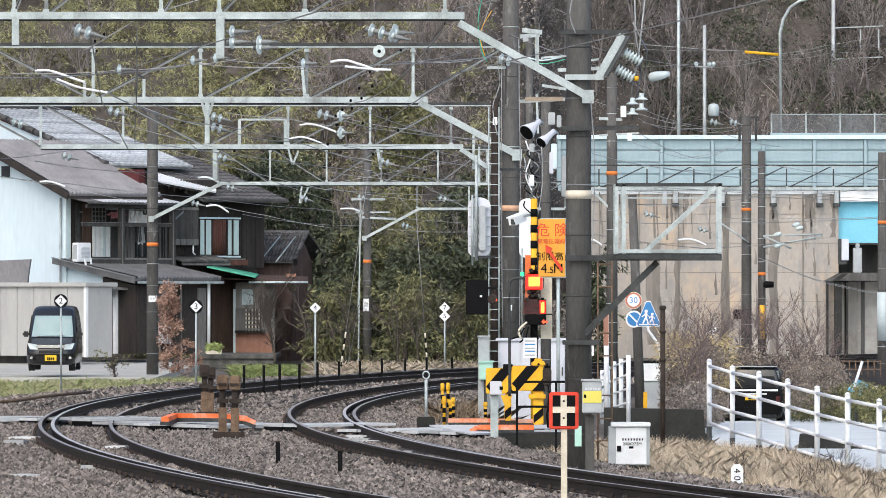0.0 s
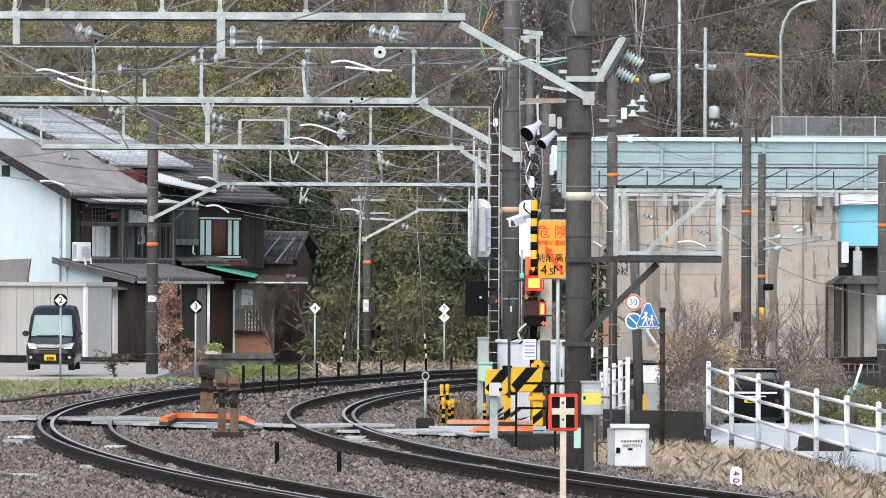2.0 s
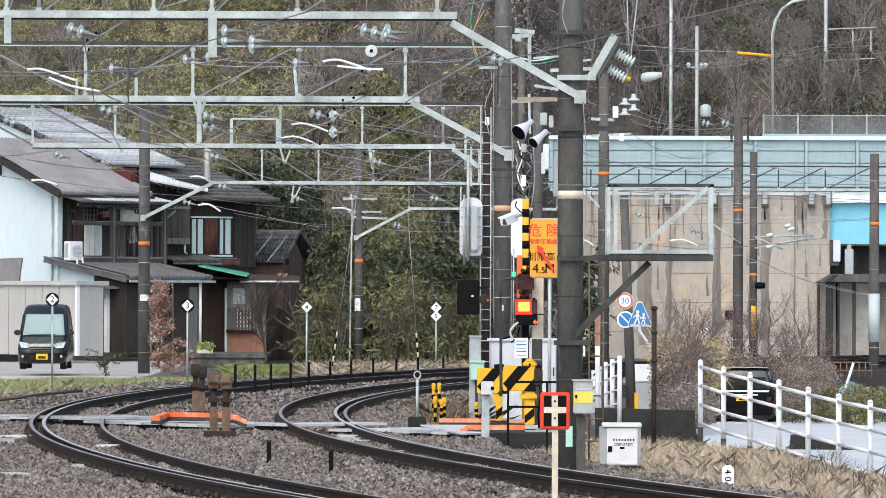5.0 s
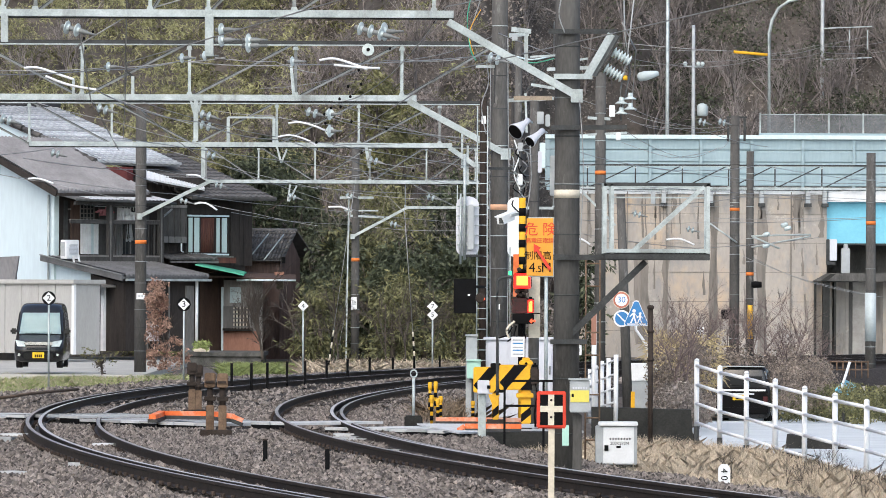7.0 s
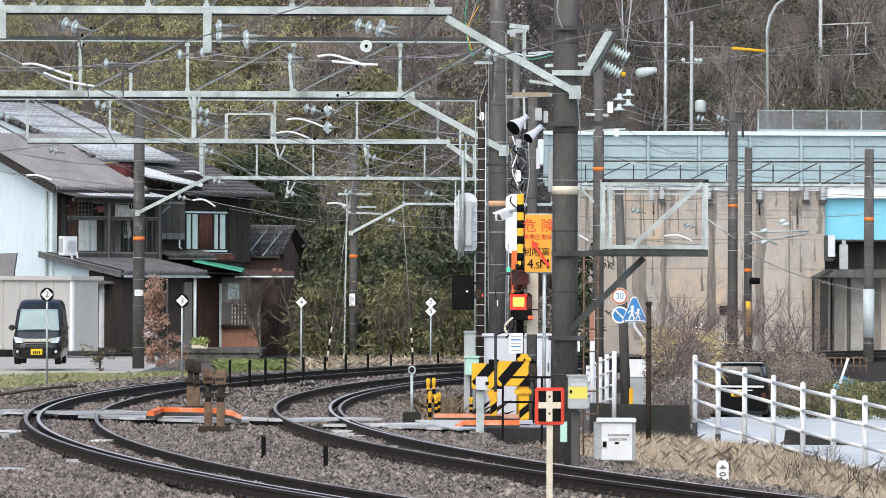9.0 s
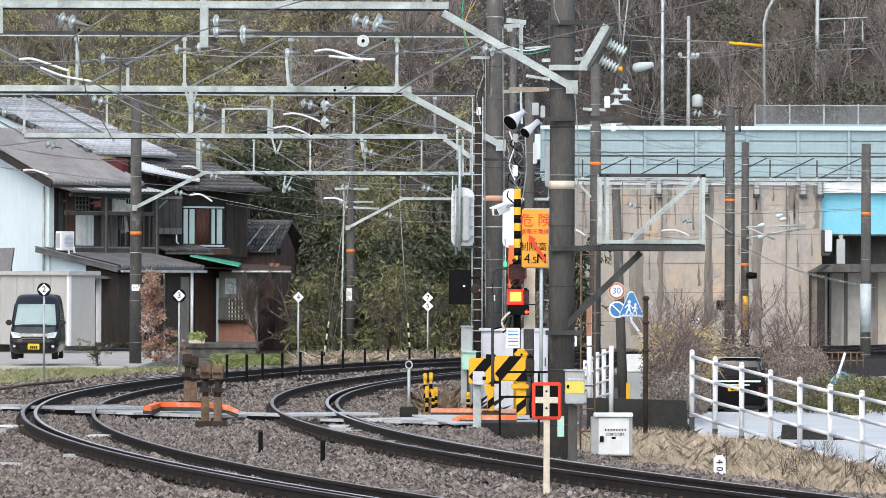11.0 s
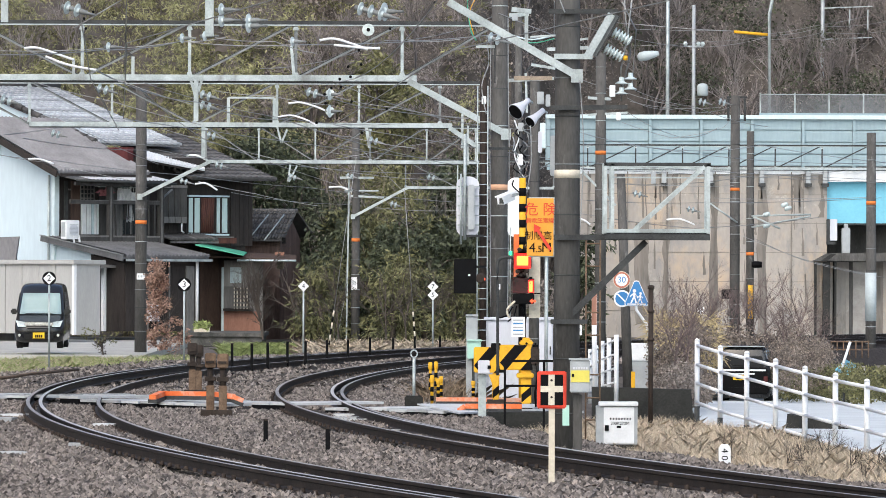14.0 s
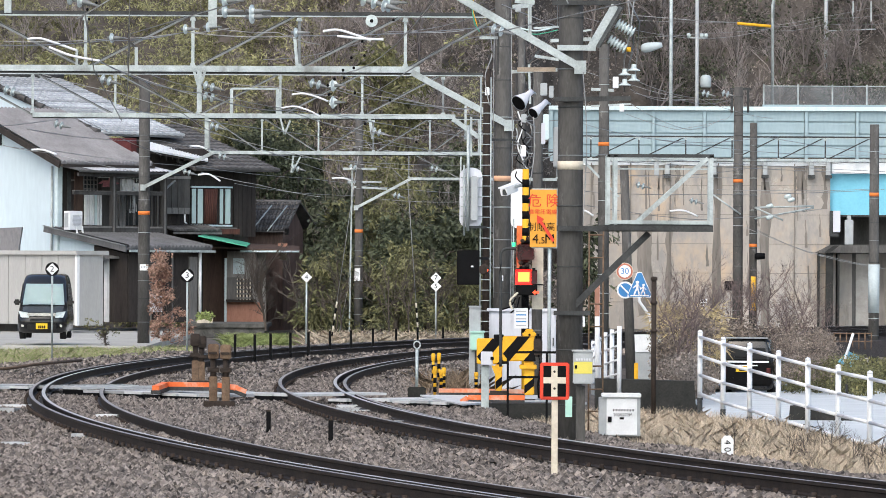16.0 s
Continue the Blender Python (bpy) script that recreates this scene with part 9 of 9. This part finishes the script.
c = np.stack([g.uniform(-0.45, 0.45, 9), g.uniform(-0.3, 0.3, 9), g.uniform(0.3, 0.7, 9)], 1)
leaf_mesh("leaves", c, np.full(9, 0.12), 22, 0.06, LEAF_OLIVE, "", "", 82, parent=gs, kind="")
gt = thing("garden_tree", (-5.5, 194.444, -0.172), "bare thin-branched garden tree before the outbuilding", "tree")
V, F = seg_arrays(twig_tree(83, 3.2, 0.42, 4, 5, 0.045))
mesh_of("branch_crown", V, F, BARK, "", "", "", parent=gt)
V, F = seg_arrays(twig_tree(84, 1.6, 0.6, 4, 4, 0.02))
mesh_of("low_shoots", V, F, BARK, "", "", "", parent=gt)
leaf_mesh("potted_plants", np.array([[-7.744, 200.765 - 0.4, 0.249], [-7.916, 200.765 - 0.4, 0.23], [-7.572, 200.765 - 0.4, 0.23]]), np.full(3, 0.15), 80, 0.12, GRASS, "green potted plants in the planter", "plants", 85)

# straw-covered bank under the dry grass
gxs, gys = np.arange(1.5, 9.0, 0.25), np.arange(60, 97.5, 0.5)
bx, by = np.meshgrid(gxs, gys)
rb = np.hypot(bx - CX, by - CY) - (RAD - SPACING)
inb = (rb < -2.5) & (bx < 4.25 + (95 - by) * 0.15 - 0.05)
bi = np.arange(bx.size).reshape(bx.shape)
cell = inb[:-1, :-1] & inb[1:, :-1] & inb[:-1, 1:] & inb[1:, 1:]
bq = np.stack([bi[:-1, :-1], bi[:-1, 1:], bi[1:, 1:], bi[1:, :-1]], -1)[cell]
STRAW = mat("straw_litter", (0.50, 0.42, 0.32), (0.26, 0.21, 0.155), 0.95, 0, 2.5, 25, 0.8)
mesh_of("grass_bank", np.stack([bx, by, land(bx, by) + 0.025 + 0.03 * np.sin(bx * 3.1) * np.sin(by * 1.3)], -1).reshape(-1, 3), bq, STRAW, "straw-covered bank between the track and the road", "bank", "structure")

# grass: beside the yard, by the far posts, and dry grass on the near bank
g = np.random.default_rng(91)
px, s = g.uniform(-40, 360, 42000), g.uniform(61, 76, 42000)
x, y = (px - 784) / s, 10500 / s
rr = np.hypot(x - CX, y - CY) - RAD
ok = (rr > 2.6) & (y < 172 - (x + 8) * 0.1) & (np.sin(x * 1.9 + y * 0.35) + np.sin(x * 0.7 - y * 0.6) + g.uniform(-0.8, 0.8, len(x)) > -0.7)
blades("grass_verge", np.stack([x, y, np.full_like(x, -0.48)], 1)[ok], 0.19, GRASS, "green and yellowish grass verge before the yard", 92, w=0.0036, lean=0.4)
ok2 = ok & (g.random(len(x)) < 0.85)
blades("dry_verge", np.stack([x, y, np.full_like(x, -0.48)], 1)[ok2], 0.17, GRASS_DRY, "dry yellow grass mixed into the verge", 93, w=0.0034, lean=0.45)
px, s = g.uniform(412, 560, 12000), g.uniform(53.5, 58.5, 12000)
x, y = (px - 784) / s, 10500 / s
blades("grass_verge", np.stack([x, y, np.full_like(x, -0.5)], 1), 0.26, GRASS, "fresh green grass behind the short posts", 94, lean=0.6, w=0.006)
px, s = g.uniform(560, 850, 6000), g.uniform(56, 64, 6000)
x, y = (px - 784) / s, 10500 / s
blades("dry_verge", np.stack([x, y, np.full_like(x, -0.5)], 1), 0.5, GRASS_DRY, "dry undergrowth at the foot of the trees", 95, lean=0.6)
px, s = g.uniform(770, 852, 5000), g.uniform(90, 103, 5000)
x, y = (px - 784) / s, 10500 / s
blades("dry_verge", np.stack([x, y, np.full_like(x, -0.45)], 1)[::3], 0.62, mat("withered_stems", (0.30, 0.22, 0.15), (0.15, 0.11, 0.075), 0.9, 0, 2, 10, 0, vary=0.5, island=True), "brown withered weeds by the delineators", 96, lean=0.5, w=0.0045)
x, y = g.uniform(1.5, 8.0, 120000), g.uniform(62, 97, 120000)
rr = np.hypot(x - CX, y - CY) - (RAD - SPACING)
ok = (rr < -2.6) & (x < 4.25 + (95 - y) * 0.15 - 0.1)
pz = land(x, y)
blades("dry_grass", np.stack([x, y, pz], 1)[ok], 0.32, GRASS_DRY, "pale dry grass on the bank beside the track", 97, lean=0.36, w=0.0036)
vs = [twig_tree(600 + i, 0.8, 0.6, 3, 4, 0.008) for i in range(3)]
woods("bramble", [(float(a), float(b), float(land(a, b))) for a, b in zip(g.uniform(3.9, 7.4, 26), g.uniform(66, 80, 26)) if a < 4.2 + (95 - b) * 0.15 and math.hypot(a - CX, b - CY) < RAD - SPACING - 2.6], vs, BARK, "dark bare brambles on the near bank", 98, 0.5, 1.1)


# ---- sleepers, ballast stones ----
sl = bpy.data.meshes.new("sleeper")
bm = box(B(), -1.0, 1.0, -0.11, 0.11, -0.2, 0.0, 0.015)
bm.to_mesh(sl)
bm.free()
sl.materials.append(SLEEPER)
for t, r in zip(tracks, (RAD, RAD - SPACING)):
    root = PLACE[t.name].inverted()
    a = -0.29
    n = 0
    while n < 149:
        ob = new("sleeper", sl)
        ob.parent = t
        x, y = arc(r, a)
        ob.matrix_basis = root @ pose(x, y, -0.165, 0, 1.3, -math.degrees(a))
        a += 0.6 / r
        n += 1
g = np.random.default_rng(123)
N = 155000
a = g.uniform(-0.30, 0.30, N)
a = np.where(g.random(N) < 0.78, g.uniform(-0.30, 0.03, N), a)
r = g.uniform(RAD - SPACING - 2.4, RAD + 5.0, N)
keep = np.ones(N, bool)
for q in (RAD + 0.565, RAD - 0.565, RAD - SPACING + 0.565, RAD - SPACING - 0.565):
    keep &= np.abs(r - q) > 0.1
sx_, sy_ = CX - r * np.cos(a), CY + r * np.sin(a)
dk = np.abs((sx_ - d0.x) * acrossv.x + (sy_ - d0.y) * acrossv.y - 0.7) < 1.2
keep &= ~dk
a, r = a[keep], r[keep]
N = len(r)
x_, y_ = CX - r * np.cos(a), CY + r * np.sin(a)
off = np.abs((x_ - d0.x) * acrossv.x + (y_ - d0.y) * acrossv.y - 0.7)
inside = np.minimum(np.abs(r - RAD), np.abs(r - RAD + SPACING)) < 0.5
edge = np.clip(np.maximum(r - (RAD + 4.6), (RAD - SPACING - 2.3) - r), 0, 1)
pz = np.where(inside, -0.135, np.where(np.minimum(np.abs(r - RAD), np.abs(r - RAD + SPACING)) < 1.15, -0.13, -0.16)) + 0.03 * np.sin(x_ * 1.7) * np.cos(y_ * 0.9) + 0.05 * np.clip(2.3 - off, 0, 1) * ~inside - edge * 0.7
P_ = np.stack([x_, y_, pz], 1)
th = g.uniform(0, 6.28, N)
rad4 = g.uniform(0.022, 0.058, N)
ang = th[:, None] + np.arange(4)[None] * 1.5708 + g.uniform(-0.4, 0.4, (N, 4))
rr4 = rad4[:, None] * g.uniform(0.65, 1.35, (N, 4))
ring_ = np.stack([np.cos(ang) * rr4, np.sin(ang) * rr4, g.uniform(-0.04, 0.012, (N, 4))], 2)
apex = np.stack([g.normal(0, 0.016, N), g.normal(0, 0.016, N), rad4 * g.uniform(0.35, 1.05, N)], 1)[:, None, :]
V = np.concatenate([ring_, apex], 1) + P_[:, None, :]
tri = np.array([[0, 1, 4], [1, 2, 4], [2, 3, 4], [3, 0, 4]])
F = (tri[None] + (np.arange(N) * 5)[:, None, None]).reshape(-1, 3)
mesh_of("ballast_stones", V.reshape(-1, 3), F, STONE, "loose brown-grey crushed ballast stones", "ballast")


# rail fastenings on every sleeper
cube_v = np.array([[-1, -1, 0], [1, -1, 0], [1, 1, 0], [-1, 1, 0], [-1, -1, 1], [1, -1, 1], [1, 1, 1], [-1, 1, 1]], float)
cube_f = np.array([[4, 5, 6, 7], [0, 1, 5, 4], [1, 2, 6, 5], [2, 3, 7, 6], [3, 0, 4, 7]])
VV, FF, nf = [], [], 0
for r in (RAD, RAD - SPACING):
    for rail_o, zr in ((0.565, 0.05), (-0.565, 0.0)):
        for side in (-0.085, 0.085):
            for i in range(149):
                a = -0.29 + 0.6 / r * i
                x, y = arc(r + rail_o + side, a)
                ca, sa = math.cos(-a), math.sin(-a)
                q = cube_v * np.array([0.022, 0.03, 0.045])
                VV.append(np.stack([q[:, 0] * ca - q[:, 1] * sa + x, q[:, 0] * sa + q[:, 1] * ca + y, q[:, 2] + zr - 0.145], 1))
                FF.append(cube_f + nf)
                nf += 8
mesh_of("rail_fastenings", np.concatenate(VV), np.concatenate(FF), RUST_DARK, "rusty clips holding the rails to the sleepers", "rail fastening")


# ---- motion: the lamps of the crossing signal flash in turn ----
def motions():
    for ob, first in ((LAMP_UPPER, 0), (LAMP_LOWER, 1), (LAMP_SIDE, 0)):
        base = ob.matrix_basis.copy()
        angle = 180.0 * first
        rows = [(0.0, base @ Matrix.Rotation(radians(angle), 4, "Z"))]
        last = 0.0
        for k in range(27):
            t = 0.03 + 0.6035 * k
            if k in (4, 14, 19):
                t -= 0.08
            if k == 19 and first == 1:
                t += 0.1
            if k == 24:
                t += 0.01
            t = math.floor(t * 30 + 0.5) / 30
            if t + 0.11 > 16:
                break
            for j in range(4):
                rows.append((t + j / 30, base @ Matrix.Rotation(radians(angle + 60 * j), 4, "Z")))
            angle += 180
        rows.append((16.0, base @ Matrix.Rotation(radians(angle), 4, "Z")))
        walk(ob, rows)


motions()
